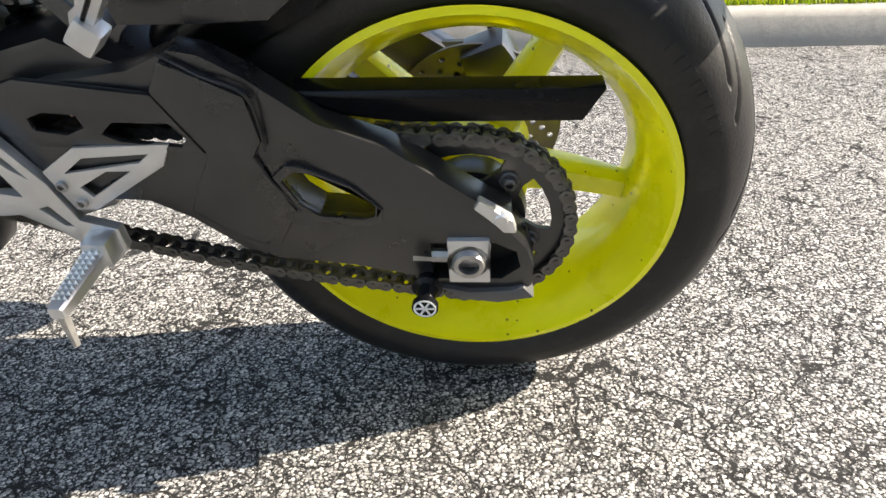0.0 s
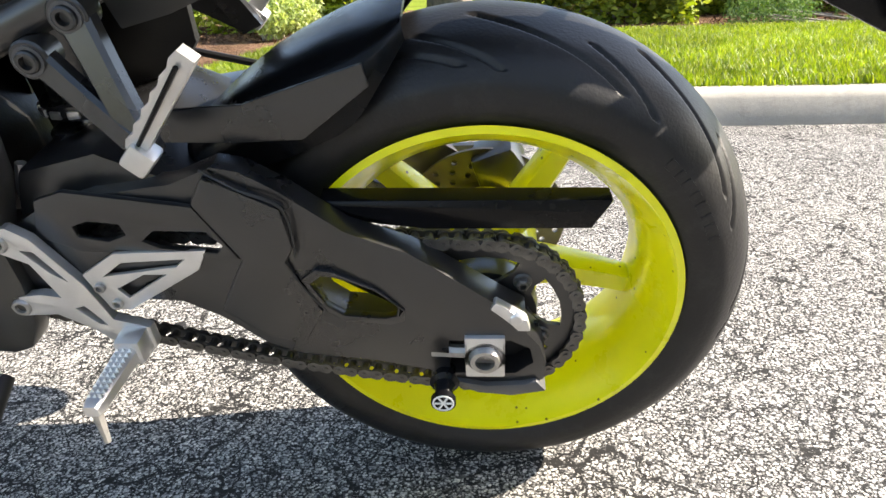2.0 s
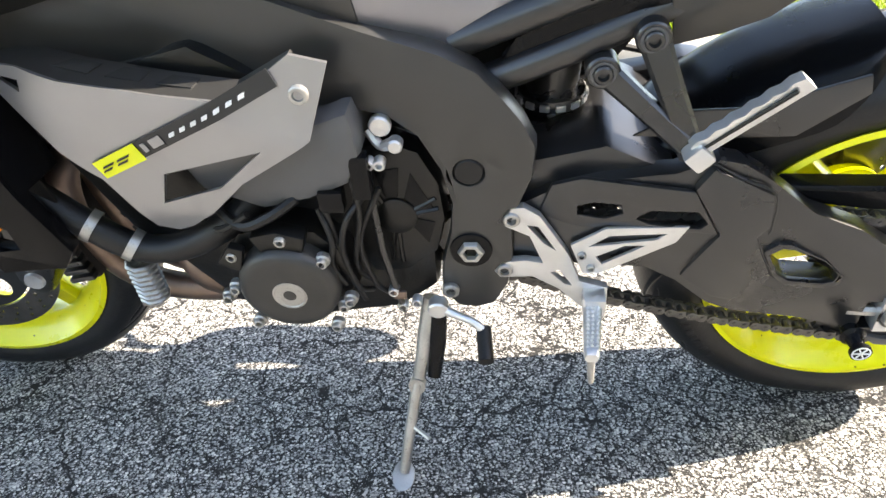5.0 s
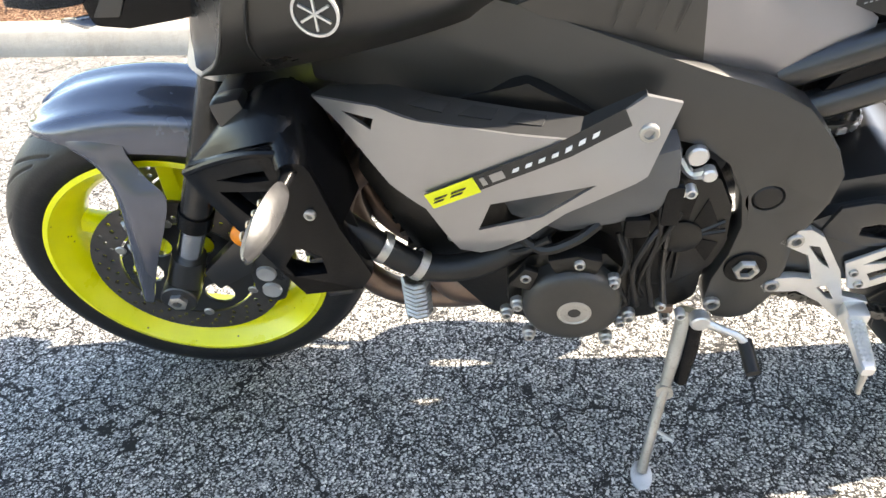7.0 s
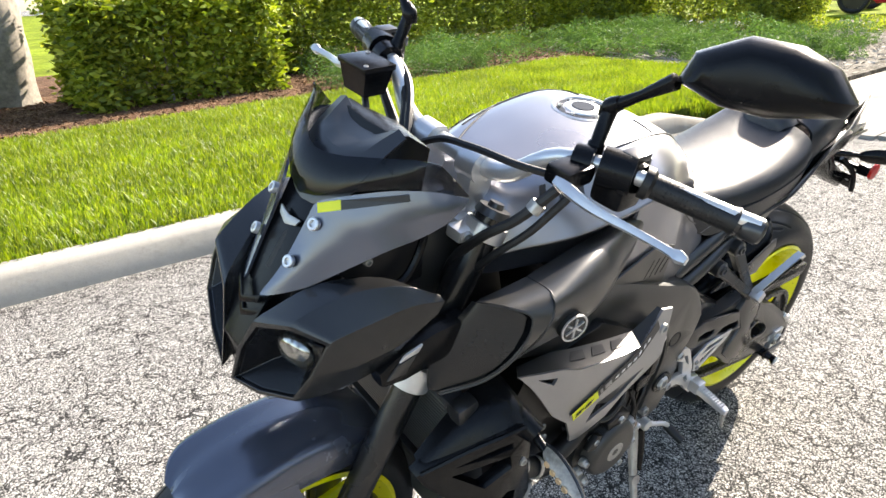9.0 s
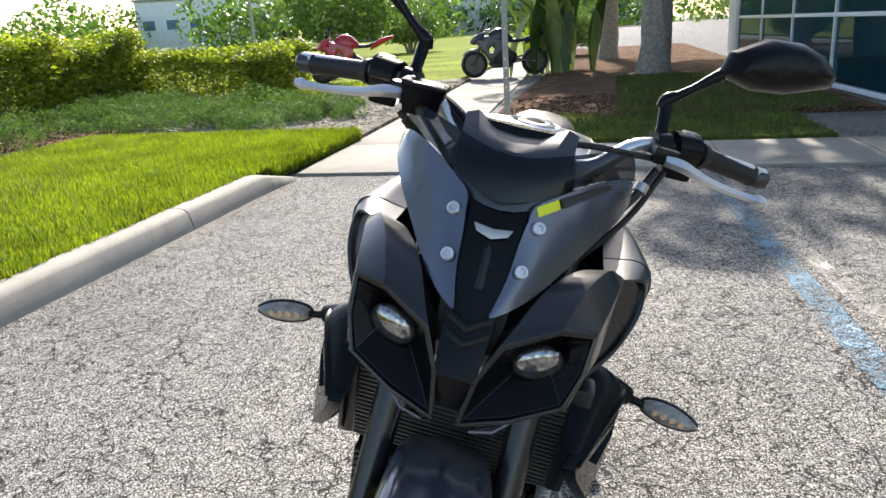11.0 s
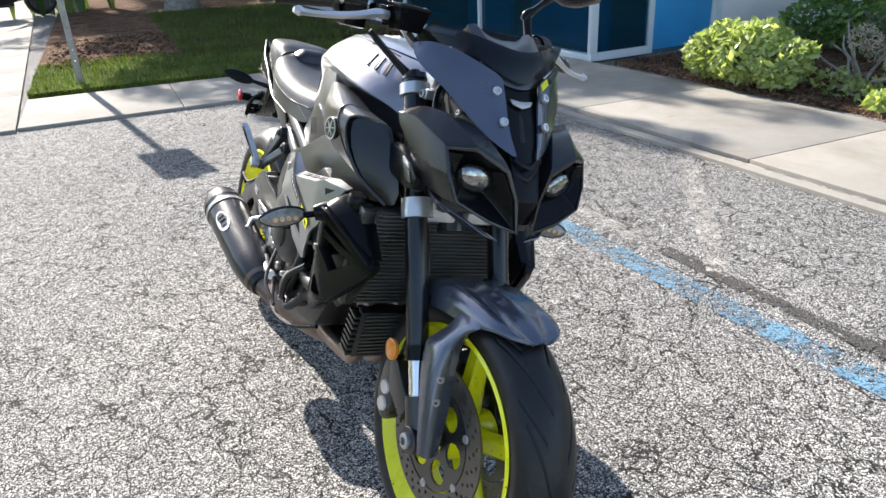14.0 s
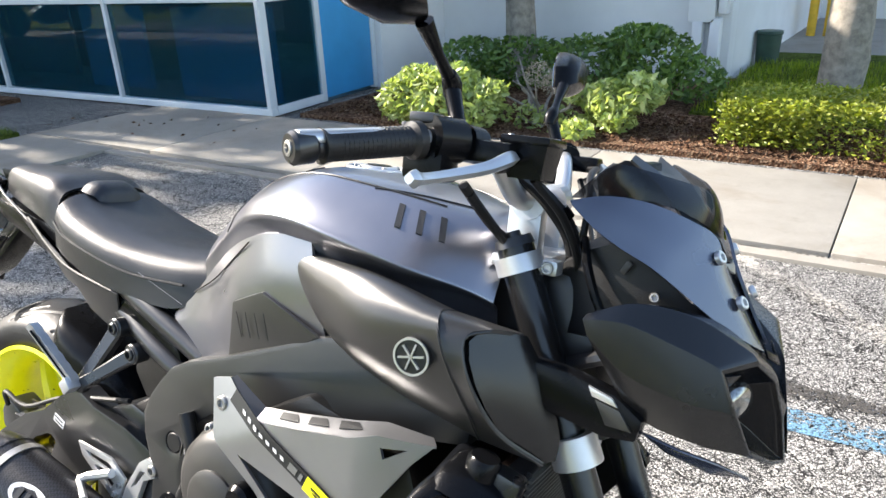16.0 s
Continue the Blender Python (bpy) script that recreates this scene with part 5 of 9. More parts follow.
for i in range(count):
    p, q = along(i * step), along((i + 1) * step)
    c = (p + q) / 2
    m = Matrix.Translation((c.x, 0.118, c.z)) @ Matrix.Rotation(-math.atan2(q.z - p.z, q.x - p.x), 4, "Y")
    ob = links[i % 2] if i < 2 else new("chain_link", links[i % 2].data)
    ob.parent = chain
    ob.matrix_local = m

# -- swingarm
arm_side = [(-0.05, 0.247), (-0.066, 0.26), (-0.068, 0.288), (-0.06, 0.314), (-0.046, 0.332), (-0.044, 0.35), (-0.02, 0.366), (0.027, 0.4), (0.076, 0.434), (0.14, 0.46), (0.2, 0.508), (0.235, 0.53), (0.262, 0.535), (0.31, 0.515), (0.40, 0.502), (0.46, 0.485), (0.50, 0.462), (0.575, 0.452), (0.61, 0.41), (0.57, 0.365), (0.45, 0.372), (0.33, 0.375), (0.288, 0.353), (0.244, 0.314), (0.209, 0.299), (0.125, 0.29), (0.061, 0.275), (0.045, 0.25)]
window = [(0.184, 0.404), (0.17, 0.415), (0.155, 0.413), (0.115, 0.393), (0.09, 0.37), (0.092, 0.357), (0.105, 0.353), (0.151, 0.358), (0.168, 0.372)]
slot = [(0.04, 0.27), (0.04, 0.322), (-0.028, 0.322), (-0.05, 0.31), (-0.054, 0.288), (-0.034, 0.27)]


RUN1 = [(0.425, 0.470), (0.405, 0.477), (0.368, 0.475), (0.364, 0.462), (0.387, 0.453), (0.424, 0.457)]
RUN2 = [(0.353, 0.455), (0.336, 0.468), (0.277, 0.468), (0.262, 0.451), (0.27, 0.442), (0.335, 0.447)]


def arm(l0, l1):
    bm = plate(arm_side, l0, l1, [window, slot, RUN1, RUN2], 0.009)
    for v in bm.verts:
        if 0.255 < v.co.x < 0.435 and 0.436 < v.co.z < 0.483 and v.co.y < (l0 + l1) / 2:
            v.co.z -= 0.027
        w = max(0.0, min(1.0, (v.co.x - 0.1) / 0.4))
        v.co.y = v.co.y - 0.022 * w * w
        if v.co.y > (l0 + l1) / 2:
            t = min(1.0, max(0.0, abs(v.co.z - (0.31 + 0.33 * max(0, v.co.x) - 0.1 * v.co.x)) / 0.12))
            v.co.y -= 0.012 * t * t
    return bm


relief = plate([(0.288, 0.5), (0.27, 0.53), (0.236, 0.515), (0.197, 0.496), (0.191, 0.45), (0.203, 0.43), (0.172, 0.366), (0.2, 0.318), (0.242, 0.328), (0.286, 0.364), (0.262, 0.41), (0.248, 0.434)], 0.14, 0.1735, (), 0.005)
for v in relief.verts:
    v.co.y -= 0.022 * max(0.0, (v.co.x - 0.1) / 0.4) ** 2 + 0.06 * max(0.0, v.co.z - 0.47)
swing = part("swingarm", arm(0.128, 0.17), SATIN, bike, "black cast swingarm with an oval window", 30)
part("arm_relief", relief, SATIN, swing)
part("rear_caliper", merge(plate([(0.02, 0.41), (-0.035, 0.43), (-0.055, 0.40), (-0.05, 0.36), (0.0, 0.35)], -0.13, -0.07, (), 0.008), tube([(0.0, -0.12, 0.4), (0.1, -0.12, 0.40)], 0.012, 8, 1)), SATIN, swing, "black rear brake caliper")
part("brake_hose", tube([(-0.02, -0.135, 0.42), (0.0, -0.15, 0.46), (0.08, -0.15, 0.45), (0.2, -0.14, 0.5), (0.4, -0.14, 0.55)], 0.005, 8, 5), RUBBER, swing)
rarm = part("right_arm", flip(plate(arm_side, 0.108, 0.152, [window, slot], 0.018)), SATIN, swing, "black cast right arm with one window", 40)
part("sticker", box((0.2, -0.1535, 0.455), (0.034, 0.001, 0.018), 0.0, Matrix.Rotation(0.35, 3, "Y")), WHITE, rarm)
for k in range(2):
    part("sticker_bar", box((0.2, -0.1543, 0.451 + 0.008 * k), (0.026, 0.0008, 0.0025), 0.0, Matrix.Rotation(0.35, 3, "Y")), BLACKPRINT, rarm)
part("cross_brace", plate([(0.30, 0.50), (0.39, 0.54), (0.48, 0.52), (0.5, 0.46), (0.42, 0.46), (0.33, 0.47)], -0.13, 0.13, (), 0.01), SATIN, swing)
part("window_rim", plate([(f + (f - 0.135) * 0.13, u + (u - 0.385) * 0.22) for f, u in window], 0.160, 0.1712, [[(f - (f - 0.135) * 0.04, u - (u - 0.385) * 0.06) for f, u in window]], 0.002), SATIN, swing)
for pts in ([(0.272, 0.158, 0.534), (0.235, 0.165, 0.515), (0.196, 0.168, 0.496), (0.19, 0.1695, 0.45), (0.191, 0.17, 0.438)], [(0.203, 0.1695, 0.43), (0.19, 0.1702, 0.4), (0.169, 0.1705, 0.366)]):
    part("casting_seam", tube(pts, 0.0016, 6, 4), BLACKPRINT, swing)
part("end_cap", merge(plate([(-0.012, 0.377), (-0.026, 0.367), (-0.046, 0.352), (-0.05, 0.336), (-0.036, 0.336), (-0.028, 0.346), (-0.016, 0.358), (-0.006, 0.367)], 0.158, 0.1715, (), 0.003), disc((-0.034, 0.168, 0.353), 0.009, 0.01, bev=0.003)), ALU, swing, "raw welded aluminium end")
part("axle_block", plate([(0.022, 0.271), (0.022, 0.33), (-0.022, 0.33), (-0.022, 0.271)], 0.15, 0.176, [ring(0.0, 0.3, 0.021, 24)], 0.002), ALU, swing, "square polished axle block")
part("axle_nut", lathe([(0.15, 0.0), (0.15, 0.011), (0.183, 0.011), (0.183, 0.016), (0.174, 0.019), (0.15, 0.02)], (0.0, 0, 0.3), 24), STEEL, swing, "hollow steel axle end")
part("slot_back", plate([(0.042, 0.265), (0.042, 0.326), (-0.06, 0.32), (-0.06, 0.265)], 0.134, 0.14, (), 0), RUBBER, swing)
part("adjuster", tube([(0.02, 0.162, 0.298), (0.06, 0.162, 0.3)], 0.008, 8, 1), STEEL, swing)
part("lower_lip", plate([(0.034, 0.262), (0.0, 0.254), (-0.045, 0.257), (-0.058, 0.262), (-0.07, 0.246), (-0.03, 0.238), (0.01, 0.243)], 0.15, 0.174, (), 0.003), BOXGREY, swing)
spool = part("stand_bobbin", lathe([(0.16, 0.012), (0.178, 0.012), (0.182, 0.017), (0.186, 0.012), (0.2, 0.009), (0.206, 0.014), (0.212, 0.014), (0.212, 0.0)], (0.046, 0, 0.268), 20), PLASTIC, bike, "black bobbin with a pale round cap")
part("cap_ring", lathe([(0.2122, 0.0102), (0.213, 0.0102), (0.213, 0.0122), (0.2122, 0.0122)], (0.046, 0, 0.268), 20, closed=True), WHITE, spool)
for k in range(3):
    part("cap_bar", box((0.046, 0.2127, 0.268), (0.019, 0.001, 0.0022), 0, Matrix.Rotation(math.pi * k / 3, 3, "Y")), WHITE, spool)
both(lambda: lathe([(0.17, 0.0), (0.17, 0.0095), (0.179, 0.0105), (0.179, 0.015), (0.176, 0.0175), (0.12, 0.0175)], (0.555, 0, 0.408), 6), "pivot_nut", STEEL, swing)
part("chain_guard", facets([(0.17, 0.127, 0.472), (-0.1, 0.13, 0.463), (-0.122, 0.13, 0.46), (-0.112, 0.128, 0.441), (0.06, 0.126, 0.441), (0.14, 0.125, 0.452), (0.17, 0.124, 0.476), (-0.132, 0.127, 0.4745), (0.17, 0.1, 0.478), (-0.13, 0.104, 0.476)], [(0, 1, 2, 3, 4, 5), (0, 6, 7, 2, 1), (6, 8, 9, 7)], 0.004, 0.001), PLASTIC, bike, "matt black chain guard blade")
fg = plate([(0.455, 0.5), (0.42, 0.512), (0.286, 0.498), (0.25, 0.434), (0.36, 0.44), (0.423, 0.438), (0.47, 0.455)], 0.164, 0.172, [[(x + (x - 0.395) * -0.08, z) for x, z in RUN1], [(x + (x - 0.31) * -0.06, z) for x, z in RUN2]], 0.003)
for v in fg.verts:
    v.co.y -= 0.022 * max(0.0, (v.co.x - 0.1) / 0.4) ** 2
part("front_guard", fg, SATIN, bike, "black slotted plate over the upper chain run")

# -- hugger
rows = []
for a, r, w, drop in ((28, 0.395, 0.085, 0.05), (38, 0.375, 0.1, 0.07), (50, 0.36, 0.108, 0.08), (62, 0.349, 0.112, 0.075), (71, 0.346, 0.104, 0.048), (77, 0.348, 0.075, 0.025)):
    d = Vector((math.cos(radians(a)), 0, math.sin(radians(a))))
    rows.append([RA + d * (r - drop) + Vector((0, -w, 0)), RA + d * (r - drop * 0.35) + Vector((0, -w * 0.92, 0)), RA + d * (r - 0.004) + Vector((0, -w * 0.55, 0)), RA + d * r, RA + d * (r - 0.004) + Vector((0, w * 0.55, 0)), RA + d * (r - drop * 0.35) + Vector((0, w * 0.92, 0)), RA + d * (r - drop) + Vector((0, w, 0))])
part("rear_hugger", sheet(rows, 3, 3, 0.004), PLASTIC, bike, "satin black rear wheel hugger")
part("hugger_side", facets([(0.36, 0.118, 0.545), (0.30, 0.12, 0.58), (0.23, 0.124, 0.585), (0.11, 0.116, 0.62), (0.105, 0.118, 0.598), (0.175, 0.124, 0.547), (0.24, 0.124, 0.545)], [(0, 1, 2, 6), (6, 2, 3, 4, 5)], 0.005), SATIN, bike)

# -- frame
spar = [(1.10, 0.80), (0.97, 0.815), (0.861, 0.79), (0.663, 0.709), (0.58, 0.68), (0.54, 0.658), (0.512, 0.626), (0.49, 0.596), (0.474, 0.562), (0.478, 0.52), (0.49, 0.486), (0.502, 0.452), (0.5, 0.4), (0.506, 0.345), (0.525, 0.306), (0.55, 0.297), (0.578, 0.3), (0.598, 0.335), (0.595, 0.38), (0.582, 0.43), (0.577, 0.48), (0.588, 0.53), (0.612, 0.578), (0.645, 0.605), (0.69, 0.617), (0.76, 0.625), (0.85, 0.655), (0.98, 0.675), (1.10, 0.685)]


def spar_mesh():
    bm = plate(spar, 0.128, 0.168, [ring(0.554, 0.527, 0.018, 18)], 0.009)
    for v in bm.verts:
        w = max(0.0, (v.co.x - 0.72) / 0.38)
        v.co.y += 0.012 * math.sin(min(1, w) * math.pi) - 0.03 * w * w
    return bm


fl, fr = both(spar_mesh, "frame_spar", FRAMEMAT, bike, "broad matt black aluminium frame spar", 30)
for s, ob in ((1, fl), (-1, fr)):
    part("plug", disc((0.554, s * 0.156, 0.527), 0.0182, 0.02), RUBBER, ob)
    part("pivot_washer", lathe([(0.0, 0.028), (0.003, 0.027), (0.003, 0.0)] if s > 0 else [(0.0, 0.028), (-0.003, 0.027), (-0.003, 0.0)], (0.555, s * 0.169, 0.408), 24), PLASTIC, ob)
    part("frame_bolt", bolt((0.585, s * 0.17, 0.335), (0, s, 0), 0.012, 0.008), STEEL, ob)
part("head_stock", plate([(1.06, 0.93), (1.2, 0.93), (1.27, 0.72), (1.1, 0.67), (1.0, 0.74)], -0.07, 0.07, (), 0.02), FRAMEMAT, bike)
both(lambda: tube([(0.57, 0.115, 0.668), (0.43, 0.112, 0.72), (0.25, 0.1, 0.775), (-0.05, 0.07, 0.83)], 0.02, 12, 3), "subframe_rail", SATIN, bike)
both(lambda: tube([(0.56, 0.115, 0.61), (0.44, 0.118, 0.66), (0.3, 0.1, 0.715), (0.12, 0.09, 0.77)], 0.019, 12, 3), "subframe_rail", SATIN, bike)
part("under_tray", plate([(0.47, 0.70), (0.1, 0.76), (-0.1, 0.82), (-0.12, 0.86), (0.3, 0.80), (0.5, 0.76)], -0.105, 0.105, (), 0.01), PLASTIC, bike)

# -- engine
part("crankcase", plate([(0.6, 0.33), (0.66, 0.285), (0.78, 0.265), (0.9, 0.29), (0.96, 0.37), (0.98, 0.42), (0.96, 0.52), (0.66, 0.55), (0.6, 0.48)], -0.16, 0.16, (), 0.02), ENGINE, bike, "black painted engine crankcase")
part("cylinder_block", plate([(0.72, 0.5), (0.98, 0.4), (1.06, 0.58), (1.03, 0.66), (0.85, 0.7), (0.74, 0.64)], -0.175, 0.175, (), 0.015), ENGINE, bike)
for i in range(7):
    part("block_rib", plate([(0.985 + 0.008 * i, 0.41 + 0.024 * i), (0.999 + 0.008 * i, 0.405 + 0.024 * i), (1.003 + 0.008 * i, 0.413 + 0.024 * i), (0.99 + 0.008 * i, 0.418 + 0.024 * i)], -0.16, 0.16, (), 0), ENGINE, bike)
stator = part("alternator_cover", lathe([(0.13, 0.067), (0.222, 0.066), (0.231, 0.0635), (0.2355, 0.058), (0.237, 0.05), (0.2375, 0.0)], (0.787, 0, 0.391), 56), CAPGREY, bike, "round bronze-grey alternator cover")
part("cover_plug", lathe([(0.235, 0.023), (0.238, 0.0225), (0.2385, 0.02), (0.2375, 0.019), (0.2375, 0.0085), (0.228, 0.008), (0.228, 0.0)], (0.784, 0, 0.388), 36), STEEL, stator, "dull hexagon-socket plug")
part("cover_collar", plate([(0.872, 0.425), (0.846, 0.462), (0.80, 0.476), (0.745, 0.466), (0.712, 0.43), (0.706, 0.355), (0.73, 0.322), (0.795, 0.313), (0.85, 0.335), (0.873, 0.375)], 0.13, 0.205, (), 0.01), ENGINE, bike)
for f, u in ((0.849, 0.445), (0.782, 0.47), (0.736, 0.435), (0.71, 0.368), (0.72, 0.357), (0.859, 0.388), (0.873, 0.371), (0.842, 0.325), (0.735, 0.319)):
    part("cover_screw", merge(disc((f, 0.219, u), 0.0095, 0.012), bolt((f, 0.227, u), (0, 1, 0), 0.0072, 0.006)), STEEL, bike)
cov = part("sprocket_cover", plate([(0.69, 0.56), (0.655, 0.575), (0.612, 0.555), (0.59, 0.51), (0.585, 0.455), (0.598, 0.4), (0.64, 0.365), (0.69, 0.36), (0.71, 0.45)], 0.12, 0.165, (), 0.012), ENGINE, bike, "ribbed dark sprocket cover")
for a in (38, 52, 160, 172, 268, 282):
    part("rib", tube([(0.648 + 0.02 * math.cos(radians(a)), 0.166, 0.462 + 0.02 * math.sin(radians(a))), (0.648 + 0.055 * math.cos(radians(a)), 0.1655, 0.462 + 0.078 * math.sin(radians(a)))], [0.0035, 0.003], 6, 1), ENGINE, cov)
part("boss", lathe([(0.158, 0.028), (0.1685, 0.027), (0.17, 0.025), (0.17, 0.0)], (0.648, 0, 0.462), 30), ENGINE, cov)
for i, pts in enumerate(([(0.70, 0.19, 0.60), (0.685, 0.2, 0.5), (0.70, 0.2, 0.41), (0.685, 0.18, 0.36)], [(0.74, 0.19, 0.56), (0.72, 0.205, 0.47), (0.705, 0.21, 0.39), (0.7, 0.19, 0.335)], [(0.66, 0.185, 0.52), (0.69, 0.2, 0.45), (0.68, 0.2, 0.38), (0.67, 0.18, 0.34)])):
    part("cable", tube(pts, 0.0036, 8, 5), RUBBER, bike)
for pts, r in (([(0.87, 0.19, 0.5), (0.83, 0.215, 0.485), (0.79, 0.215, 0.5), (0.76, 0.2, 0.515)], 0.007), ([(0.9, 0.18, 0.47), (0.86, 0.21, 0.475), (0.82, 0.212, 0.5)], 0.005), ([(0.735, 0.2, 0.5), (0.722, 0.213, 0.46), (0.728, 0.213, 0.42), (0.715, 0.212, 0.385)], 0.004), ([(0.68, 0.19, 0.51), (0.70, 0.21, 0.49), (0.712, 0.21, 0.44), (0.70, 0.21, 0.38), (0.69, 0.18, 0.345)], 0.004)):
    part("cable", tube(pts, r, 8, 5), RUBBER, bike)
for f, u in ((0.668, 0.556), (0.655, 0.556), (0.66, 0.35), (0.65, 0.322), (0.63, 0.33), (0.945, 0.468), (0.955, 0.5)):
    part("engine_screw", bolt((f, 0.188 if f < 0.7 else 0.172, u), (0, 1, 0), 0.0075, 0.008), ALU, bike)
part("copper_lug", box((0.652, 0.19, 0.345), (0.018, 0.006, 0.014), 0.002), HEADER, bike)
part("cover_boss", plate([(0.822, 0.474), (0.786, 0.482), (0.752, 0.472), (0.76, 0.445), (0.81, 0.447)], 0.2, 0.2255, (), 0.004), ENGINE, bike)
part("cover_boss", plate([(0.872, 0.432), (0.85, 0.462), (0.832, 0.455), (0.842, 0.42)], 0.215, 0.229, (), 0.004), ENGINE, bike)
for a, b in ((-38, -8), (8, 62), (78, 115)):
    c0 = (0.648, 0.462)
    p0 = [(c0[0] - 0.026 * math.cos(radians(q)), c0[1] + 0.03 * math.sin(radians(q))) for q in (a, b)]
    p1 = [(c0[0] - 0.05 * math.cos(radians(q)), c0[1] + 0.075 * math.sin(radians(q))) for q in (b, a)]
    part("recess_panel", plate(p0 + p1, 0.160, 0.1668, (), 0.002), PLASTIC, cov)
part("connector", box((0.677, 0.195, 0.545), (0.022, 0.018, 0.06), 0.003), PLASTIC, bike)
part("connector", box((0.715, 0.2, 0.515), (0.03, 0.02, 0.03), 0.003), PLASTIC, bike)
part("clutch_arm", merge(tube([(0.668, 0.16, 0.585), (0.655, 0.17, 0.57), (0.64, 0.175, 0.575)], [0.007, 0.006, 0.008], 8, 3), disc((0.652, 0.17, 0.597), 0.013, 0.012), disc((0.636, 0.176, 0.575), 0.009, 0.016)), ALU, bike, "cast aluminium shift arm")
part("shift_rod", tube([(0.672, 0.182, 0.55), (0.668, 0.184, 0.42), (0.648, 0.19, 0.315)], 0.0045, 8, 2), SATIN, bike)
part("airbox", plate([(0.77, 0.6), (0.678, 0.635), (0.672, 0.578), (0.69, 0.535), (0.74, 0.515), (0.8, 0.50), (0.87, 0.53), (0.9, 0.6)], 0.1, 0.205, [], 0.014), BOXGREY, bike, "dark plastic box below the side panel")
both(lambda: tube([(1.10, 0.19, 0.52), (1.04, 0.2, 0.475), (0.986, 0.2, 0.437), (0.92, 0.2, 0.44), (0.85, 0.19, 0.475), (0.8, 0.16, 0.52)], 0.019, 12, 5), "coolant_hose", RUBBER, bike)
for f, u in ((1.035, 0.472), (0.99, 0.44)):
    part("hose_clamp", lathe([(-0.006, 0.0205), (-0.006, 0.022), (0.006, 0.022), (0.006, 0.0205)], (f, 0.2, u), 20, (0.79, 0, 0.6), True), STEEL, bike)
part("drain_hose_guard", tube([(1.0 + 0.017 * math.cos(i * 0.785), 0.19 + 0.017 * math.sin(i * 0.785), 0.402 - 0.0011 * i) for i in range(66)], 0.0042, 6, 1), STEEL, bike, "coiled metal drain hose guard")
# headers, collector and silencer
for i, y in enumerate((-0.12, -0.045, 0.045, 0.12)):
    part("exhaust_header", tube([(1.05, y, 0.56), (1.10, y * 1.05, 0.5), (1.115, y, 0.4), (1.07, y * 0.9, 0.3), (0.98, y * 0.75, 0.255), (0.84, y * 0.6 - 0.02, 0.24), (0.66, -0.06 + y * 0.25, 0.235)], 0.021, 12, 5), HEADER, bike, "heat-tinted steel exhaust pipe")
part("link_pipe", tube([(0.985, 0.085, 0.335), (0.95, 0.1, 0.305), (0.88, 0.1, 0.29), (0.8, 0.085, 0.285)], [0.03, 0.036, 0.034, 0.03], 14, 4), HEADER, bike, "heat-browned exhaust box below the engine")
part("collector", tube([(0.8, -0.06, 0.235), (0.72, -0.11, 0.235), (0.65, -0.16, 0.248), (0.57, -0.198, 0.268)], [0.05, 0.044, 0.034, 0.031], 16, 4), HEADER, bike)
CAN0, CAN1 = Vector((0.575, -0.2, 0.266)), Vector((0.15, -0.24, 0.378))
ax = (CAN1 - CAN0).normalized()
can = part("silencer", lathe([(0.0, 0.03), (0.0, 0.035), (0.06, 0.054), (0.12, 0.062), (0.42, 0.066), (0.42, 0.055)], CAN0, 40, ax), CARBON, bike, "carbon fibre silencer with a white badge")
part("inlet_ring", lathe([(0.02, 0.04), (0.02, 0.0435), (0.034, 0.049), (0.034, 0.046)], CAN0, 40, ax), HEADER, can)
part("end_cap", lathe([(0.42, 0.0672), (0.43, 0.0672), (0.472, 0.056), (0.475, 0.05), (0.475, 0.04), (0.44, 0.036), (0.4, 0.036)], CAN0, 40, ax), CARBON, can)
part("can_strap", lathe([(0.385, 0.066), (0.385, 0.0685), (0.4, 0.0687), (0.4, 0.066)], CAN0, 40, ax, True), STEEL, can)
side = ax.cross(Vector((0, 0, 1))).normalized()
side = side if side.y < 0 else -side
upv = (side.cross(ax)).normalized()
upv = upv if upv.z > 0 else -upv
nb = (side * 0.8 + upv * 0.6).normalized()
tb = nb.cross(ax).normalized()
cb = CAN0 + ax * 0.29 + nb * 0.0652
bm = bmesh.new()
vs = [bm.verts.new(CAN0 + ax * (0.29 + 0.05 * math.cos(a)) + (nb * math.cos(0.36 * math.sin(a)) + tb * math.sin(0.36 * math.sin(a))) * 0.0657) for a in [2 * math.pi * i / 28 for i in range(28)]]
bm.faces.new(vs)
part("badge", bm, WHITE, can)
for k, (o, w) in enumerate(((-0.02, 0.012), (0.004, 0.01), (0.024, 0.012))):
    part("badge_bar", box(cb + ax * o + nb * 0.0015, (w, 0.002, 0.022), 0, Matrix((ax, nb, tb)).transposed()), BLACKPRINT, can)
part("can_bracket", tube([CAN0 + ax * 0.2 + Vector((0, 0.0, 0.06)), (0.33, -0.19, 0.39), (0.4, -0.175, 0.42)], 0.009, 8, 3), ALU, bike)
# right covers
clutch = part("clutch_cover", merge(lathe([(-0.13, 0.11), (-0.185, 0.108), (-0.205, 0.1), (-0.216, 0.084), (-0.222, 0.05), (-0.224, 0.0)], (0.722, 0, 0.506), 48), lathe([(-0.21, 0.056), (-0.226, 0.054), (-0.231, 0.046), (-0.2325, 0.0)], (0.717, 0, 0.498), 36)), CAPGREY, bike, "round dark clutch cover")
part("oil_cap", lathe([(-0.2, 0.022), (-0.235, 0.022), (-0.242, 0.016), (-0.242, 0.0)], (0.78, 0, 0.535), 18), PLASTIC, clutch)
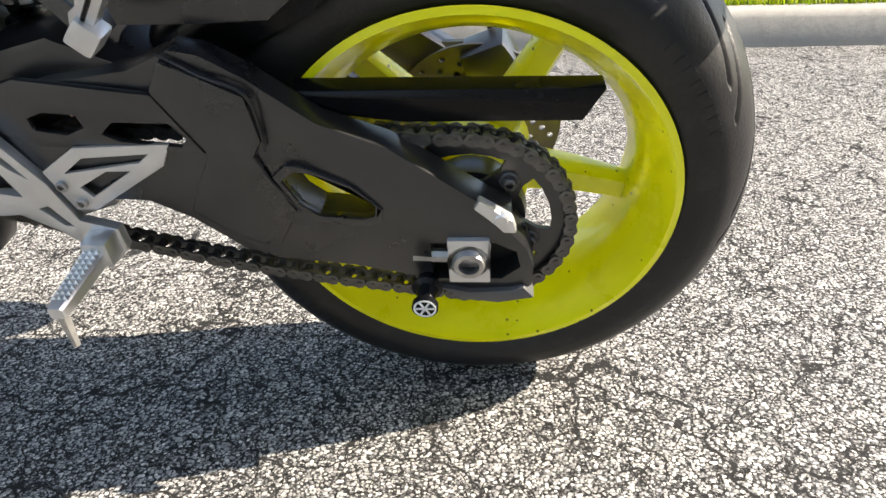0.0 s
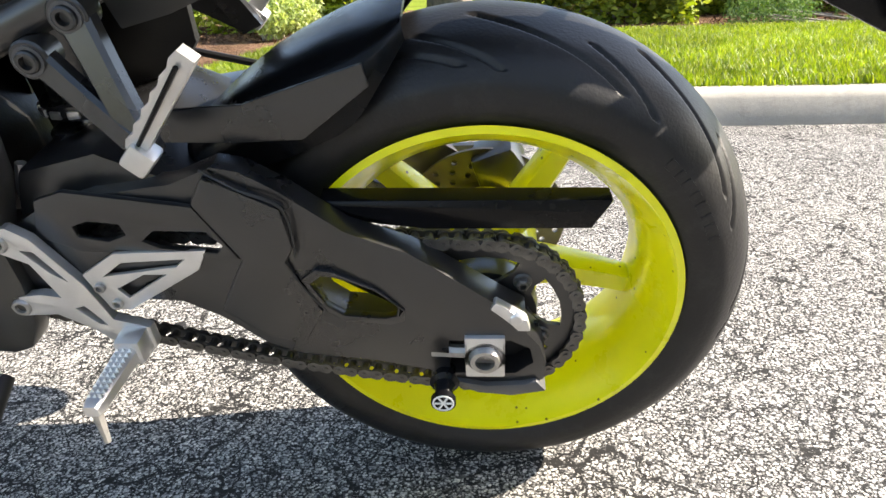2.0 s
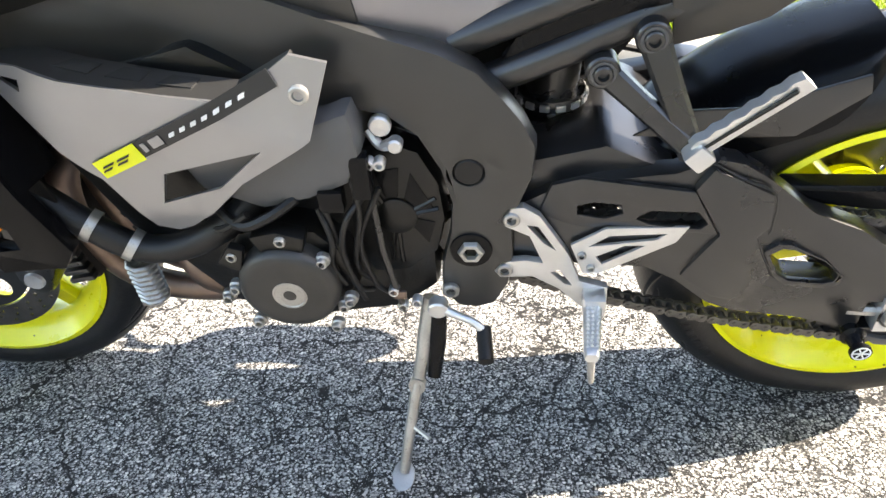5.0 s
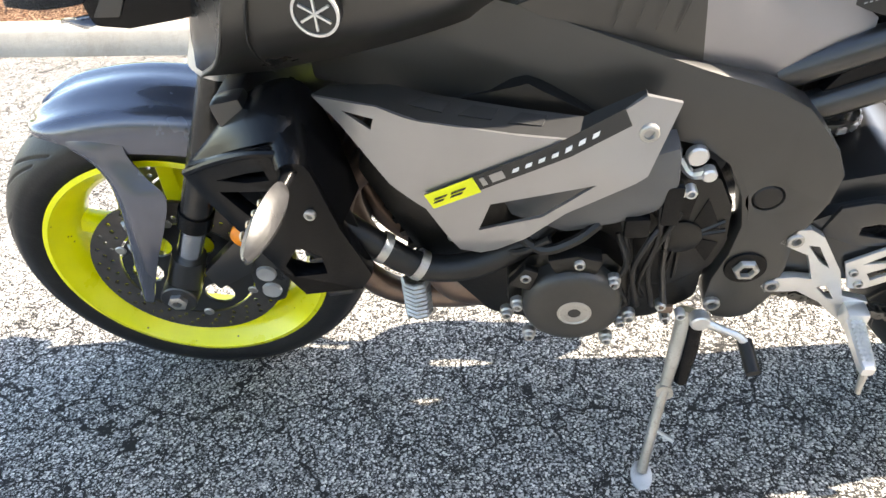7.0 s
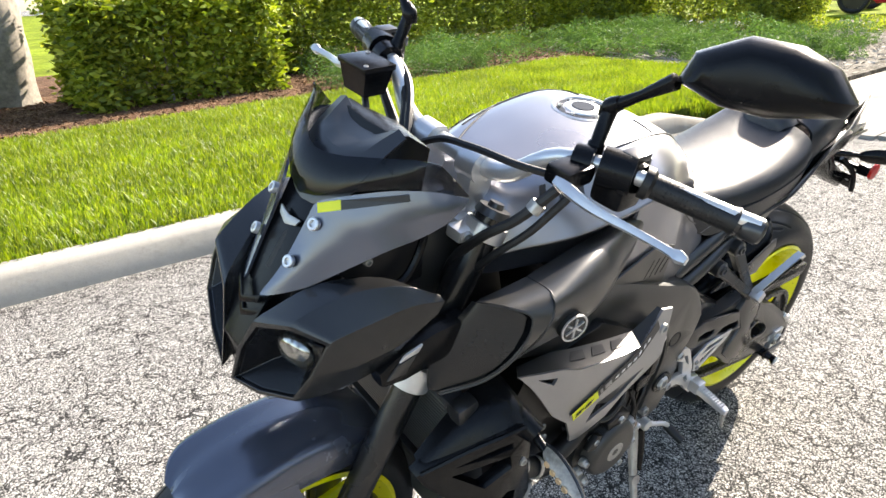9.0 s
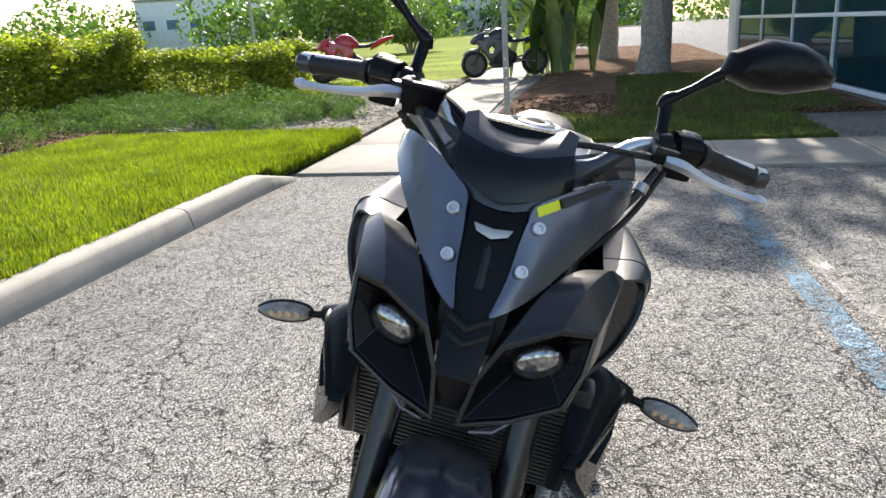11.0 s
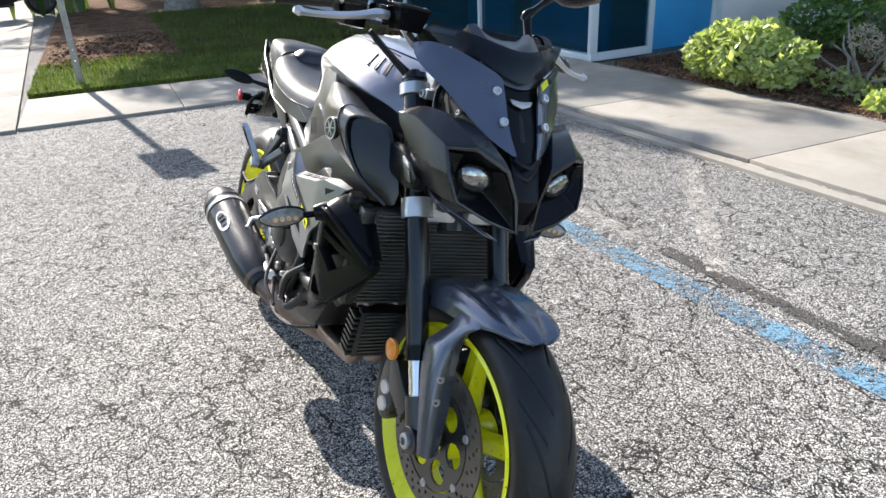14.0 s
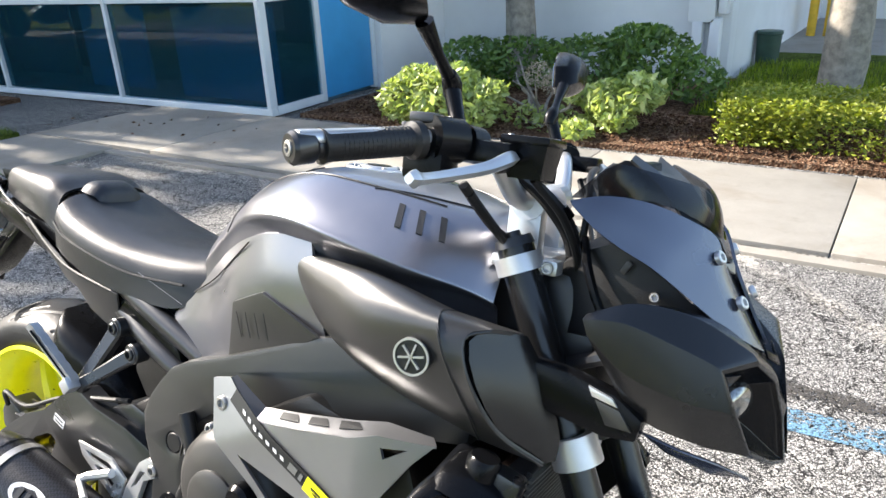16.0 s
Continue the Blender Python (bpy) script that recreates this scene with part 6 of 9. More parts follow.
for k in range(9):
    a = k * 0.698
    part("cover_screw", bolt((0.722 + 0.106 * math.cos(a), -0.19, 0.506 + 0.106 * math.sin(a)), (0, -1, 0), 0.008, 0.008), ALU, clutch)
part("pickup_cover", lathe([(-0.13, 0.062), (-0.19, 0.06), (-0.2, 0.05), (-0.2, 0.0)], (0.855, 0, 0.41), 32), ENGINE, bike)
part("water_pump", merge(lathe([(-0.13, 0.05), (-0.2, 0.048), (-0.215, 0.03), (-0.215, 0.0)], (0.79, 0, 0.35), 28), tube([(0.8, -0.2, 0.34), (0.86, -0.22, 0.33), (0.9, -0.19, 0.38)], 0.011, 10, 4)), CAPGREY, bike, "dark cast water pump with hose stub")
for pts in ([(0.9, -0.19, 0.38), (1.0, -0.2, 0.42), (1.09, -0.18, 0.47)], [(0.82, -0.21, 0.36), (0.88, -0.215, 0.44), (0.9, -0.2, 0.52)], [(0.6, -0.18, 0.6), (0.63, -0.185, 0.52), (0.6, -0.18, 0.45)]):
    part("hose", tube(pts, 0.013, 10, 4), RUBBER, bike)

for f, u in ((0.83, 0.385), (0.815, 0.315), (0.755, 0.31), (0.745, 0.375), (0.86, 0.455), (0.9, 0.425), (0.88, 0.37)):
    part("engine_screw", bolt((f, -0.206 if f < 0.85 else -0.196, u), (0, -1, 0), 0.007, 0.009), ALU, bike)
for pts, r in (([(0.8, -0.215, 0.33), (0.85, -0.235, 0.36), (0.87, -0.23, 0.42), (0.93, -0.21, 0.47)], 0.008), ([(0.66, -0.2, 0.33), (0.76, -0.225, 0.285), (0.88, -0.215, 0.29), (0.98, -0.18, 0.33)], 0.006), ([(0.62, -0.19, 0.4), (0.7, -0.235, 0.34), (0.78, -0.23, 0.3)], 0.005)):
    part("hose", tube(pts, r, 8, 5), RUBBER, bike)

# -- shock
part("shock_spring", tube([(0.452 + 0.038 * math.cos(i * 0.524), 0.012 + 0.038 * math.sin(i * 0.524), 0.425 + 0.0024 * i) for i in range(48)], 0.0085, 10, 1), PODBLACK, bike, "glossy black coil spring of the rear shock")
part("shock_body", tube([(0.452, 0.012, 0.4), (0.452, 0.012, 0.56)], 0.024, 18, 1), CHROME, bike, "polished shock body")
collar = part("preload_collar", merge(lathe([(0.54, 0.024), (0.54, 0.044), (0.548, 0.046), (0.556, 0.044), (0.556, 0.024)], (0.452, 0.012, 0), 32, (0, 0, 1)), tube([(0.452, 0.012, 0.55), (0.445, 0.01, 0.66)], 0.034, 16, 1)), SATIN, bike, "black preload collar")
for k in range(14):
    a = k * 0.449
    part("collar_notch", box((0.452 + 0.0455 * math.cos(a), 0.012 + 0.0455 * math.sin(a), 0.548), (0.005, 0.013, 0.009), 0.0015, Matrix.Rotation(a, 3, "Z")), ALU, collar)
part("casting_edge", tube([(0.492, 0.1, 0.515), (0.499, 0.102, 0.48), (0.493, 0.1, 0.44)], [0.006, 0.009, 0.006], 8, 4), ALU, bike)
part("inner_mudguard", plate([(0.34, 0.58), (0.4, 0.5), (0.56, 0.46), (0.585, 0.66), (0.46, 0.72), (0.34, 0.72)], -0.085, -0.07, (), 0.004), RUBBER, bike)
part("linkage", plate([(0.52, 0.33), (0.56, 0.34), (0.5, 0.27), (0.44, 0.29), (0.44, 0.32)], 0.02, 0.06, (), 0.005), STEEL, bike)

# -- rider's footrests
rearset_out = [(0.522, 0.452), (0.508, 0.474), (0.488, 0.476), (0.468, 0.462), (0.43, 0.4), (0.413, 0.352), (0.375, 0.34), (0.374, 0.312), (0.393, 0.292), (0.414, 0.31), (0.44, 0.338), (0.475, 0.36), (0.518, 0.358), (0.526, 0.37), (0.516, 0.384), (0.485, 0.388), (0.462, 0.384), (0.48, 0.43)]
rearset_holes = [[(0.484, 0.448), (0.470, 0.446), (0.446, 0.406), (0.462, 0.418)], [(0.452, 0.368), (0.44, 0.372), (0.422, 0.344), (0.432, 0.346)], ring(0.503, 0.457, 0.008, 10), ring(0.512, 0.371, 0.007, 10)]


def rearset(s):
    b = plate(rearset_out, 0.156, 0.168, rearset_holes, 0.003)
    b = b if s > 0 else flip(b)
    ob = part("footrest_hanger", b, ALU, bike, "machined aluminium footrest hanger")
    g = plate([(0.428, 0.414), (0.385, 0.442), (0.285, 0.445), (0.298, 0.42), (0.388, 0.366), (0.41, 0.366)], 0.162, 0.167, [[(0.405, 0.412), (0.38, 0.43), (0.31, 0.434), (0.322, 0.424)], [(0.395, 0.395), (0.36, 0.414), (0.335, 0.414), (0.386, 0.382)]], 0.002)
    heel = part("heel_guard", g if s > 0 else flip(g), ALU, ob)
    for f, u in ((0.413, 0.398), (0.4, 0.376)):
        part("screw", bolt((f, s * 0.169, u), (0, s, 0), 0.006, 0.004), STEEL, heel)
    for f, u in ((0.503, 0.457), (0.512, 0.371)):
        part("screw", bolt((f, s * 0.166, u), (0, s, 0), 0.011, 0.008), STEEL, ob)
    part("peg_hinge", box((0.393, s * 0.18, 0.325), (0.03, 0.03, 0.032), 0.005), ALU, ob)
    pr = []
    for t in (0.0, 0.06, 0.9, 1.0):
        k = (1.0 - 0.22 * t) * (0.8 if t in (0.0, 1.0) else 1.0)
        c = Vector((0.395 + 0.007 * t, s * (0.188 + 0.084 * t), 0.3225 - 0.0045 * t))
        pr.append([c + Vector((a * k, 0, b * k)) for a, b in ((0.0125, 0.007), (0.009, 0.0105), (-0.009, 0.0105), (-0.0125, 0.007), (-0.0125, -0.007), (-0.008, -0.0105), (0.008, -0.0105), (0.0125, -0.007))])
    peg = part("foot_peg", loft(pr, 1, 1), ALU, ob, "knurled aluminium foot peg")
    for i in range(10):
        t = 0.1 + 0.082 * i
        for q in (-1.1, 0.0, 1.1):
            c = Vector((0.395 + 0.007 * t + q * 0.0068 * (1 - 0.22 * t), s * (0.188 + 0.084 * t), 0.3225 - 0.0045 * t + 0.0105 * (1 - 0.22 * t)))
            part("stud", solid([c + Vector(v) for v in ((0.0028, 0.0028, -0.001), (-0.0028, 0.0028, -0.001), (-0.0028, -0.0028, -0.001), (0.0028, -0.0028, -0.001), (0, 0, 0.0032))], [(3, 2, 1, 0), (0, 1, 4), (1, 2, 4), (2, 3, 4), (3, 0, 4)], 0), ALU, peg)
    part("feeler", tube([(0.402, s * 0.265, 0.312), (0.4, s * 0.272, 0.272)], [0.006, 0.004], 8, 1), STEEL, peg)
    return ob


rearset(1)
rearset(-1)
part("shift_lever", merge(tube([(0.602, 0.19, 0.322), (0.575, 0.2, 0.316), (0.553, 0.208, 0.312), (0.54, 0.214, 0.302)], [0.008, 0.0055, 0.0055, 0.0065], 10, 4), disc((0.602, 0.19, 0.322), 0.014, 0.02)), ALU, bike, "short aluminium gear lever")
part("shift_rubber", tube([(0.54, 0.208, 0.3), (0.535, 0.255, 0.286)], 0.0105, 12, 1), RUBBER, bike)
part("brake_pedal", tube([(0.5, -0.185, 0.33), (0.56, -0.195, 0.315), (0.63, -0.2, 0.33), (0.66, -0.21, 0.335)], [0.012, 0.009, 0.009, 0.012], 10, 4), ALU, bike)
stand = part("side_stand", tube([(0.612, 0.165, 0.315), (0.622, 0.188, 0.27), (0.632, 0.212, 0.22), (0.644, 0.242, 0.165), (0.661, 0.291, 0.071)], [0.015, 0.0125, 0.0095, 0.0085, 0.008], 10, 4), STEEL, bike, "weathered steel side stand, folded out")
part("stand_bumper", tube([(0.603, 0.182, 0.302), (0.606, 0.196, 0.262), (0.613, 0.214, 0.205)], [0.0115, 0.0125, 0.01], 10, 3), PLASTIC, stand)
part("stand_eye", lathe([(-0.006, 0.006), (-0.006, 0.0125), (0.006, 0.0125), (0.006, 0.006)], (0.637, 0.227, 0.198), 14, (0.1, 1, 0.3), True), STEEL, stand)
part("stand_tang", tube([(0.648, 0.256, 0.14), (0.63, 0.268, 0.136), (0.62, 0.275, 0.134)], 0.0036, 6, 1), STEEL, stand)
foot = plate(ring(0, 0, 0.024, 14, 0.72), -0.003, 0.003, (), 0.002)
bmesh.ops.rotate(foot, matrix=Matrix.Rotation(radians(90), 3, "X"), verts=foot.verts)
bmesh.ops.transform(foot, matrix=Matrix.Translation((0.662, 0.296, 0.0655)) @ Matrix.Rotation(-lean, 4, "X"), verts=foot.verts)
part("stand_foot", foot, STEEL, stand)

# -- passenger footrests


def passenger(s):
    def bar_(p, q, w0, w1, th):
        p, q = Vector(p), Vector(q)
        d = (q - p).normalized()
        n = Vector((-d.z, 0, d.x)).normalized()
        return loft([[p.lerp(q, t) + n * a * w * 0.5 + Vector((0, c * th * 0.5, 0)) for a, c in ((1, 0.5), (0.7, 1), (-0.7, 1), (-1, 0.5), (-1, -1), (1, -1))] for t, w in ((0, w0), (0.5, (w0 + w1) * 0.46), (1, w1))], 4, 1)

    b = merge(bar_((0.405, 0.133, 0.642), (0.306, 0.178, 0.566), 0.03, 0.026, 0.016), bar_((0.356, 0.133, 0.68), (0.304, 0.178, 0.56), 0.034, 0.03, 0.018), disc((0.405, 0.13, 0.642), 0.019, 0.03), disc((0.356, 0.13, 0.68), 0.019, 0.03))
    ob = part("passenger_hanger", b if s > 0 else flip(b), SATIN, bike, "black two-armed passenger footrest hanger")
    for f, u in ((0.405, 0.642), (0.356, 0.68)):
        part("screw", bolt((f, s * 0.147, u), (0, s, 0), 0.011, 0.006), SATIN, ob)
        part("washer", lathe([(0.0, 0.0112), (s * 0.002, 0.0112), (s * 0.002, 0.0145), (0.0, 0.0145)], (f, s * 0.1445, u), 20, (0, 1, 0), True), BOXGREY, ob)
    rows = []
    for i in range(13):
        t = i / 12
        w = (0.0085 + (0.003 if i % 2 else 0.0)) * (1.0 - 0.2 * t)
        c = Vector((0.306 - 0.083 * t, 0.19 + 0.03 * t, 0.575 + 0.098 * t))
        d = Vector((0.76, 0, 0.65))
        rows.append([c + d * w + Vector((0, 0.008, 0)), c + d * w - Vector((0, 0.008, 0)), c - d * 0.009 - Vector((0, 0.008, 0)), c - d * 0.009 + Vector((0, 0.008, 0)), c + d * w + Vector((0, 0.008, 0))])
    pg = sheet(rows, 1, 1, 0)
    bmesh.ops.remove_doubles(pg, verts=pg.verts, dist=1e-5)
    bmesh.ops.holes_fill(pg, edges=pg.edges)
    part("passenger_peg", pg if s > 0 else flip(pg), ALU, ob, "folded serrated aluminium peg")
    part("peg_groove", tube([(0.3, s * 0.2, 0.582), (0.232, s * 0.2275, 0.664)], 0.0022, 6, 1), PLASTIC, ob)
    part("peg_pivot", box((0.302, s * 0.195, 0.57), (0.026, 0.026, 0.026), 0.005, Matrix.Rotation(-0.75, 3, "Y")), ALU, ob)


passenger(1)
passenger(-1)

# -- front wheel and fork, turned a little to the left
FA = Vector((1.411, 0.0, 0.287))


def spart(name, bm, material, parent, label="", sharp=38):
    return part(name, steered(bm), material, parent, label, sharp)


rp = [(0.062, 0.2315), (0.0645, 0.223), (0.054, 0.217), (0.042, 0.203), (0.022, 0.19), (0.0, 0.187), (-0.022, 0.19), (-0.042, 0.203), (-0.054, 0.217), (-0.0645, 0.223), (-0.062, 0.2315), (-0.042, 0.215), (0.0, 0.197), (0.042, 0.215)]
fwheel = spart("front_wheel", lathe(rp, FA, 96, closed=True), YELLOW, bike, "acid yellow cast front wheel")
tyre_part(tyre(FA, 0.3035, [(0.055, 0.226), (0.0615, 0.236), (0.066, 0.249), (0.0655, 0.261), (0.058, 0.277), (0.04, 0.2925), (0.021, 0.3005), (0.0, 0.3035), (-0.021, 0.3005), (-0.04, 0.2925), (-0.058, 0.277), (-0.0655, 0.261), (-0.066, 0.249), (-0.0615, 0.236), (-0.055, 0.226)], 0.066, 760, 11), fwheel, "black front road tyre with curved grooves", TURN)
for k in range(5):
    spart("spoke", spoke(FA, radians(20 + 72 * k), 0.035, 0.2, 0.05, 0.036, 0.05, 0.03), YELLOW, fwheel)
spart("hub", lathe([(-0.06, 0.02), (-0.06, 0.045), (-0.03, 0.05), (0.03, 0.05), (0.06, 0.045), (0.06, 0.02)], FA, 32), YELLOW, fwheel)
for s in (1, -1):
    dsc = spart("brake_disc", brake_disc((FA.x, FA.z), 0.112, 0.157, s * 0.066, 26), DISC, fwheel, "drilled steel front brake disc")
    spart("disc_carrier", plate(ring(FA.x, FA.z, 0.108, 40), s * 0.063, s * 0.068, [ring(FA.x, FA.z, 0.03, 20), *[ring(FA.x + 0.07 * math.cos(k * 1.047), FA.z + 0.07 * math.sin(k * 1.047), 0.026, 12) for k in range(6)]], 0.0), SATIN, dsc)
    for k in range(6):
        a = k * 1.047 + 0.52
        spart("disc_bobbin", disc((FA.x + 0.11 * math.cos(a), s * 0.068, FA.z + 0.11 * math.sin(a)), 0.009, 0.006, n=12), STEEL, dsc)


def fork_at(u, y=0.105, ahead=0.0):
    return Vector((1.23 + (0.69 - u) * 0.4452 + ahead, y, u))


for s in (1, -1):
    y = s * 0.105
    leg = spart("fork_leg", tube([fork_at(0.955, y), fork_at(0.44, y)], [0.0245, 0.0235], 20, 1), PODBLACK, bike, "black upside-down fork leg")
    spart("slider", tube([fork_at(0.45, y), fork_at(0.33, y)], 0.0195, 18, 1), CHROME, leg)
    spart("fork_seal", tube([fork_at(0.458, y), fork_at(0.43, y)], 0.0265, 18, 1), PLASTIC, leg)
    spart("axle_carrier", merge(tube([fork_at(0.365, y), fork_at(0.29, y), Vector((FA.x, y, FA.z - 0.02))], [0.027, 0.027, 0.024], 16, 3), disc((FA.x, y, FA.z), 0.029, 0.058), plate([(1.36, 0.33), (1.29, 0.40), (1.265, 0.385), (1.28, 0.33), (1.345, 0.29)], y - 0.012, y + 0.012, (), 0.004)), SATIN, leg)
    spart("axle_end", lathe([(0, 0.016), (s * 0.007, 0.016), (s * 0.009, 0.013), (s * 0.009, 0.008), (s * 0.0, 0.007), (s * 0.0, 0)], (FA.x, s * 0.134, FA.z), 6 if s > 0 else 20), STEEL, leg)
    cal = spart("brake_caliper", plate([(1.30, 0.385), (1.262, 0.40), (1.232, 0.375), (1.226, 0.30), (1.245, 0.25), (1.275, 0.245), (1.292, 0.28), (1.29, 0.33)], s * 0.045, s * 0.112, (), 0.012), SATIN, bike, "black radial brake caliper")
    for u in (0.322, 0.282):
        spart("caliper_piston", lathe([(0, 0.0165), (s * 0.005, 0.015), (s * 0.005, 0.006), (s * 0.003, 0.0)], (1.262, s * 0.112, u), 18), ALU, cal)
    spart("reflector", lathe([(0, 0.024), (s * 0.006, 0.023), (s * 0.008, 0.018), (s * 0.008, 0)], (1.268, s * 0.118, 0.415), 24), AMBER, leg, "round amber reflector")
    spart("lower_clamp", merge(tube([fork_at(0.73, y, 0.005), fork_at(0.694, y, 0.005)], 0.033, 24, 1), box(fork_at(0.71, s * 0.06, -0.01), (0.06, 0.09, 0.045), 0.008)), ALU, bike, "cast aluminium lower fork clamp")
    spart("upper_clamp", merge(box(fork_at(0.935, s * 0.055, -0.005), (0.07, 0.11, 0.018), 0.006), tube([fork_at(0.945, y), fork_at(0.924, y)], 0.032, 24, 1), box(fork_at(0.935, s * 0.092, 0.034), (0.034, 0.03, 0.02), 0.005)), ALU, bike)
    spart("clamp_screw", bolt(fork_at(0.935, s * 0.108, 0.038), (0.2, s, 0), 0.0085, 0.006), STEEL, bike)
    spart("fork_cap", lathe([(0.0, 0.027), (0.012, 0.024), (0.012, 0.012), (0.02, 0.011), (0.02, 0)], fork_at(0.955, y), 18, -RAKE), SATIN, leg)
spart("steering_stem", tube([HEAD + RAKE * 0.02, HEAD - RAKE * 0.27], 0.03, 16, 1), SATIN, bike)
spart("stem_nut", disc(HEAD - RAKE * 0.285, 0.02, 0.02, RAKE, 0.003, 6), ALU, bike)

# front mudguard
rows = []
for a, r, w, drop in ((61.5, 0.324, 0.03, 0.004), (64, 0.3255, 0.054, 0.01), (67, 0.326, 0.069, 0.016), (71, 0.326, 0.078, 0.026), (77, 0.3255, 0.083, 0.045), (88, 0.3255, 0.084, 0.062), (100, 0.327, 0.083, 0.066), (112, 0.33, 0.08, 0.064), (124, 0.33, 0.074, 0.05)):
    d = Vector((math.cos(radians(a)), 0, math.sin(radians(a))))
    half = [(1.0, drop), (0.96, drop * 0.55), (0.8, drop * 0.16), (0.42, 0.006)]
    rows.append([FA + d * (r - q) + Vector((0, -w * k, 0)) for k, q in half] + [FA + d * r] + [FA + d * (r - q) + Vector((0, w * k, 0)) for k, q in half[::-1]])
guard = spart("front_mudguard", sheet(rows, 3, 3, 0.004), BLUEGREY, bike, "glossy slate-grey front mudguard")
for s in (1, -1):
    prof_ = ((0.583, 1.484, 1.40, 0.066, 0.074, 0.076, 0.073), (0.565, 1.482, 1.41, 0.074, 0.084, 0.086, 0.082), (0.54, 1.455, 1.405, 0.076, 0.092, 0.095, 0.09), (0.51, 1.441, 1.385, 0.077, 0.1, 0.108, 0.1), (0.484, 1.438, 1.368, 0.078, 0.108, 0.118, 0.11), (0.43, 1.443, 1.388, 0.08, 0.116, 0.128, 0.122), (0.364, 1.455, 1.42, 0.084, 0.12, 0.132, 0.13), (0.285, 1.47, 1.452, 0.1, 0.12, 0.132, 0.134))
    arm_ = spart("guard_arm", sheet([[(fa, s * y0, u), (fa + 0.004, s * y1, u), (fa - (fa - fb) * 0.3, s * y2, u), (fb, s * y3, u)] for u, fa, fb, y0, y1, y2, y3 in prof_], 3, 3, 0.004), BLUEGREY, guard, "slate-grey arm from mudguard to axle")
    for f, y, u in ((1.445, 0.113, 0.44), (1.452, 0.116, 0.395)):
        spart("screw", bolt((f, s * y, u), (0.75, s * 0.65, 0), 0.0075, 0.006), STEEL, arm_)

# -- handlebar and controls, turned a degree further than the wheel
TURN = Matrix.Translation((-0.012, 0, -0.006)) @ Matrix.Translation(HEAD) @ Matrix.Rotation(radians(5.1), 4, -RAKE) @ Matrix.Translation(-HEAD)
bar = spart("handlebar", tube([(0.99, -0.405, 1.066), (1.055, -0.27, 1.083), (1.092, -0.17, 1.078), (1.112, -0.1, 1.025), (1.112, 0, 1.018), (1.112, 0.1, 1.025), (1.092, 0.17, 1.078), (1.055, 0.27, 1.083), (0.99, 0.405, 1.066)], [0.0105, 0.0105, 0.0115, 0.0145, 0.0145, 0.0145, 0.0115, 0.0105, 0.0105], 14, 5), ALU, bike, "bare aluminium tapered handlebar")
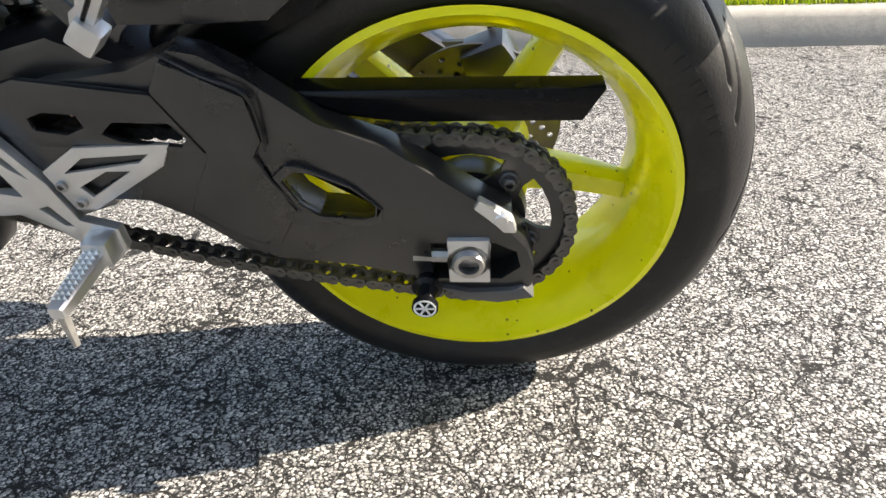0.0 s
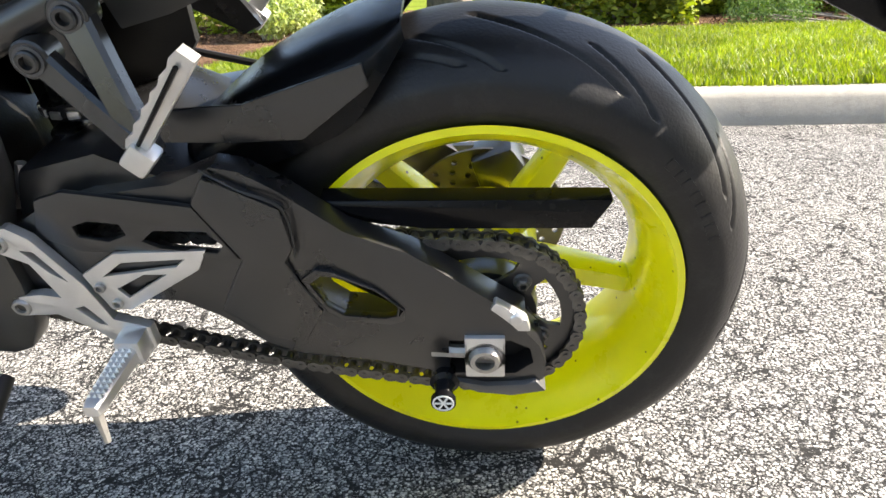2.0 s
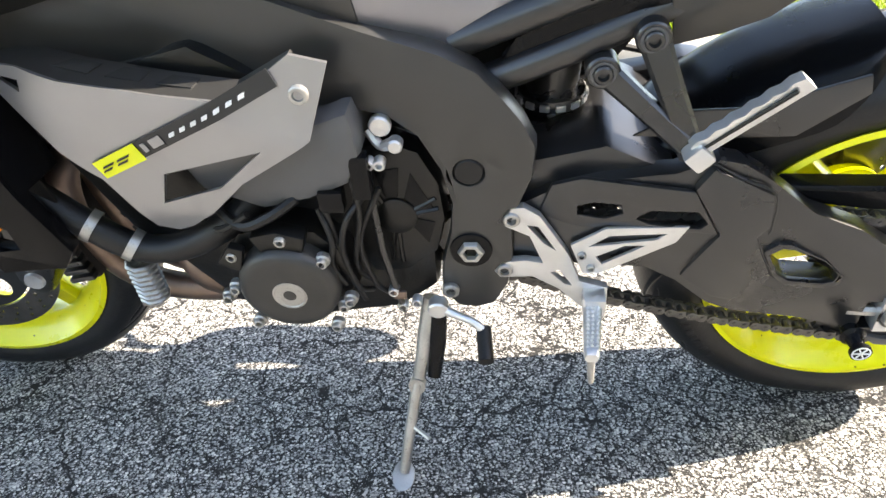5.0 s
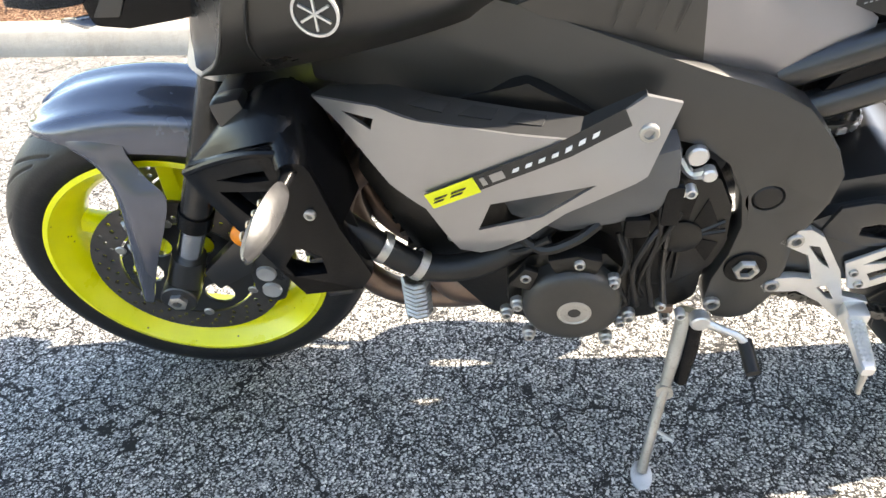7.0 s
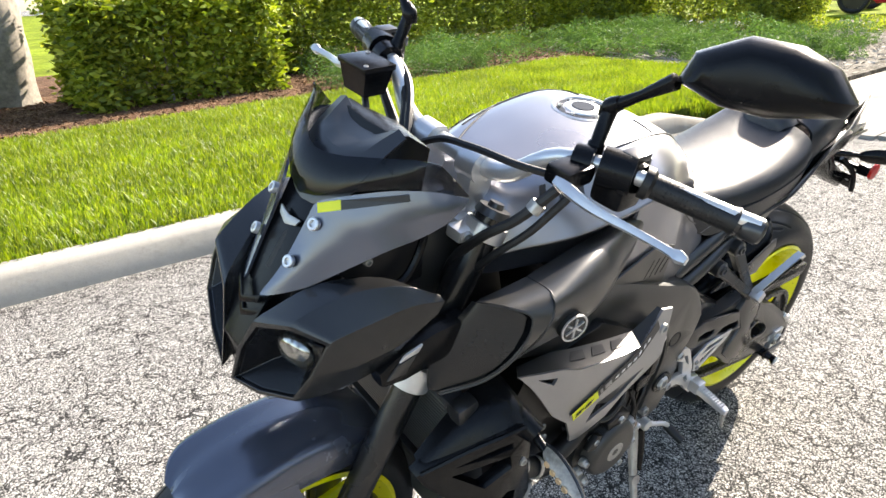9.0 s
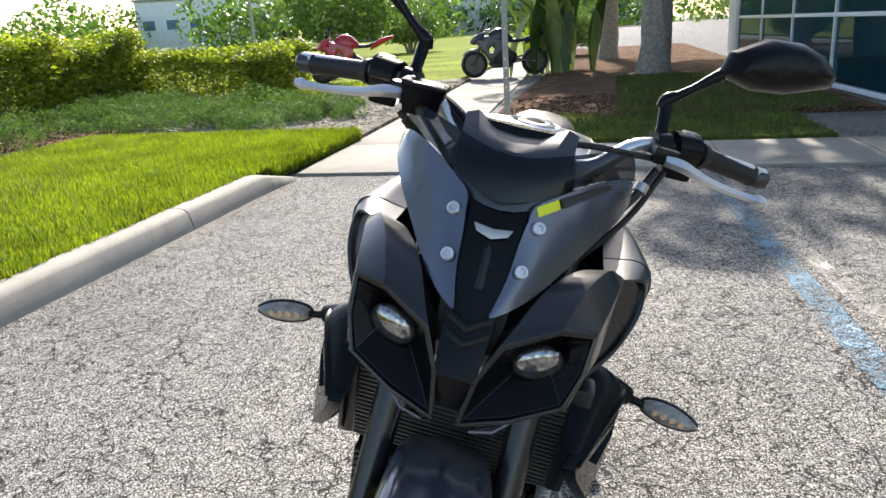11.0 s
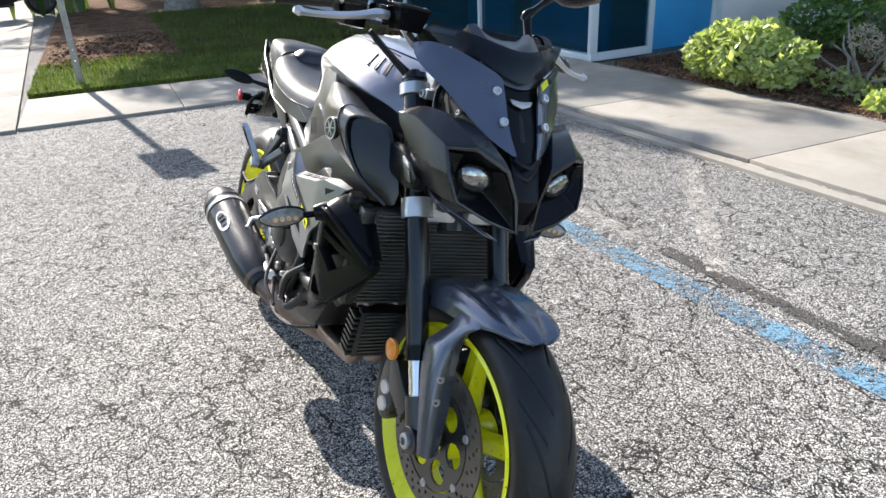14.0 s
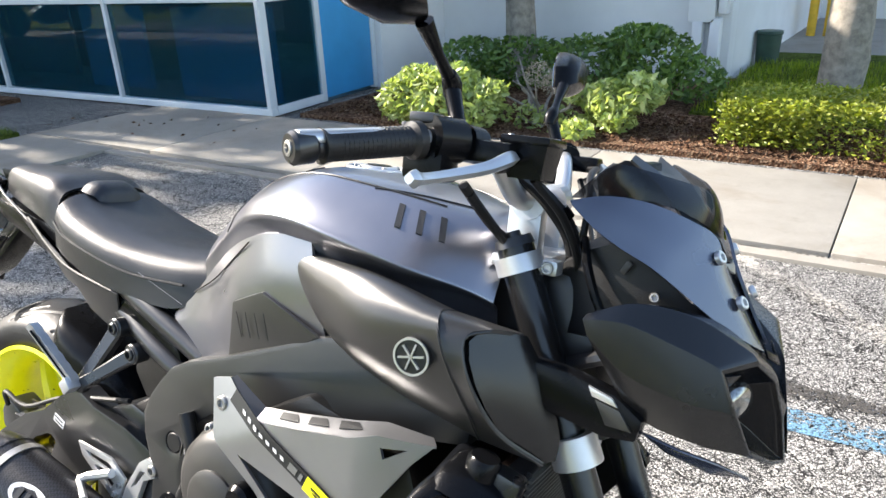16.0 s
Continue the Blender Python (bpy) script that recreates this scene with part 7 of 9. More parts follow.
for s in (1, -1):
    spart("bar_riser", merge(box((1.115, s * 0.05, 0.985), (0.05, 0.032, 0.09), 0.01), tube([(1.118, s * 0.032, 1.016), (1.118, s * 0.068, 1.018)], 0.025, 16, 1)), ALU, bar)
    g0, g1 = Vector((1.053, s * 0.272, 1.08)), Vector((1.0, s * 0.38, 1.062))
    grip = spart("grip", tube([g0, g0.lerp(g1, 0.08), g0.lerp(g1, 0.12), g1.lerp(g0, 0.06), g1], [0.0215, 0.0215, 0.0165, 0.0165, 0.019], 16, 1), RUBBER, bike, "black ribbed rubber grip")
    for i in range(16):
        spart("rib", lathe([(-0.0015, 0.015), (0, 0.01685), (0.0015, 0.015)], g0.lerp(g1, 0.16 + 0.045 * i), 14, g1 - g0, True), RUBBER, grip)
    spart("bar_end", tube([g1, g1 + (g1 - g0).normalized() * 0.006, g1 + (g1 - g0).normalized() * 0.01, g1 + (g1 - g0).normalized() * 0.03, g1 + (g1 - g0).normalized() * 0.034], [0.013, 0.013, 0.0165, 0.0175, 0.0145], 18, 1), SATIN, grip)
    spart("end_screw", bolt(g1 + (g1 - g0).normalized() * 0.034, g1 - g0, 0.008, 0.003), STEEL, grip)
    sw = spart("switch_housing", merge(tube([(1.058, s * 0.262, 1.084), (1.075, s * 0.222, 1.084)], 0.027, 14, 1), box((1.056, s * 0.243, 1.066), (0.052, 0.05, 0.062), 0.01)), PLASTIC, bike, "black plastic switch cluster")
    spart("switch_cap", box((1.05, s * 0.252, 1.106), (0.034, 0.026, 0.012), 0.004), SATIN, sw)
    spart("switch_bar", box((1.026, s * 0.243, 1.092), (0.008, 0.036, 0.016), 0.003), BOXGREY, sw)
    spart("switch", box((1.042, s * 0.245, 1.1), (0.014, 0.018, 0.012), 0.003), PLASTIC, sw)
    spart("switch", box((1.03, s * 0.245, 1.075), (0.01, 0.014, 0.012), 0.002), REDLENS if s < 0 else PLASTIC, sw)
    spart("lever_perch", merge(tube([(1.088, s * 0.19, 1.082), (1.08, s * 0.215, 1.084)], 0.022, 14, 1), box((1.115, s * 0.205, 1.076), (0.055, 0.04, 0.026), 0.006)), PLASTIC, bike)
    lev = sheet([[Vector((x, s * y, z)) + Vector((dx * w, 0, dz * w)) for dx, dz in ((0.8, 0), (0, 0.8), (-0.8, 0), (0, -0.8), (0.8, 0))] for x, y, z, w in ((1.14, 0.205, 1.072, 0.011), (1.144, 0.235, 1.069, 0.012), (1.134, 0.268, 1.058, 0.0095), (1.115, 0.31, 1.048, 0.008), (1.106, 0.345, 1.043, 0.0075), (1.105, 0.362, 1.042, 0.0085), (1.105, 0.37, 1.042, 0.012), (1.105, 0.381, 1.042, 0.007))], 3, 3, 0)
    bmesh.ops.remove_doubles(lev, verts=lev.verts, dist=1e-5)
    bmesh.ops.holes_fill(lev, edges=lev.edges)
    spart("hand_lever", lev, ALU, bike, "silver ball-ended lever")
    # mirror
    base_, knee, tip_ = Vector((1.072, s * 0.203, 1.085)), Vector((1.05, s * 0.198, 1.148)), Vector((1.042, s * 0.268, 1.208))
    st = spart("mirror_stem", merge(tube([base_, base_.lerp(knee, 0.3), base_.lerp(knee, 0.34), knee], [0.0125, 0.0115, 0.0095, 0.0105], 12, 1), tube([knee + Vector((0, -s * 0.004, -0.012)), knee + Vector((0, 0, 0.002)), knee + Vector((0, s * 0.012, 0.012))], [0.011, 0.0125, 0.0095], 12, 3), tube([knee + Vector((0, s * 0.008, 0.008)), knee.lerp(tip_, 0.5), tip_], [0.0085, 0.0068, 0.011], 10, 3)), PLASTIC, bike, "black mirror stem")
    # six-sided head: across, up, depth
    mr = []
    rim6 = [(0.0, -0.016), (0.014, 0.02), (0.07, 0.044), (0.125, 0.04), (0.166, 0.022), (0.192, -0.01), (0.184, -0.026), (0.11, -0.04), (0.055, -0.036)]
    ce_ = Vector((1.034, s * 0.262, 1.222))
    ax_, up_ = Vector((-0.16, s * 0.97, 0.16)).normalized(), Vector((-0.12, -s * 0.13, 0.98)).normalized()
    out_ = ax_.cross(up_).normalized()
    out_ = out_ if out_.x > 0 else -out_
    for sc_, dp in ((0.3, 0.036), (0.62, 0.032), (0.9, 0.016), (1.0, 0.0), (1.0, -0.008), (0.95, -0.012)):
        mr.append([ce_ + ax_ * (0.095 + (a - 0.095) * sc_) + up_ * (0.0 + b * sc_) + out_ * dp for a, b in rim6])
    mb = loft(mr, 3, 1, 4)
    mhead = spart("mirror_shell", mb, PLASTIC, st, "angular black mirror shell")
    spart("mirror_glass", loft([[ce_ + ax_ * (0.095 + (a - 0.095) * k) + up_ * b * k - out_ * d for a, b in rim6] for k, d in ((0.9, 0.0105), (0.9, 0.0135), (0.86, 0.0145))], 1, 1), MIRROR, mhead, "mirror glass")
res = spart("brake_reservoir", merge(loft([[(1.132, -0.145, 1.05), (1.132, -0.195, 1.05), (1.172, -0.195, 1.05), (1.172, -0.145, 1.05)], [(1.124, -0.138, 1.09), (1.124, -0.202, 1.09), (1.178, -0.202, 1.09), (1.178, -0.138, 1.09)]], 1, 1), tube([(1.12, -0.205, 1.06), (1.14, -0.18, 1.065)], 0.008, 8, 1)), PLASTIC, bike, "black square brake fluid reservoir", 30)
spart("reservoir_lid", box((1.151, -0.17, 1.094), (0.06, 0.07, 0.01), 0.003), PLASTIC, res)
for dx, dy in ((0.02, 0.024), (-0.02, -0.024)):
    spart("lid_screw", bolt((1.151 + dx, -0.17 + dy, 1.098), (0, 0, 1), 0.004, 0.003), STEEL, res)
HOSES = (([(1.118, 0.205, 1.068), (1.15, 0.15, 1.07), (1.165, 0.08, 1.068), (1.175, 0.02, 1.055), (1.19, -0.03, 1.0), (1.18, -0.03, 0.86)], 0.0052),
         ([(1.125, 0.2, 1.052), (1.155, 0.17, 1.0), (1.175, 0.13, 0.955), (1.17, 0.08, 0.88), (1.16, 0.06, 0.78)], 0.0075),
         ([(1.11, 0.215, 1.05), (1.14, 0.185, 0.985), (1.16, 0.15, 0.935), (1.16, 0.1, 0.86)], 0.006),
         ([(1.065, -0.215, 1.088), (1.098, -0.13, 1.068), (1.145, -0.07, 1.03), (1.18, -0.035, 0.97), (1.175, -0.03, 0.84)], 0.0068),
         ([(1.07, -0.205, 1.08), (1.108, -0.125, 1.056), (1.152, -0.075, 1.012), (1.182, -0.05, 0.95), (1.175, -0.045, 0.84)], 0.0068),
         ([(1.085, -0.21, 1.035), (1.1, -0.14, 0.985), (1.121, -0.075, 0.948), (1.155, -0.06, 0.9), (1.17, -0.05, 0.82)], 0.0065),
         ([(1.09, -0.2, 1.025), (1.112, -0.13, 0.97), (1.14, -0.085, 0.925), (1.165, -0.07, 0.85)], 0.006),
         ([(1.155, -0.165, 1.05), (1.185, -0.11, 1.0), (1.2, -0.07, 0.93), (1.195, -0.06, 0.82)], 0.0055),
         ([(1.22, -0.08, 0.72), (1.3, -0.09, 0.6), (1.3, -0.1, 0.48), (1.27, -0.09, 0.4)], 0.0042),
         ([(1.22, 0.08, 0.72), (1.3, 0.09, 0.6), (1.3, 0.1, 0.48), (1.27, 0.09, 0.4)], 0.0042))
for pts, r in HOSES:
    spart("control_cable", tube(pts, r, 8, 6), RUBBER, bike)
spart("hose_clip", tube([(1.137, 0.186, 1.028), (1.143, 0.182, 1.016)], 0.011, 10, 1), STEEL, bike)
spart("hose_clip", tube([(1.16, -0.056, 1.012), (1.17, -0.05, 1.0)], 0.012, 10, 1), PLASTIC, bike)

# -- fuel tank
tank_rows = [[(x, y, z) for y, z in zip(ys, zs)] for x, ys, zs in (
    (0.55, (0, 0.055, 0.09, 0.104, 0.107, 0.105, 0.104, 0.1), (0.905, 0.895, 0.868, 0.845, 0.838, 0.82, 0.79, 0.74)),
    (0.61, (0, 0.07, 0.108, 0.122, 0.126, 0.12, 0.115, 0.11), (0.955, 0.945, 0.92, 0.897, 0.888, 0.87, 0.82, 0.72)),
    (0.69, (0, 0.085, 0.135, 0.155, 0.16, 0.15, 0.14, 0.13), (1.002, 0.995, 0.968, 0.945, 0.935, 0.915, 0.86, 0.74)),
    (0.79, (0, 0.1, 0.155, 0.182, 0.187, 0.166, 0.155, 0.15), (1.028, 1.02, 0.99, 0.962, 0.95, 0.926, 0.89, 0.79)),
    (0.89, (0, 0.1, 0.155, 0.184, 0.189, 0.162, 0.152, 0.148), (1.024, 1.015, 0.98, 0.948, 0.936, 0.91, 0.885, 0.84)),
    (0.99, (0, 0.09, 0.135, 0.166, 0.17, 0.145, 0.138, 0.133), (1.006, 0.998, 0.966, 0.925, 0.913, 0.893, 0.88, 0.85)),
    (1.065, (0, 0.07, 0.105, 0.13, 0.133, 0.115, 0.11, 0.105), (0.987, 0.978, 0.947, 0.905, 0.893, 0.885, 0.87, 0.84)),
    (1.10, (0, 0.058, 0.088, 0.108, 0.11, 0.1, 0.095, 0.09), (0.95, 0.944, 0.925, 0.888, 0.876, 0.868, 0.858, 0.838)))]


def tank_pt(f, k, s, lift=0.0015):
    """A point on the tank's skin at f ahead, k columns out from the middle."""
    j = min(int(k * 4), len(tank_skin) - 2)
    out = []
    for col in (tank_skin[j], tank_skin[j + 1]):
        i = max([q for q in range(len(col) - 1) if col[q].x <= f] or [0])
        out.append(col[i].lerp(col[i + 1], (f - col[i].x) / (col[i + 1].x - col[i].x)))
    p = out[0].lerp(out[1], k * 4 - j)
    n = Vector((0, out[0].z - out[1].z, out[1].y - out[0].y)).normalized()
    p = p + n * lift
    return Vector((p.x, s * p.y, p.z))


tank_skin = [curve(r, 4) for r in tank_rows]
tank_skin = [curve([r[j] for r in tank_skin], 5) for j in range(len(tank_skin[0]))]


tank = part("fuel_tank", sheet(tank_rows, 5, 4, 0.004, True), TANKGREY, bike, "sculpted silver-grey metallic fuel tank", 45)
cap = part("filler_cap", lathe([(-0.012, 0.054), (0.001, 0.053), (0.003, 0.049), (0.0, 0.046), (0.0, 0.033), (0.004, 0.031), (0.005, 0.028), (0.005, 0.0)], (0.82, 0, 1.026), 40, (0.02, 0, 1)), ALU, tank, "round silver filler cap")
part("cap_ring", lathe([(0.0004, 0.0335), (0.0018, 0.0345), (0.0018, 0.0445), (0.0004, 0.0455)], (0.82, 0, 1.026), 40, (0.02, 0, 1), True), PLASTIC, cap)
for k in range(6):
    part("cap_screw", bolt((0.82 + 0.0395 * math.cos(k * 1.047 + 0.3), 0.0395 * math.sin(k * 1.047 + 0.3), 1.0282), (0.02, 0, 1), 0.0038, 0.003), STEEL, cap)
part("cap_insert", lathe([(0.0052, 0.02), (0.0064, 0.019), (0.0064, 0.0)], (0.82, 0, 1.026), 24, (0.02, 0, 1)), PLASTIC, cap)
for s in (1, -1):
    for k in range(3):
        f0 = 0.95 + 0.03 * k
        part("tank_slot", facets([tank_pt(f0, 1.5, s, 0.003), tank_pt(f0 + 0.009, 1.5, s, 0.003), tank_pt(f0 + 0.019, 2.2, s, 0.003), tank_pt(f0 + 0.011, 2.2, s, 0.003)], [(0, 1, 2, 3)], 0.003, 0), BLACKPRINT, tank)
    part("tank_seam", tube([tank_pt(0.6 + 0.045 * i, 0.95 + 0.25 * math.sin(i * 0.3), s, 0.001) for i in range(10)], 0.0013, 6, 2), BLACKPRINT, tank)
    part("tank_seam", tube([tank_pt(0.63, k, s, 0.001) for k in (0.2, 1.0, 2.0, 3.0, 3.9)], 0.0013, 6, 3), BLACKPRINT, tank)
    part("tank_seam", tube([tank_pt(0.9 + 0.024 * i, 1.25 - 0.1 * i, s, 0.001) for i in range(7)], 0.0013, 6, 2), BLACKPRINT, tank)
    part("tank_seam", tube([tank_pt(0.76, k, s, 0.001) for k in (0.62, 0.8, 0.95, 1.1)], 0.0013, 6, 2), BLACKPRINT, tank)
    # grey flank and black knee pad
    fl_ = [[(0.478, 0.108, 0.732), (0.48, 0.113, 0.716), (0.485, 0.11, 0.7)], [(0.53, 0.112, 0.775), (0.535, 0.122, 0.72), (0.54, 0.122, 0.675)], [(0.59, 0.12, 0.84), (0.6, 0.137, 0.74), (0.605, 0.134, 0.648)],
           [(0.66, 0.142, 0.89), (0.665, 0.157, 0.79), (0.665, 0.147, 0.69)], [(0.74, 0.162, 0.92), (0.75, 0.17, 0.83), (0.75, 0.154, 0.72)], [(0.83, 0.166, 0.93), (0.85, 0.173, 0.86), (0.87, 0.166, 0.785)]]
    part("tank_flank", sheet([[(x, s * y, z) for x, y, z in r] for r in fl_], 4, 5, 0.006), TANKGREY, tank, "", 50)
    part("flank_seam", tube([(x, s * y, z) for x, y, z in ((0.535, 0.1155, 0.782), (0.6, 0.131, 0.82), (0.66, 0.1465, 0.868), (0.7, 0.158, 0.9))], 0.0013, 6, 4), BLACKPRINT, tank)
    kp = [(0.865, 0.174, 0.79), (0.75, 0.173, 0.834), (0.676, 0.16, 0.802), (0.662, 0.15, 0.7), (0.755, 0.158, 0.725)]
    pad = part("knee_pad", facets([(x, s * (y + 0.003), z) for x, y, z in kp], [(0, 1, 2, 3, 4)], 0.006, 0.003), DARKGREY, tank, "dark matt knee panel with four scored lines")
    for k in range(4):
        part("scored_line", tube([(0.69 + 0.022 * k, s * (0.167 + 0.0032 * k), 0.79 + 0.004 * k), (0.70 + 0.022 * k, s * (0.163 + 0.0035 * k), 0.75 + 0.004 * k)], 0.0007, 5, 1), CAPGREY, pad)

# -- intake shrouds with the round emblem
sh = [[(0.77, 0.14, 0.895), (0.772, 0.152, 0.898), (0.777, 0.156, 0.89), (0.787, 0.155, 0.878), (0.8, 0.15, 0.862)],
      [(0.87, 0.155, 0.9), (0.875, 0.18, 0.905), (0.88, 0.198, 0.87), (0.878, 0.19, 0.82), (0.872, 0.152, 0.785)],
      [(0.97, 0.165, 0.895), (0.975, 0.208, 0.905), (0.98, 0.235, 0.865), (0.985, 0.225, 0.80), (0.985, 0.17, 0.75)],
      [(1.08, 0.17, 0.875), (1.09, 0.226, 0.886), (1.102, 0.248, 0.865), (1.117, 0.243, 0.825), (1.133, 0.215, 0.77), (1.131, 0.17, 0.718)],
      [(1.174, 0.172, 0.868), (1.15, 0.214, 0.876), (1.128, 0.24, 0.865), (1.142, 0.242, 0.815), (1.172, 0.216, 0.755), (1.216, 0.17, 0.712)],
      [(1.176, 0.165, 0.864), (1.196, 0.158, 0.83), (1.212, 0.154, 0.79), (1.226, 0.148, 0.745), (1.226, 0.152, 0.718)]]
for s in (1, -1):
    rows = [[(x, s * y, z) for x, y, z in r] for r in sh]
    shroud = part("intake_shroud", sheet(rows[:3] + [[rows[3][0], rows[3][1], rows[3][2], rows[3][4], rows[3][5]]], 5, 4, 0.004), DARKGREY, bike, "matt charcoal intake shroud beside the tank", 45)
    part("shroud_cap", sheet(rows[3:5], 2, 4, 0.005), DARKGREY, shroud, "", 45)
    lip_ = [(x, y, z) for x, y, z in rows[4][1:]]
    part("intake_mesh", sheet([[(x - 0.004, y * 0.985, z) for x, y, z in lip_], [(a[0] * 0.86 + b[0] * 0.14 - 0.014, (a[1] * 0.86 + b[1] * 0.14) - s * 0.005, a[2] * 0.86 + b[2] * 0.14) for a, b in zip(lip_, rows[5])]], 1, 3, 0.003), PLASTIC, shroud, "dark slot of the intake")
    part("intake_face", sheet([[(a[0] * 0.86 + b[0] * 0.14 - 0.007, a[1] * 0.86 + b[1] * 0.14, a[2] * 0.86 + b[2] * 0.14) for a, b in zip(lip_, rows[5])], [(a[0] * 0.3 + b[0] * 0.7 + 0.003, a[1] * 0.3 + b[1] * 0.7, a[2] * 0.3 + b[2] * 0.7) for a, b in zip(lip_, rows[5])], rows[5]], 3, 2, 0.004), PODBLACK, shroud, "smooth black face of the intake")
    part("intake_rim", tube([(x, s * y, z) for x, y, z in ((1.15, 0.2125, 0.874), (1.128, 0.238, 0.864), (1.142, 0.2405, 0.815), (1.172, 0.2145, 0.755), (1.216, 0.169, 0.712))], 0.0022, 8, 4), DARKGREY, shroud, "", 60)
    part("shroud_seam", tube([(x - 0.002, s * (abs(y) + 0.001), z) for x, y, z in rows[3]], 0.0016, 6, 4), BLACKPRINT, shroud)
    ec, en = Vector((1.057 - s * 0.01, s * 0.2475, 0.827 - s * 0.004)), Vector((0.12, s * 0.97, -0.18 + 0.16)).normalized()
    emb = part("emblem", lathe([(-0.008, 0.0232), (0.003, 0.0232), (0.003, 0.0)], ec, 36, en), BLACKPRINT, shroud, "round silver emblem with a star of bars")
    part("emblem_ring", lathe([(0.002, 0.0208), (0.0045, 0.0208), (0.0045, 0.0235), (0.002, 0.0235)], ec, 36, en, True), ALU, emb)
    m3 = Vector((0, 1, 0)).rotation_difference(en).to_matrix()
    for k in range(3):
        part("emblem_bar", box(ec + en * 0.004, (0.034, 0.003, 0.0022), 0.0, m3 @ Matrix.Rotation(math.pi * k / 3 + 0.52, 3, "Y")), ALU, emb)

# -- grey side panels
PAN = [(1.085, 0.705), (1.011, 0.705), (0.967, 0.69), (0.868, 0.672), (0.796, 0.66), (0.728, 0.703), (0.69, 0.692), (0.718, 0.612), (0.805, 0.558), (0.85, 0.516), (0.885, 0.491), (0.906, 0.483), (0.931, 0.491), (0.968, 0.566), (1.008, 0.601), (1.056, 0.673)]


def pan_y(f, u):
    """How far out the side panel stands."""
    fold = max(0.0, (0.835 - f) * 0.47 + (u - 0.66) * 0.88)
    return 0.226 - 0.55 * max(0, f - 0.98) ** 1.3 - 0.04 * max(0, 0.60 - u) - 0.22 * max(0, 0.515 - u) - 0.26 * fold


def panel_mesh():
    bm = plate(PAN, 0.0, 0.005, [[(0.907, 0.53), (0.892, 0.573), (0.773, 0.602), (0.832, 0.552)], [(1.052, 0.693), (1.016, 0.689), (1.021, 0.674)]], 0.0)
    bmesh.ops.triangulate(bm, faces=bm.faces)
    for step in (0.06, 0.03, 0.02):
        bmesh.ops.subdivide_edges(bm, edges=[e for e in bm.edges if e.calc_length() > step], cuts=1)
        bmesh.ops.triangulate(bm, faces=bm.faces)
    for v in bm.verts:
        v.co.y += pan_y(v.co.x, v.co.z)
    return bm


def on_panel(pts, lift, s, name, material, parent):
    bm = plate(pts, 0.0, 0.0008, (), 0.0)
    bmesh.ops.subdivide_edges(bm, edges=[e for e in bm.edges if e.calc_length() > 0.03], cuts=6, use_grid_fill=True)
    for v in bm.verts:
        v.co.y = s * (v.co.y + pan_y(v.co.x, v.co.z) + 0.005 + lift)
    return part(name, bm, material, parent)


for s in (1, -1):
    b = panel_mesh()
    pn = part("side_panel", b if s > 0 else flip(b), PANELGREY, bike, "angular matt grey side panel with slots and a stripe", 25)
    top = [[(f, s * (pan_y(f, u) + 0.002), u) for f, u in ((1.085, 0.705), (1.011, 0.705), (0.967, 0.69), (0.868, 0.672), (0.796, 0.66), (0.728, 0.703))],
           [(1.07, s * 0.18, 0.705), (1.0, s * 0.184, 0.707), (0.95, s * 0.189, 0.696), (0.86, s * 0.193, 0.68), (0.79, s * 0.195, 0.67), (0.728, s * 0.195, 0.703)]]
    part("panel_top", sheet(top, 1, 1, 0.004), DARKGREY if s > 0 else PANELGREY, pn)
    for k in range(3):
        quad = []
        for f, w in ((0.985 - 0.055 * k, 0.35), (0.948 - 0.055 * k, 0.35), (0.945 - 0.055 * k, 0.8), (0.975 - 0.055 * k, 0.8)):
            a = top[0]
            m_ = max(n_ for n_ in range(5) if a[n_][0] >= f)
            t_ = (a[m_][0] - f) / (a[m_][0] - a[m_ + 1][0])
            p_ = Vector(top[0][m_]).lerp(Vector(top[0][m_ + 1]), t_).lerp(Vector(top[1][m_]).lerp(Vector(top[1][m_ + 1]), t_), w)
            quad.append(p_ + Vector((0, 0, 0.0008)))
        part("louvre", facets(quad, [(0, 1, 2, 3)], 0.0012, 0), BLACKPRINT, pn)
    part("panel_bolt", bolt((0.722, s * (pan_y(0.722, 0.663) + 0.006), 0.663), (0, s, 0), 0.011, 0.005), STEEL, pn)
    d = Vector((0.744 - 0.966, 0.692 - 0.588)).normalized()
    q = Vector((d.y, -d.x)) if d.x > 0 else Vector((-d.y, d.x))
    p0 = Vector((0.966, 0.588))

    def band(a, b, w0, w1, sk=0.0):
        return [tuple(p0 + d * a + q * w0), tuple(p0 + d * b + q * w0), tuple(p0 + d * (b + sk) + q * w1), tuple(p0 + d * (a + sk) + q * w1)]

    on_panel(band(0.0, 0.24, -0.004, 0.017), 0.003, s, "dark_stripe", BLACKPRINT, pn)
    on_panel(band(0.0, 0.062, -0.004, 0.019), 0.0045, s, "yellow_block", YELLOWPRINT, pn)
    for a, b in ((0.01, 0.026), (0.032, 0.05)):
        on_panel(band(a, b, 0.0045, 0.0068, -0.003), 0.006, s, "mark_bar", BLACKPRINT, pn)
        on_panel(band(a - 0.003, b - 0.006, 0.009, 0.0112, -0.003), 0.006, s, "mark_bar", BLACKPRINT, pn)
    for a, b in ((0.068, 0.074), (0.08, 0.096)):
        on_panel(band(a, b, 0.001, 0.012), 0.0045, s, "mark_bar", PANELGREY, pn)
    for k in range(7):
        on_panel(band(0.108 + 0.0155 * k, 0.1155 + 0.0155 * k, 0.0048, 0.0092, -0.003), 0.0045, s, "mark_bar", WHITE, pn)

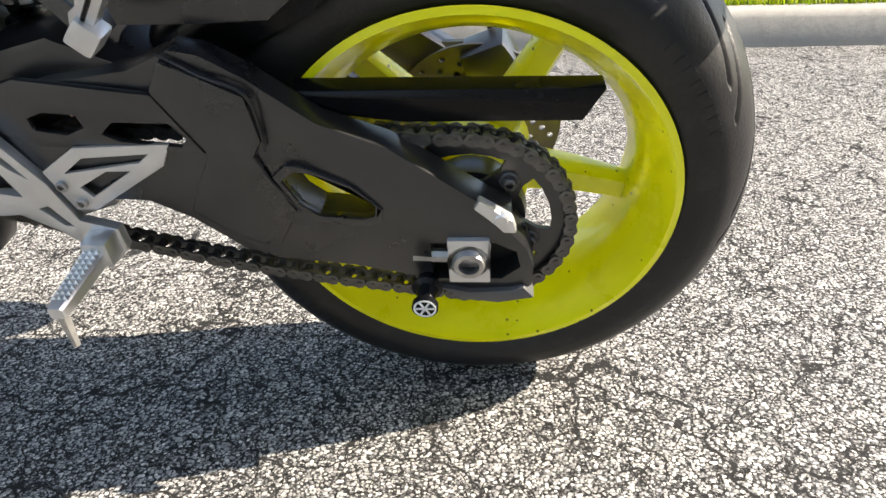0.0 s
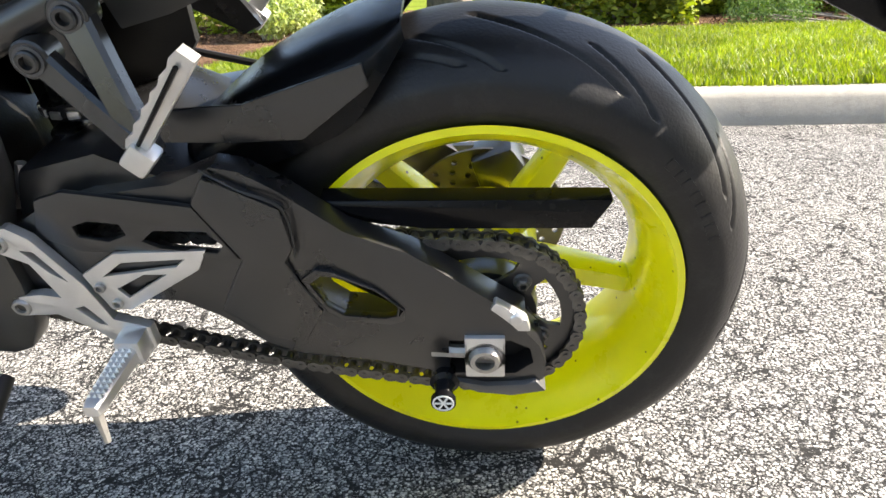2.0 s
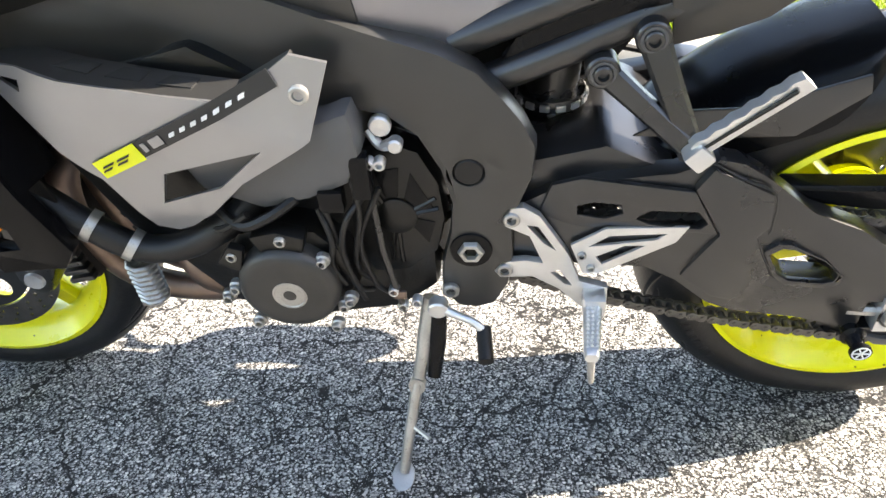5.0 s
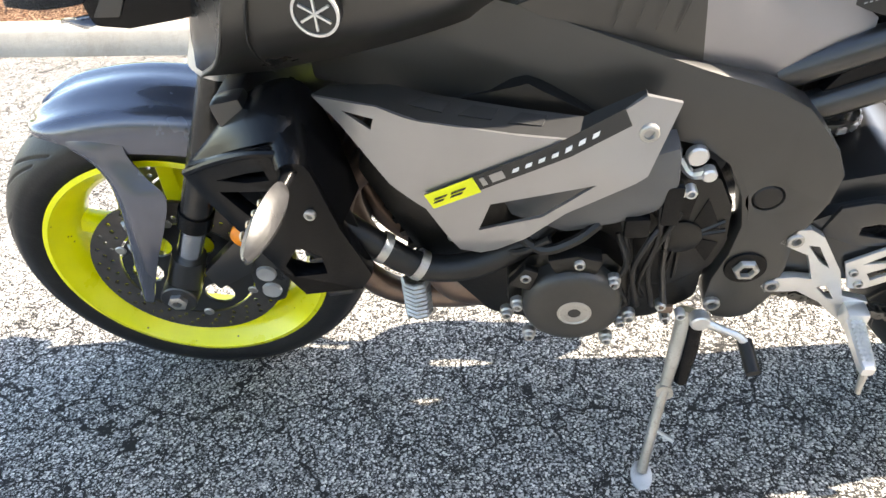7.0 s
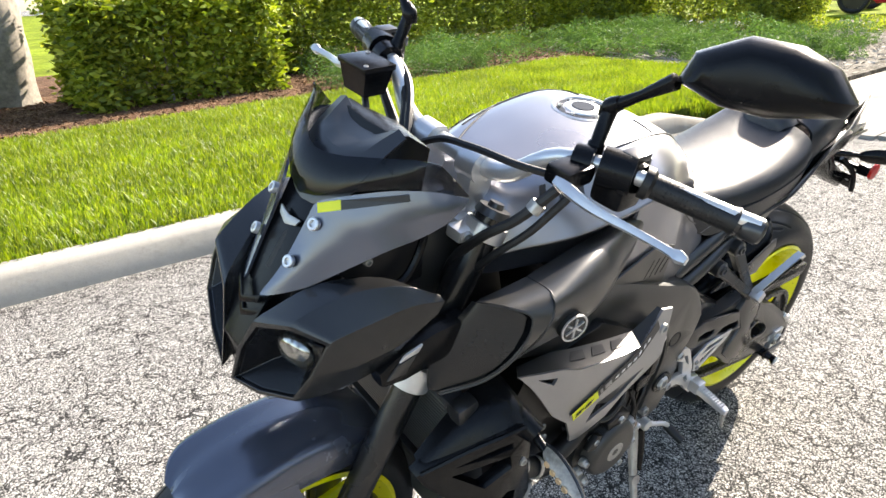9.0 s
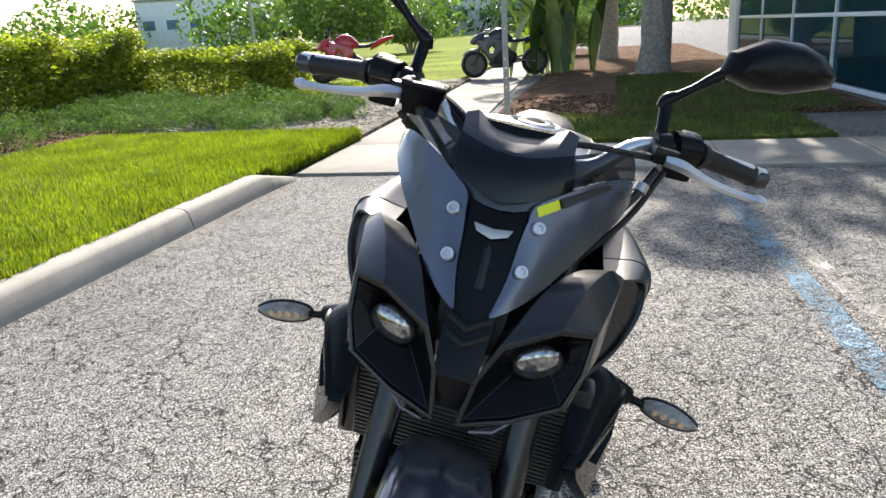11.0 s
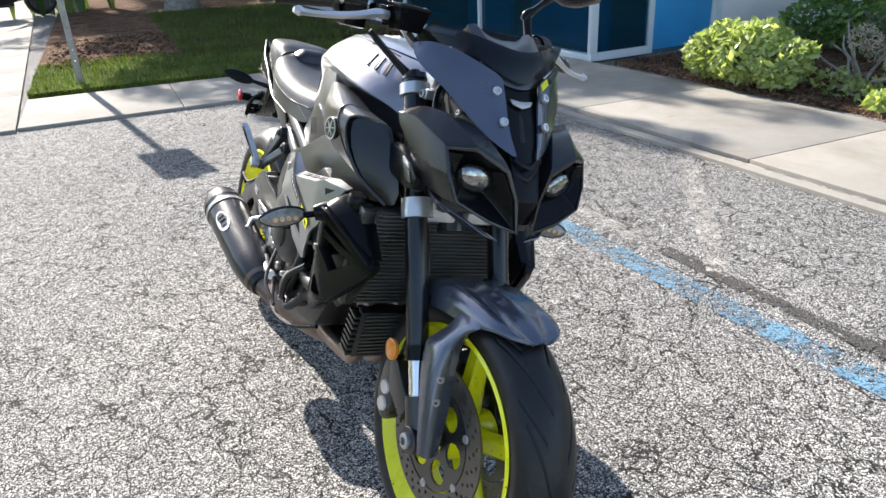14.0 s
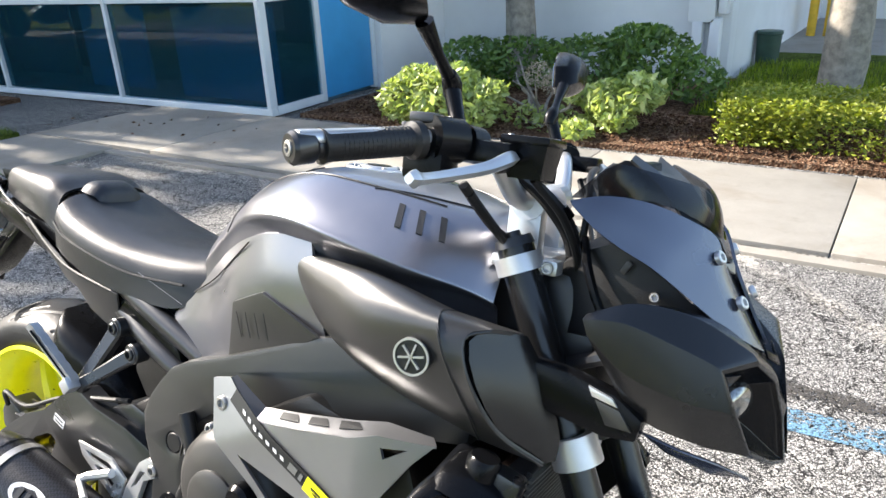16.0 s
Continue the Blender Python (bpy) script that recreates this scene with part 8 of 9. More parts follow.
# -- seat and tail
seat_rows = [[(0.56, 0, 0.85), (0.56, 0.05, 0.842), (0.555, 0.085, 0.815), (0.55, 0.098, 0.77)],
             [(0.48, 0, 0.842), (0.48, 0.06, 0.836), (0.48, 0.105, 0.81), (0.48, 0.118, 0.74)],
             [(0.38, 0, 0.842), (0.38, 0.075, 0.836), (0.38, 0.12, 0.81), (0.38, 0.128, 0.742)],
             [(0.28, 0, 0.856), (0.28, 0.085, 0.85), (0.28, 0.132, 0.822), (0.28, 0.132, 0.752)],
             [(0.18, 0, 0.88), (0.18, 0.085, 0.876), (0.18, 0.13, 0.846), (0.18, 0.128, 0.778)],
             [(0.132, 0, 0.902), (0.132, 0.08, 0.896), (0.132, 0.12, 0.866), (0.132, 0.12, 0.795)]]
seat = part("rider_seat", sheet(seat_rows, 5, 5, 0.006, True), SEAT, bike, "black grained rider's seat", 50)
part("seat_piping", tube([(0.5, 0.112, 0.785), (0.38, 0.128, 0.785), (0.28, 0.135, 0.8), (0.18, 0.133, 0.822), (0.13, 0.124, 0.845)], 0.0025, 6, 4), RUBBER, bike)
part("seat_piping", tube([(0.5, -0.112, 0.785), (0.38, -0.128, 0.785), (0.28, -0.135, 0.8), (0.18, -0.133, 0.822), (0.13, -0.124, 0.845)], 0.0025, 6, 4), RUBBER, bike)
for s in (1, -1):
    for a, b, n in (((0.502, 0.1135, 0.752), (0.4, 0.124, 0.79), 22), ((0.3, 0.128, 0.792), (0.18, 0.128, 0.832), 22)):
        for k in range(n):
            p = Vector(a).lerp(Vector(b), k / (n - 1))
            part("stitch", tube([(p.x, s * (p.y + 0.002), p.z), (p.x - 0.0028, s * (p.y + 0.0022), p.z + 0.0011)], 0.0007, 5, 1), STITCH, seat)
pass_rows = [[(0.112, 0, 0.912), (0.112, 0.07, 0.906), (0.112, 0.1, 0.885), (0.112, 0.11, 0.82)],
             [(0.06, 0, 0.932), (0.06, 0.075, 0.927), (0.06, 0.105, 0.9), (0.06, 0.108, 0.84)],
             [(-0.05, 0, 0.934), (-0.05, 0.068, 0.928), (-0.05, 0.09, 0.905), (-0.05, 0.092, 0.86)],
             [(-0.13, 0, 0.932), (-0.13, 0.05, 0.927), (-0.13, 0.068, 0.91), (-0.13, 0.07, 0.87)],
             [(-0.17, 0, 0.916), (-0.17, 0.035, 0.912), (-0.17, 0.05, 0.9), (-0.17, 0.052, 0.88)]]
part("pillion_seat", sheet(pass_rows, 5, 5, 0.006, True), SEAT, bike, "short black pillion seat pad", 50)
both(lambda: facets([(0.345, 0.128, 0.742), (0.2, 0.13, 0.765), (0.08, 0.118, 0.812), (-0.1, 0.095, 0.872), (-0.235, 0.06, 0.915), (-0.235, 0.05, 0.895), (-0.1, 0.08, 0.835), (0.06, 0.1, 0.782), (0.127, 0.104, 0.752), (0.145, 0.104, 0.733), (0.19, 0.106, 0.722), (0.234, 0.106, 0.687), (0.28, 0.106, 0.67), (0.329, 0.106, 0.658), (0.335, 0.114, 0.69)], [(0, 1, 10, 11, 12, 13, 14), (1, 2, 8, 9, 10), (2, 3, 7, 8), (3, 6, 7), (3, 4, 5, 6)], 0.005, 0.002), "tail_panel", DARKGREY, bike, "matt charcoal tail panel below the seat")
both(lambda: tube([(0.325, 0.129, 0.742), (0.2, 0.1325, 0.762), (0.12, 0.126, 0.79), (0.02, 0.112, 0.835)], 0.004, 8, 4), "tail_groove", RUBBER, bike)
both(lambda: plate([(0.315, 0.735), (0.34, 0.705), (0.42, 0.675), (0.52, 0.64), (0.50, 0.675), (0.40, 0.725)], 0.1, 0.122, (), 0.006), "subframe_cover", PLASTIC, bike)
part("seat_latch", box((0.40, 0.128, 0.728), (0.05, 0.008, 0.01), 0.002, Matrix.Rotation(0.25, 3, "Y")), PLASTIC, bike)
tail = part("tail_light", solid([(-0.26, 0.05, 0.83), (-0.26, -0.05, 0.83), (-0.385, -0.036, 0.815), (-0.385, 0.036, 0.815), (-0.24, 0.046, 0.765), (-0.24, -0.046, 0.765), (-0.4, -0.03, 0.76), (-0.4, 0.03, 0.76)], [(0, 1, 2, 3), (7, 6, 5, 4), (0, 3, 7, 4), (1, 5, 6, 2), (3, 2, 6, 7), (0, 4, 5, 1)], 0.012), CLEARLENS, bike, "clear glossy tail light lens")
for s in (1, -1):
    part("lamp_rim", tube([(-0.25, s * 0.052, 0.8), (-0.32, s * 0.046, 0.793), (-0.395, s * 0.036, 0.787)], 0.0045, 8, 3), PLASTIC, tail)
part("red_strip", box((-0.397, 0, 0.787), (0.012, 0.05, 0.022), 0.003), REDLENS, tail)
holder = part("plate_holder", plate([(-0.10, 0.84), (-0.17, 0.84), (-0.30, 0.70), (-0.42, 0.635), (-0.40, 0.60), (-0.29, 0.655), (-0.24, 0.70)], -0.03, 0.03, [[(-0.2, 0.765), (-0.19, 0.775), (-0.27, 0.70), (-0.275, 0.69)]], 0.006), PLASTIC, bike, "black plastic number plate holder")
nb_ = box((0, 0, 0), (0.006, 0.12, 0.05), 0.003)
bmesh.ops.transform(nb_, matrix=Matrix.Translation((-0.415, 0, 0.625)) @ Matrix.Rotation(0.5, 4, "Y"), verts=nb_.verts)
part("number_plate", nb_, PLASTIC, holder)
part("plate_frame", box((-0.425, 0, 0.668), (0.012, 0.17, 0.014), 0.003), PLASTIC, holder)
part("plate_lamp", box((-0.4, 0, 0.69), (0.05, 0.05, 0.022), 0.006), PLASTIC, holder)
for s in (1, -1):
    part("rear_reflector", lathe([(0, 0.026), (s * 0.007, 0.025), (s * 0.011, 0.018), (s * 0.012, 0)], (-0.445, s * 0.084, 0.668), 24), REDLENS, holder, "round red side reflector")
    part("reflector_stay", box((-0.43, s * 0.066, 0.668), (0.026, 0.034, 0.03), 0.004), PLASTIC, holder)
    part("plate_arm", tube([(-0.36, s * 0.02, 0.7), (-0.39, s * 0.055, 0.66), (-0.42, s * 0.06, 0.6)], 0.008, 8, 3), PLASTIC, holder)
    part("plate_screw", bolt((-0.412, s * 0.04, 0.632), (1, 0, 0.3), 0.006, 0.004), ALU, holder)
    # tail fins beside the lamp
    part("tail_fin", facets([(-0.15, s * 0.07, 0.895), (-0.2, s * 0.064, 0.905), (-0.335, s * 0.03, 0.9), (-0.32, s * 0.034, 0.868), (-0.2, s * 0.07, 0.845)], [(0, 1, 4), (1, 2, 3, 4)], 0.012, 0.004), PLASTIC, bike, "pointed black tail fin")
part("tail_cowl", sheet([[(-0.16, 0, 0.9), (-0.16, 0.04, 0.895), (-0.16, 0.066, 0.86), (-0.16, 0.05, 0.82)], [(-0.24, 0, 0.884), (-0.24, 0.036, 0.88), (-0.24, 0.056, 0.85), (-0.24, 0.045, 0.81)], [(-0.3, 0, 0.86), (-0.3, 0.028, 0.856), (-0.3, 0.042, 0.835), (-0.3, 0.036, 0.8)]], 4, 4, 0.004, True), DARKGREY, bike, "smooth charcoal tail cowl", 50)
part("seat_bump", sheet([[(0.1, 0, 0.9), (0.1, 0.03, 0.9), (0.1, 0.05, 0.895)], [(0.108, 0, 0.921), (0.108, 0.034, 0.919), (0.108, 0.058, 0.903)], [(0.135, 0, 0.923), (0.135, 0.034, 0.921), (0.135, 0.06, 0.9)], [(0.158, 0, 0.91), (0.158, 0.03, 0.908), (0.156, 0.052, 0.894)], [(0.168, 0, 0.883), (0.168, 0.026, 0.882), (0.166, 0.042, 0.878)]], 4, 4, 0.006, True), SEAT, bike, "low padded bump between the seats", 60)
part("seat_base", box((0.12, 0, 0.845), (0.06, 0.19, 0.05), 0.01), PLASTIC, bike)


def indicator(base, tip, lens, parent):
    """A slim indicator on a flexible stalk."""
    base, tip = Vector(base), Vector(tip)
    d = (tip - base)
    a = part("indicator_stalk", tube([base, base + d * 0.4], [0.009, 0.0065], 10, 1), PLASTIC, parent, "black indicator stalk")
    rows = []
    back = Vector((-1, 0, 0)) if lens > 0 else Vector((1, 0, 0))
    for t, h, w in ((0.34, 0.004, 0.004), (0.42, 0.013, 0.01), (0.58, 0.0185, 0.014), (0.76, 0.0175, 0.014), (0.92, 0.010, 0.009), (1.0, 0.002, 0.002)):
        c = base + d * t
        rows.append([c + Vector((0, 0, h)), c + back * w, c - Vector((0, 0, h))])
    part("shell", sheet([[r[0] + Vector((0, 0, 0.0025)), r[1], r[2] - Vector((0, 0, 0.0025))] for r in rows], 3, 3, 0.003), LAMPSHELL if lens > 0 else PLASTIC, a)
    front_rows = [[r[0], (r[0] + r[2]) / 2 - back * min(0.013, (r[0] - r[2]).length * 0.42), r[2]] for r in rows]
    part("lens", sheet(front_rows, 3, 3, 0.0015), CLEARLENS, a, "clear lens with amber lamps behind")
    for t in (0.5, 0.6, 0.7, 0.8):
        part("lamp", lathe([(0, 0.0), (0.0, 0.0058), (0.002, 0.0048), (0.002, 0)], base + d * t - back * 0.0128, 10, -back), LAMPDOT, a)


for s in (1, -1):
    indicator((1.1, s * 0.245, 0.657), (1.125, s * 0.39, 0.642), 1, bike)
    indicator((-0.26, s * 0.03, 0.74), (-0.36, s * 0.175, 0.762), -1, bike)

# -- radiator, oil cooler and shrouds
TILT = Matrix.Rotation(radians(12), 3, "Y")
rad = part("radiator", box((1.165, 0, 0.585), (0.03, 0.36, 0.23), 0.004, TILT), SATIN, bike, "black radiator with fine horizontal fins")
for i in range(24):
    o = TILT @ Vector((0.017, 0, -0.108 + 0.0094 * i))
    ob = part("fin", box(Vector((1.165, 0, 0.585)) + o, (0.006, 0.345, 0.0034), 0, TILT), FIN, rad)
for s in (1, -1):
    part("radiator_tank", box((1.162, s * 0.19, 0.585), (0.04, 0.03, 0.235), 0.008, TILT), SATIN, rad)
cool = part("oil_cooler", box((1.13, 0, 0.39), (0.035, 0.30, 0.125), 0.004, TILT), SATIN, bike, "small black oil cooler below the radiator")
for i in range(12):
    part("fin", box(Vector((1.13, 0, 0.39)) + TILT @ Vector((0.02, 0, -0.055 + 0.01 * i)), (0.006, 0.28, 0.004), 0, TILT), FIN, cool)
for s in (1, -1):
    for i in range(8):
        part("end_rib", box(Vector((1.13, s * 0.158, 0.39)) + TILT @ Vector((0.0, 0, -0.05 + 0.0145 * i)), (0.04, 0.016, 0.008), 0.002, TILT), SATIN, cool)
    def out_y(x):
        return 0.262 - 0.45 * max(0, x - 1.13) - 0.25 * max(0, 1.13 - x)

    rs = plate([(1.268, 0.595), (1.255, 0.612), (1.2, 0.645), (1.15, 0.672), (1.115, 0.678), (1.09, 0.64), (1.072, 0.55), (1.045, 0.462), (1.06, 0.44), (1.13, 0.447), (1.165, 0.48), (1.255, 0.572)], -0.022, 0.0, [[(1.216, 0.604), (1.16, 0.636), (1.138, 0.646), (1.134, 0.634), (1.17, 0.617)], [(1.218, 0.586), (1.172, 0.603), (1.136, 0.618), (1.13, 0.59), (1.165, 0.548)], [(1.125, 0.53), (1.1, 0.51), (1.098, 0.478), (1.14, 0.475), (1.15, 0.49)]], 0.005)
    for v in rs.verts:
        v.co.y += out_y(v.co.x)
    shr = part("radiator_shroud", rs if s > 0 else flip(rs), PLASTIC, bike, "angular black radiator shroud with open triangles", 40)
    edge = [(1.264, 0.6), (1.2, 0.645), (1.15, 0.673), (1.112, 0.68), (1.088, 0.64), (1.07, 0.55)]
    part("shroud_top", sheet([[(x, s * (out_y(x) - 0.004), z), (x - 0.004, s * (out_y(x) * 0.6 + 0.07), z + 0.022 * k), (x - 0.01, s * 0.172, z + 0.03 * k)] for (x, z), k in zip(edge, (0.3, 1, 1.1, 0.8, 0.3, 0.0))], 3, 3, 0.004), PLASTIC, shr)
    part("shroud_inner", facets([(1.26, s * 0.18, 0.6), (1.2, s * 0.19, 0.64), (1.11, s * 0.205, 0.66), (1.07, s * 0.205, 0.55), (1.05, s * 0.205, 0.46), (1.13, s * 0.2, 0.45), (1.2, s * 0.19, 0.51)], [(0, 1, 2, 3, 4, 5, 6)], 0.004), RUBBER, shr)
    part("shroud_lip", tube([(1.262, s * out_y(1.262), 0.6), (1.2, s * (out_y(1.2) + 0.001), 0.64), (1.15, s * (out_y(1.15) + 0.001), 0.666), (1.118, s * (out_y(1.118) + 0.001), 0.671)], 0.005, 8, 3), PLASTIC, shr)
    part("indicator_boss", merge(tube([(1.12, s * 0.215, 0.672), (1.108, s * 0.25, 0.662), (1.102, s * 0.272, 0.655)], [0.026, 0.021, 0.016], 16, 3)), PLASTIC, shr)
    part("shroud_screw", bolt((1.1, s * (out_y(1.1) + 0.003), 0.58), (0.1, s, 0), 0.007, 0.004), STEEL, shr)
    part("radiator_cap", lathe([(0, 0.022), (0.02, 0.022), (0.026, 0.018), (0.026, 0)], (1.15, s * 0.2, 0.69), 16, (0.2, 0, 1)), PLASTIC, bike) if s < 0 else None

# -- nose: lamp pods, fly screen and instruments


def pod():
    """A headlamp pod: a swept shell that ends in a deep open eye."""
    rings = [[(1.247, 0.188, 0.906), (1.249, 0.18, 0.911), (1.255, 0.168, 0.907), (1.258, 0.16, 0.893), (1.262, 0.158, 0.878), (1.264, 0.166, 0.87), (1.262, 0.178, 0.872), (1.254, 0.187, 0.888)],
             [(1.292, 0.18, 0.909), (1.296, 0.16, 0.929), (1.304, 0.125, 0.924), (1.31, 0.1, 0.88), (1.316, 0.1, 0.812), (1.316, 0.125, 0.795), (1.31, 0.156, 0.803), (1.3, 0.178, 0.852)],
             [(1.345, 0.169, 0.895), (1.356, 0.135, 0.922), (1.37, 0.085, 0.912), (1.378, 0.05, 0.86), (1.388, 0.042, 0.784), (1.386, 0.085, 0.769), (1.378, 0.148, 0.785), (1.362, 0.168, 0.835)],
             [(1.386, 0.159, 0.881), (1.412, 0.115, 0.894), (1.426, 0.056, 0.872), (1.438, 0.03, 0.815), (1.45, 0.02, 0.748), (1.442, 0.076, 0.757), (1.424, 0.141, 0.785), (1.405, 0.157, 0.832)],
             [(1.394, 0.157, 0.876), (1.424, 0.112, 0.884), (1.442, 0.044, 0.852), (1.455, 0.022, 0.8), (1.465, 0.014, 0.741), (1.454, 0.074, 0.757), (1.433, 0.138, 0.786), (1.415, 0.153, 0.83)]]
    outer = rings[-1]
    c = sum((Vector(q) for q in outer), Vector()) / len(outer)
    lip = [c + (Vector(q) - c) * k for q, k in zip(outer, (0.93, 0.9, 0.86, 0.9, 0.93, 0.9, 0.92, 0.93))]
    lip2 = [c + (q - c) * 0.96 + Vector((-0.006, 0, 0)) for q in lip]
    deep = [c + (q - c) * 0.56 + Vector((-0.03, 0.003, 0.008)) for q in lip]
    floor_ = [c + (q - c) * 0.2 + Vector((-0.05, 0.003, 0.008)) for q in lip]
    bm = loft(rings + [lip, lip2, deep, floor_], 5, 1, 5)
    for i, f in enumerate(bm.faces):
        f.material_index = 1 if i % 24 >= 21 and i < 24 * len(outer) else 0
    bm.faces.ensure_lookup_table()
    bm.faces[-1].material_index = 1
    return soften(bm, 0.007, 16, 3)


pods = both(pod, "lamp_pod", PODBLACK, bike, "satin black headlamp pod", 40)
for s, pd in ((1, pods[0]), (-1, pods[1])):
    pd.data.materials.append(PLASTIC)
    lax = Vector((0.95, s * 0.28, -0.1)).normalized()
    lens = part("headlamp", lathe([(-0.05, 0.0), (-0.045, 0.012), (-0.03, 0.024), (-0.008, 0.031), (0.0, 0.033), (0.006, 0.031), (0.012, 0.022), (0.015, 0.0)], (1.405, s * 0.094, 0.826), 34, lax), LAMPGLASS, pd, "round glassy headlamp")
    for v in lens.data.vertices:
        v.co.z = 0.826 + (v.co.z - 0.826) * 0.78 + (v.co.y - s * 0.094) * s * 0.12
    part("lamp_bezel", lathe([(-0.03, 0.034), (-0.004, 0.038), (0.001, 0.034)], (1.4, s * 0.094, 0.826), 34, lax), PLASTIC, pd)
    part("eye_frame", facets([(1.4, s * 0.15, 0.868), (1.412, s * 0.128, 0.868), (1.402, s * 0.128, 0.852), (1.398, s * 0.134, 0.815), (1.418, s * 0.138, 0.8), (1.408, s * 0.148, 0.832)], [(0, 1, 2), (0, 2, 3, 5), (5, 3, 4)], 0.003), PLASTIC, pd, "dark triangular frame beside the lamp")
    part("lower_lip", facets([(1.44, s * 0.03, 0.748), (1.434, s * 0.08, 0.762), (1.415, s * 0.132, 0.79), (1.375, s * 0.125, 0.787), (1.38, s * 0.04, 0.765)], [(0, 1, 2, 3, 4)], 0.004), BLUEGREY, pd)
    part("chin_blade", facets([(1.318, s * 0.132, 0.776), (1.36, s * 0.13, 0.768), (1.4, s * 0.1, 0.752), (1.432, s * 0.06, 0.728), (1.43, s * 0.03, 0.718), (1.39, s * 0.075, 0.728), (1.345, s * 0.11, 0.752)], [(0, 1, 6), (1, 2, 5, 6), (2, 3, 4, 5)], 0.004), BLUEGREY, pd, "thin grey blade under the headlamp")
    stay = plate([(1.175, 0.838), (1.235, 0.834), (1.29, 0.822), (1.325, 0.8), (1.32, 0.772), (1.28, 0.768), (1.215, 0.778), (1.18, 0.79)], s * 0.138, s * 0.168, (), 0.008)
    st_ = part("pod_stay", stay, PLASTIC, bike, "black stay between pod and frame")
    part("stay_panel", plate([(1.268, 0.812), (1.298, 0.806), (1.314, 0.785), (1.284, 0.785)], s * 0.167, s * 0.1705, (), 0.001), DARKGREY, st_)
    part("stay_edge", plate([(1.258, 0.826), (1.288, 0.818), (1.296, 0.808), (1.264, 0.814)], s * 0.162, s * 0.1702, (), 0.002), ALU, st_, "bare bright edge of the stay")
part("nose_panel", facets([(1.334, 0.05, 1.002), (1.334, -0.05, 1.002), (1.362, -0.042, 0.958), (1.362, 0.042, 0.958), (1.418, 0.032, 0.866), (1.418, -0.032, 0.866), (1.455, 0.026, 0.80), (1.455, -0.026, 0.80), (1.45, 0.014, 0.755), (1.45, -0.014, 0.755)], [(0, 3, 2, 1), (3, 4, 5, 2), (4, 6, 7, 5), (6, 8, 9, 7)], 0.006, 0.002), PLASTIC, bike, "black centre strip of the nose")
part("nose_badge", facets([(1.3635, 0.0255, 0.971), (1.3665, 0.0, 0.9685), (1.3635, -0.0255, 0.971), (1.369, -0.02, 0.962), (1.373, 0.0, 0.9565), (1.369, 0.02, 0.962)], [(0, 1, 4, 5), (1, 2, 3, 4)], 0.003, 0.001), STEEL, bike, "small silver chevron badge")
for k in range(2):
    part("nose_chevron", facets([(1.424, 0.03, 0.878 - 0.022 * k), (1.436, 0.0, 0.865 - 0.022 * k), (1.424, -0.03, 0.878 - 0.022 * k), (1.428, -0.03, 0.868 - 0.022 * k), (1.44, 0.0, 0.855 - 0.022 * k), (1.428, 0.03, 0.868 - 0.022 * k)], [(0, 1, 4, 5), (1, 2, 3, 4)], 0.003, 0.001), PLASTIC, bike)
for s in (1, -1):
    tops = [(1.208, 0.166, 1.033), (1.246, 0.147, 1.042), (1.288, 0.112, 1.037), (1.33, 0.068, 1.018), (1.35, 0.044, 1.004), (1.36, 0.04, 0.985), (1.371, 0.036, 0.96), (1.394, 0.032, 0.917), (1.42, 0.022, 0.876)]
    lows = [(1.211, 0.167, 1.028), (1.238, 0.165, 1.006), (1.268, 0.152, 0.986), (1.3, 0.134, 0.968), (1.33, 0.112, 0.944), (1.358, 0.09, 0.92), (1.382, 0.07, 0.9), (1.406, 0.046, 0.884), (1.422, 0.024, 0.873)]
    mids = [[(p + q) / 2 + e * k for p, q, e in zip(a, b, (0.5, 0.6, 0.5))] for a, b, k in zip(tops, lows, (0, 0.002, 0.003, 0.004, 0.004, 0.004, 0.004, 0.002, 0))]
    scr = part("screen_panel", sheet([[(x, s * y, z) for x, y, z in r] for r in zip(tops, mids, lows)], 3, 3, 0.004), BLUEGREY, bike, "slate-grey fly screen side panel", 50)
    for f, y, u in ((1.358, 0.055, 0.979), (1.389, 0.047, 0.929)):
        part("screen_screw", bolt((f + 0.003, s * y, u + 0.002), (0.8, s * 0.25, 0.5), 0.0085, 0.004), ALU, scr)
    part("yellow_tag", facets([(1.351, s * 0.046, 1.004), (1.332, s * 0.07, 1.0155), (1.334, s * 0.0755, 1.0045), (1.353, s * 0.051, 0.993)], [(0, 1, 2, 3)], 0.006, 0), YELLOWPRINT, scr) if s > 0 else None
    part("dark_tag", facets([(1.331, s * 0.0715, 1.0155), (1.272, s * 0.128, 1.0365), (1.272, s * 0.131, 1.0285), (1.333, s * 0.0765, 1.0055)], [(0, 1, 2, 3)], 0.006, 0), BLACKPRINT, scr) if s > 0 else None
half_ = [[(1.21, 0.167, 1.036), (1.288, 0.113, 1.04), (1.334, 0.062, 1.02), (1.352, 0.0, 0.998)],
         [(1.224, 0.163, 1.052), (1.282, 0.116, 1.056), (1.33, 0.056, 1.04), (1.345, 0.0, 1.024)],
         [(1.24, 0.156, 1.07), (1.27, 0.12, 1.07), (1.32, 0.05, 1.056), (1.335, 0.0, 1.046)],
         [(1.249, 0.15, 1.079), (1.262, 0.122, 1.077), (1.314, 0.05, 1.062), (1.327, 0.0, 1.055)]]
sc = [r + [(x, -y, z) for x, y, z in r[-2::-1]] for r in half_]
part("fly_screen", sheet(sc, 2, 2, 0.003), SMOKE, bike, "smoked fly screen with two raised points", 30)
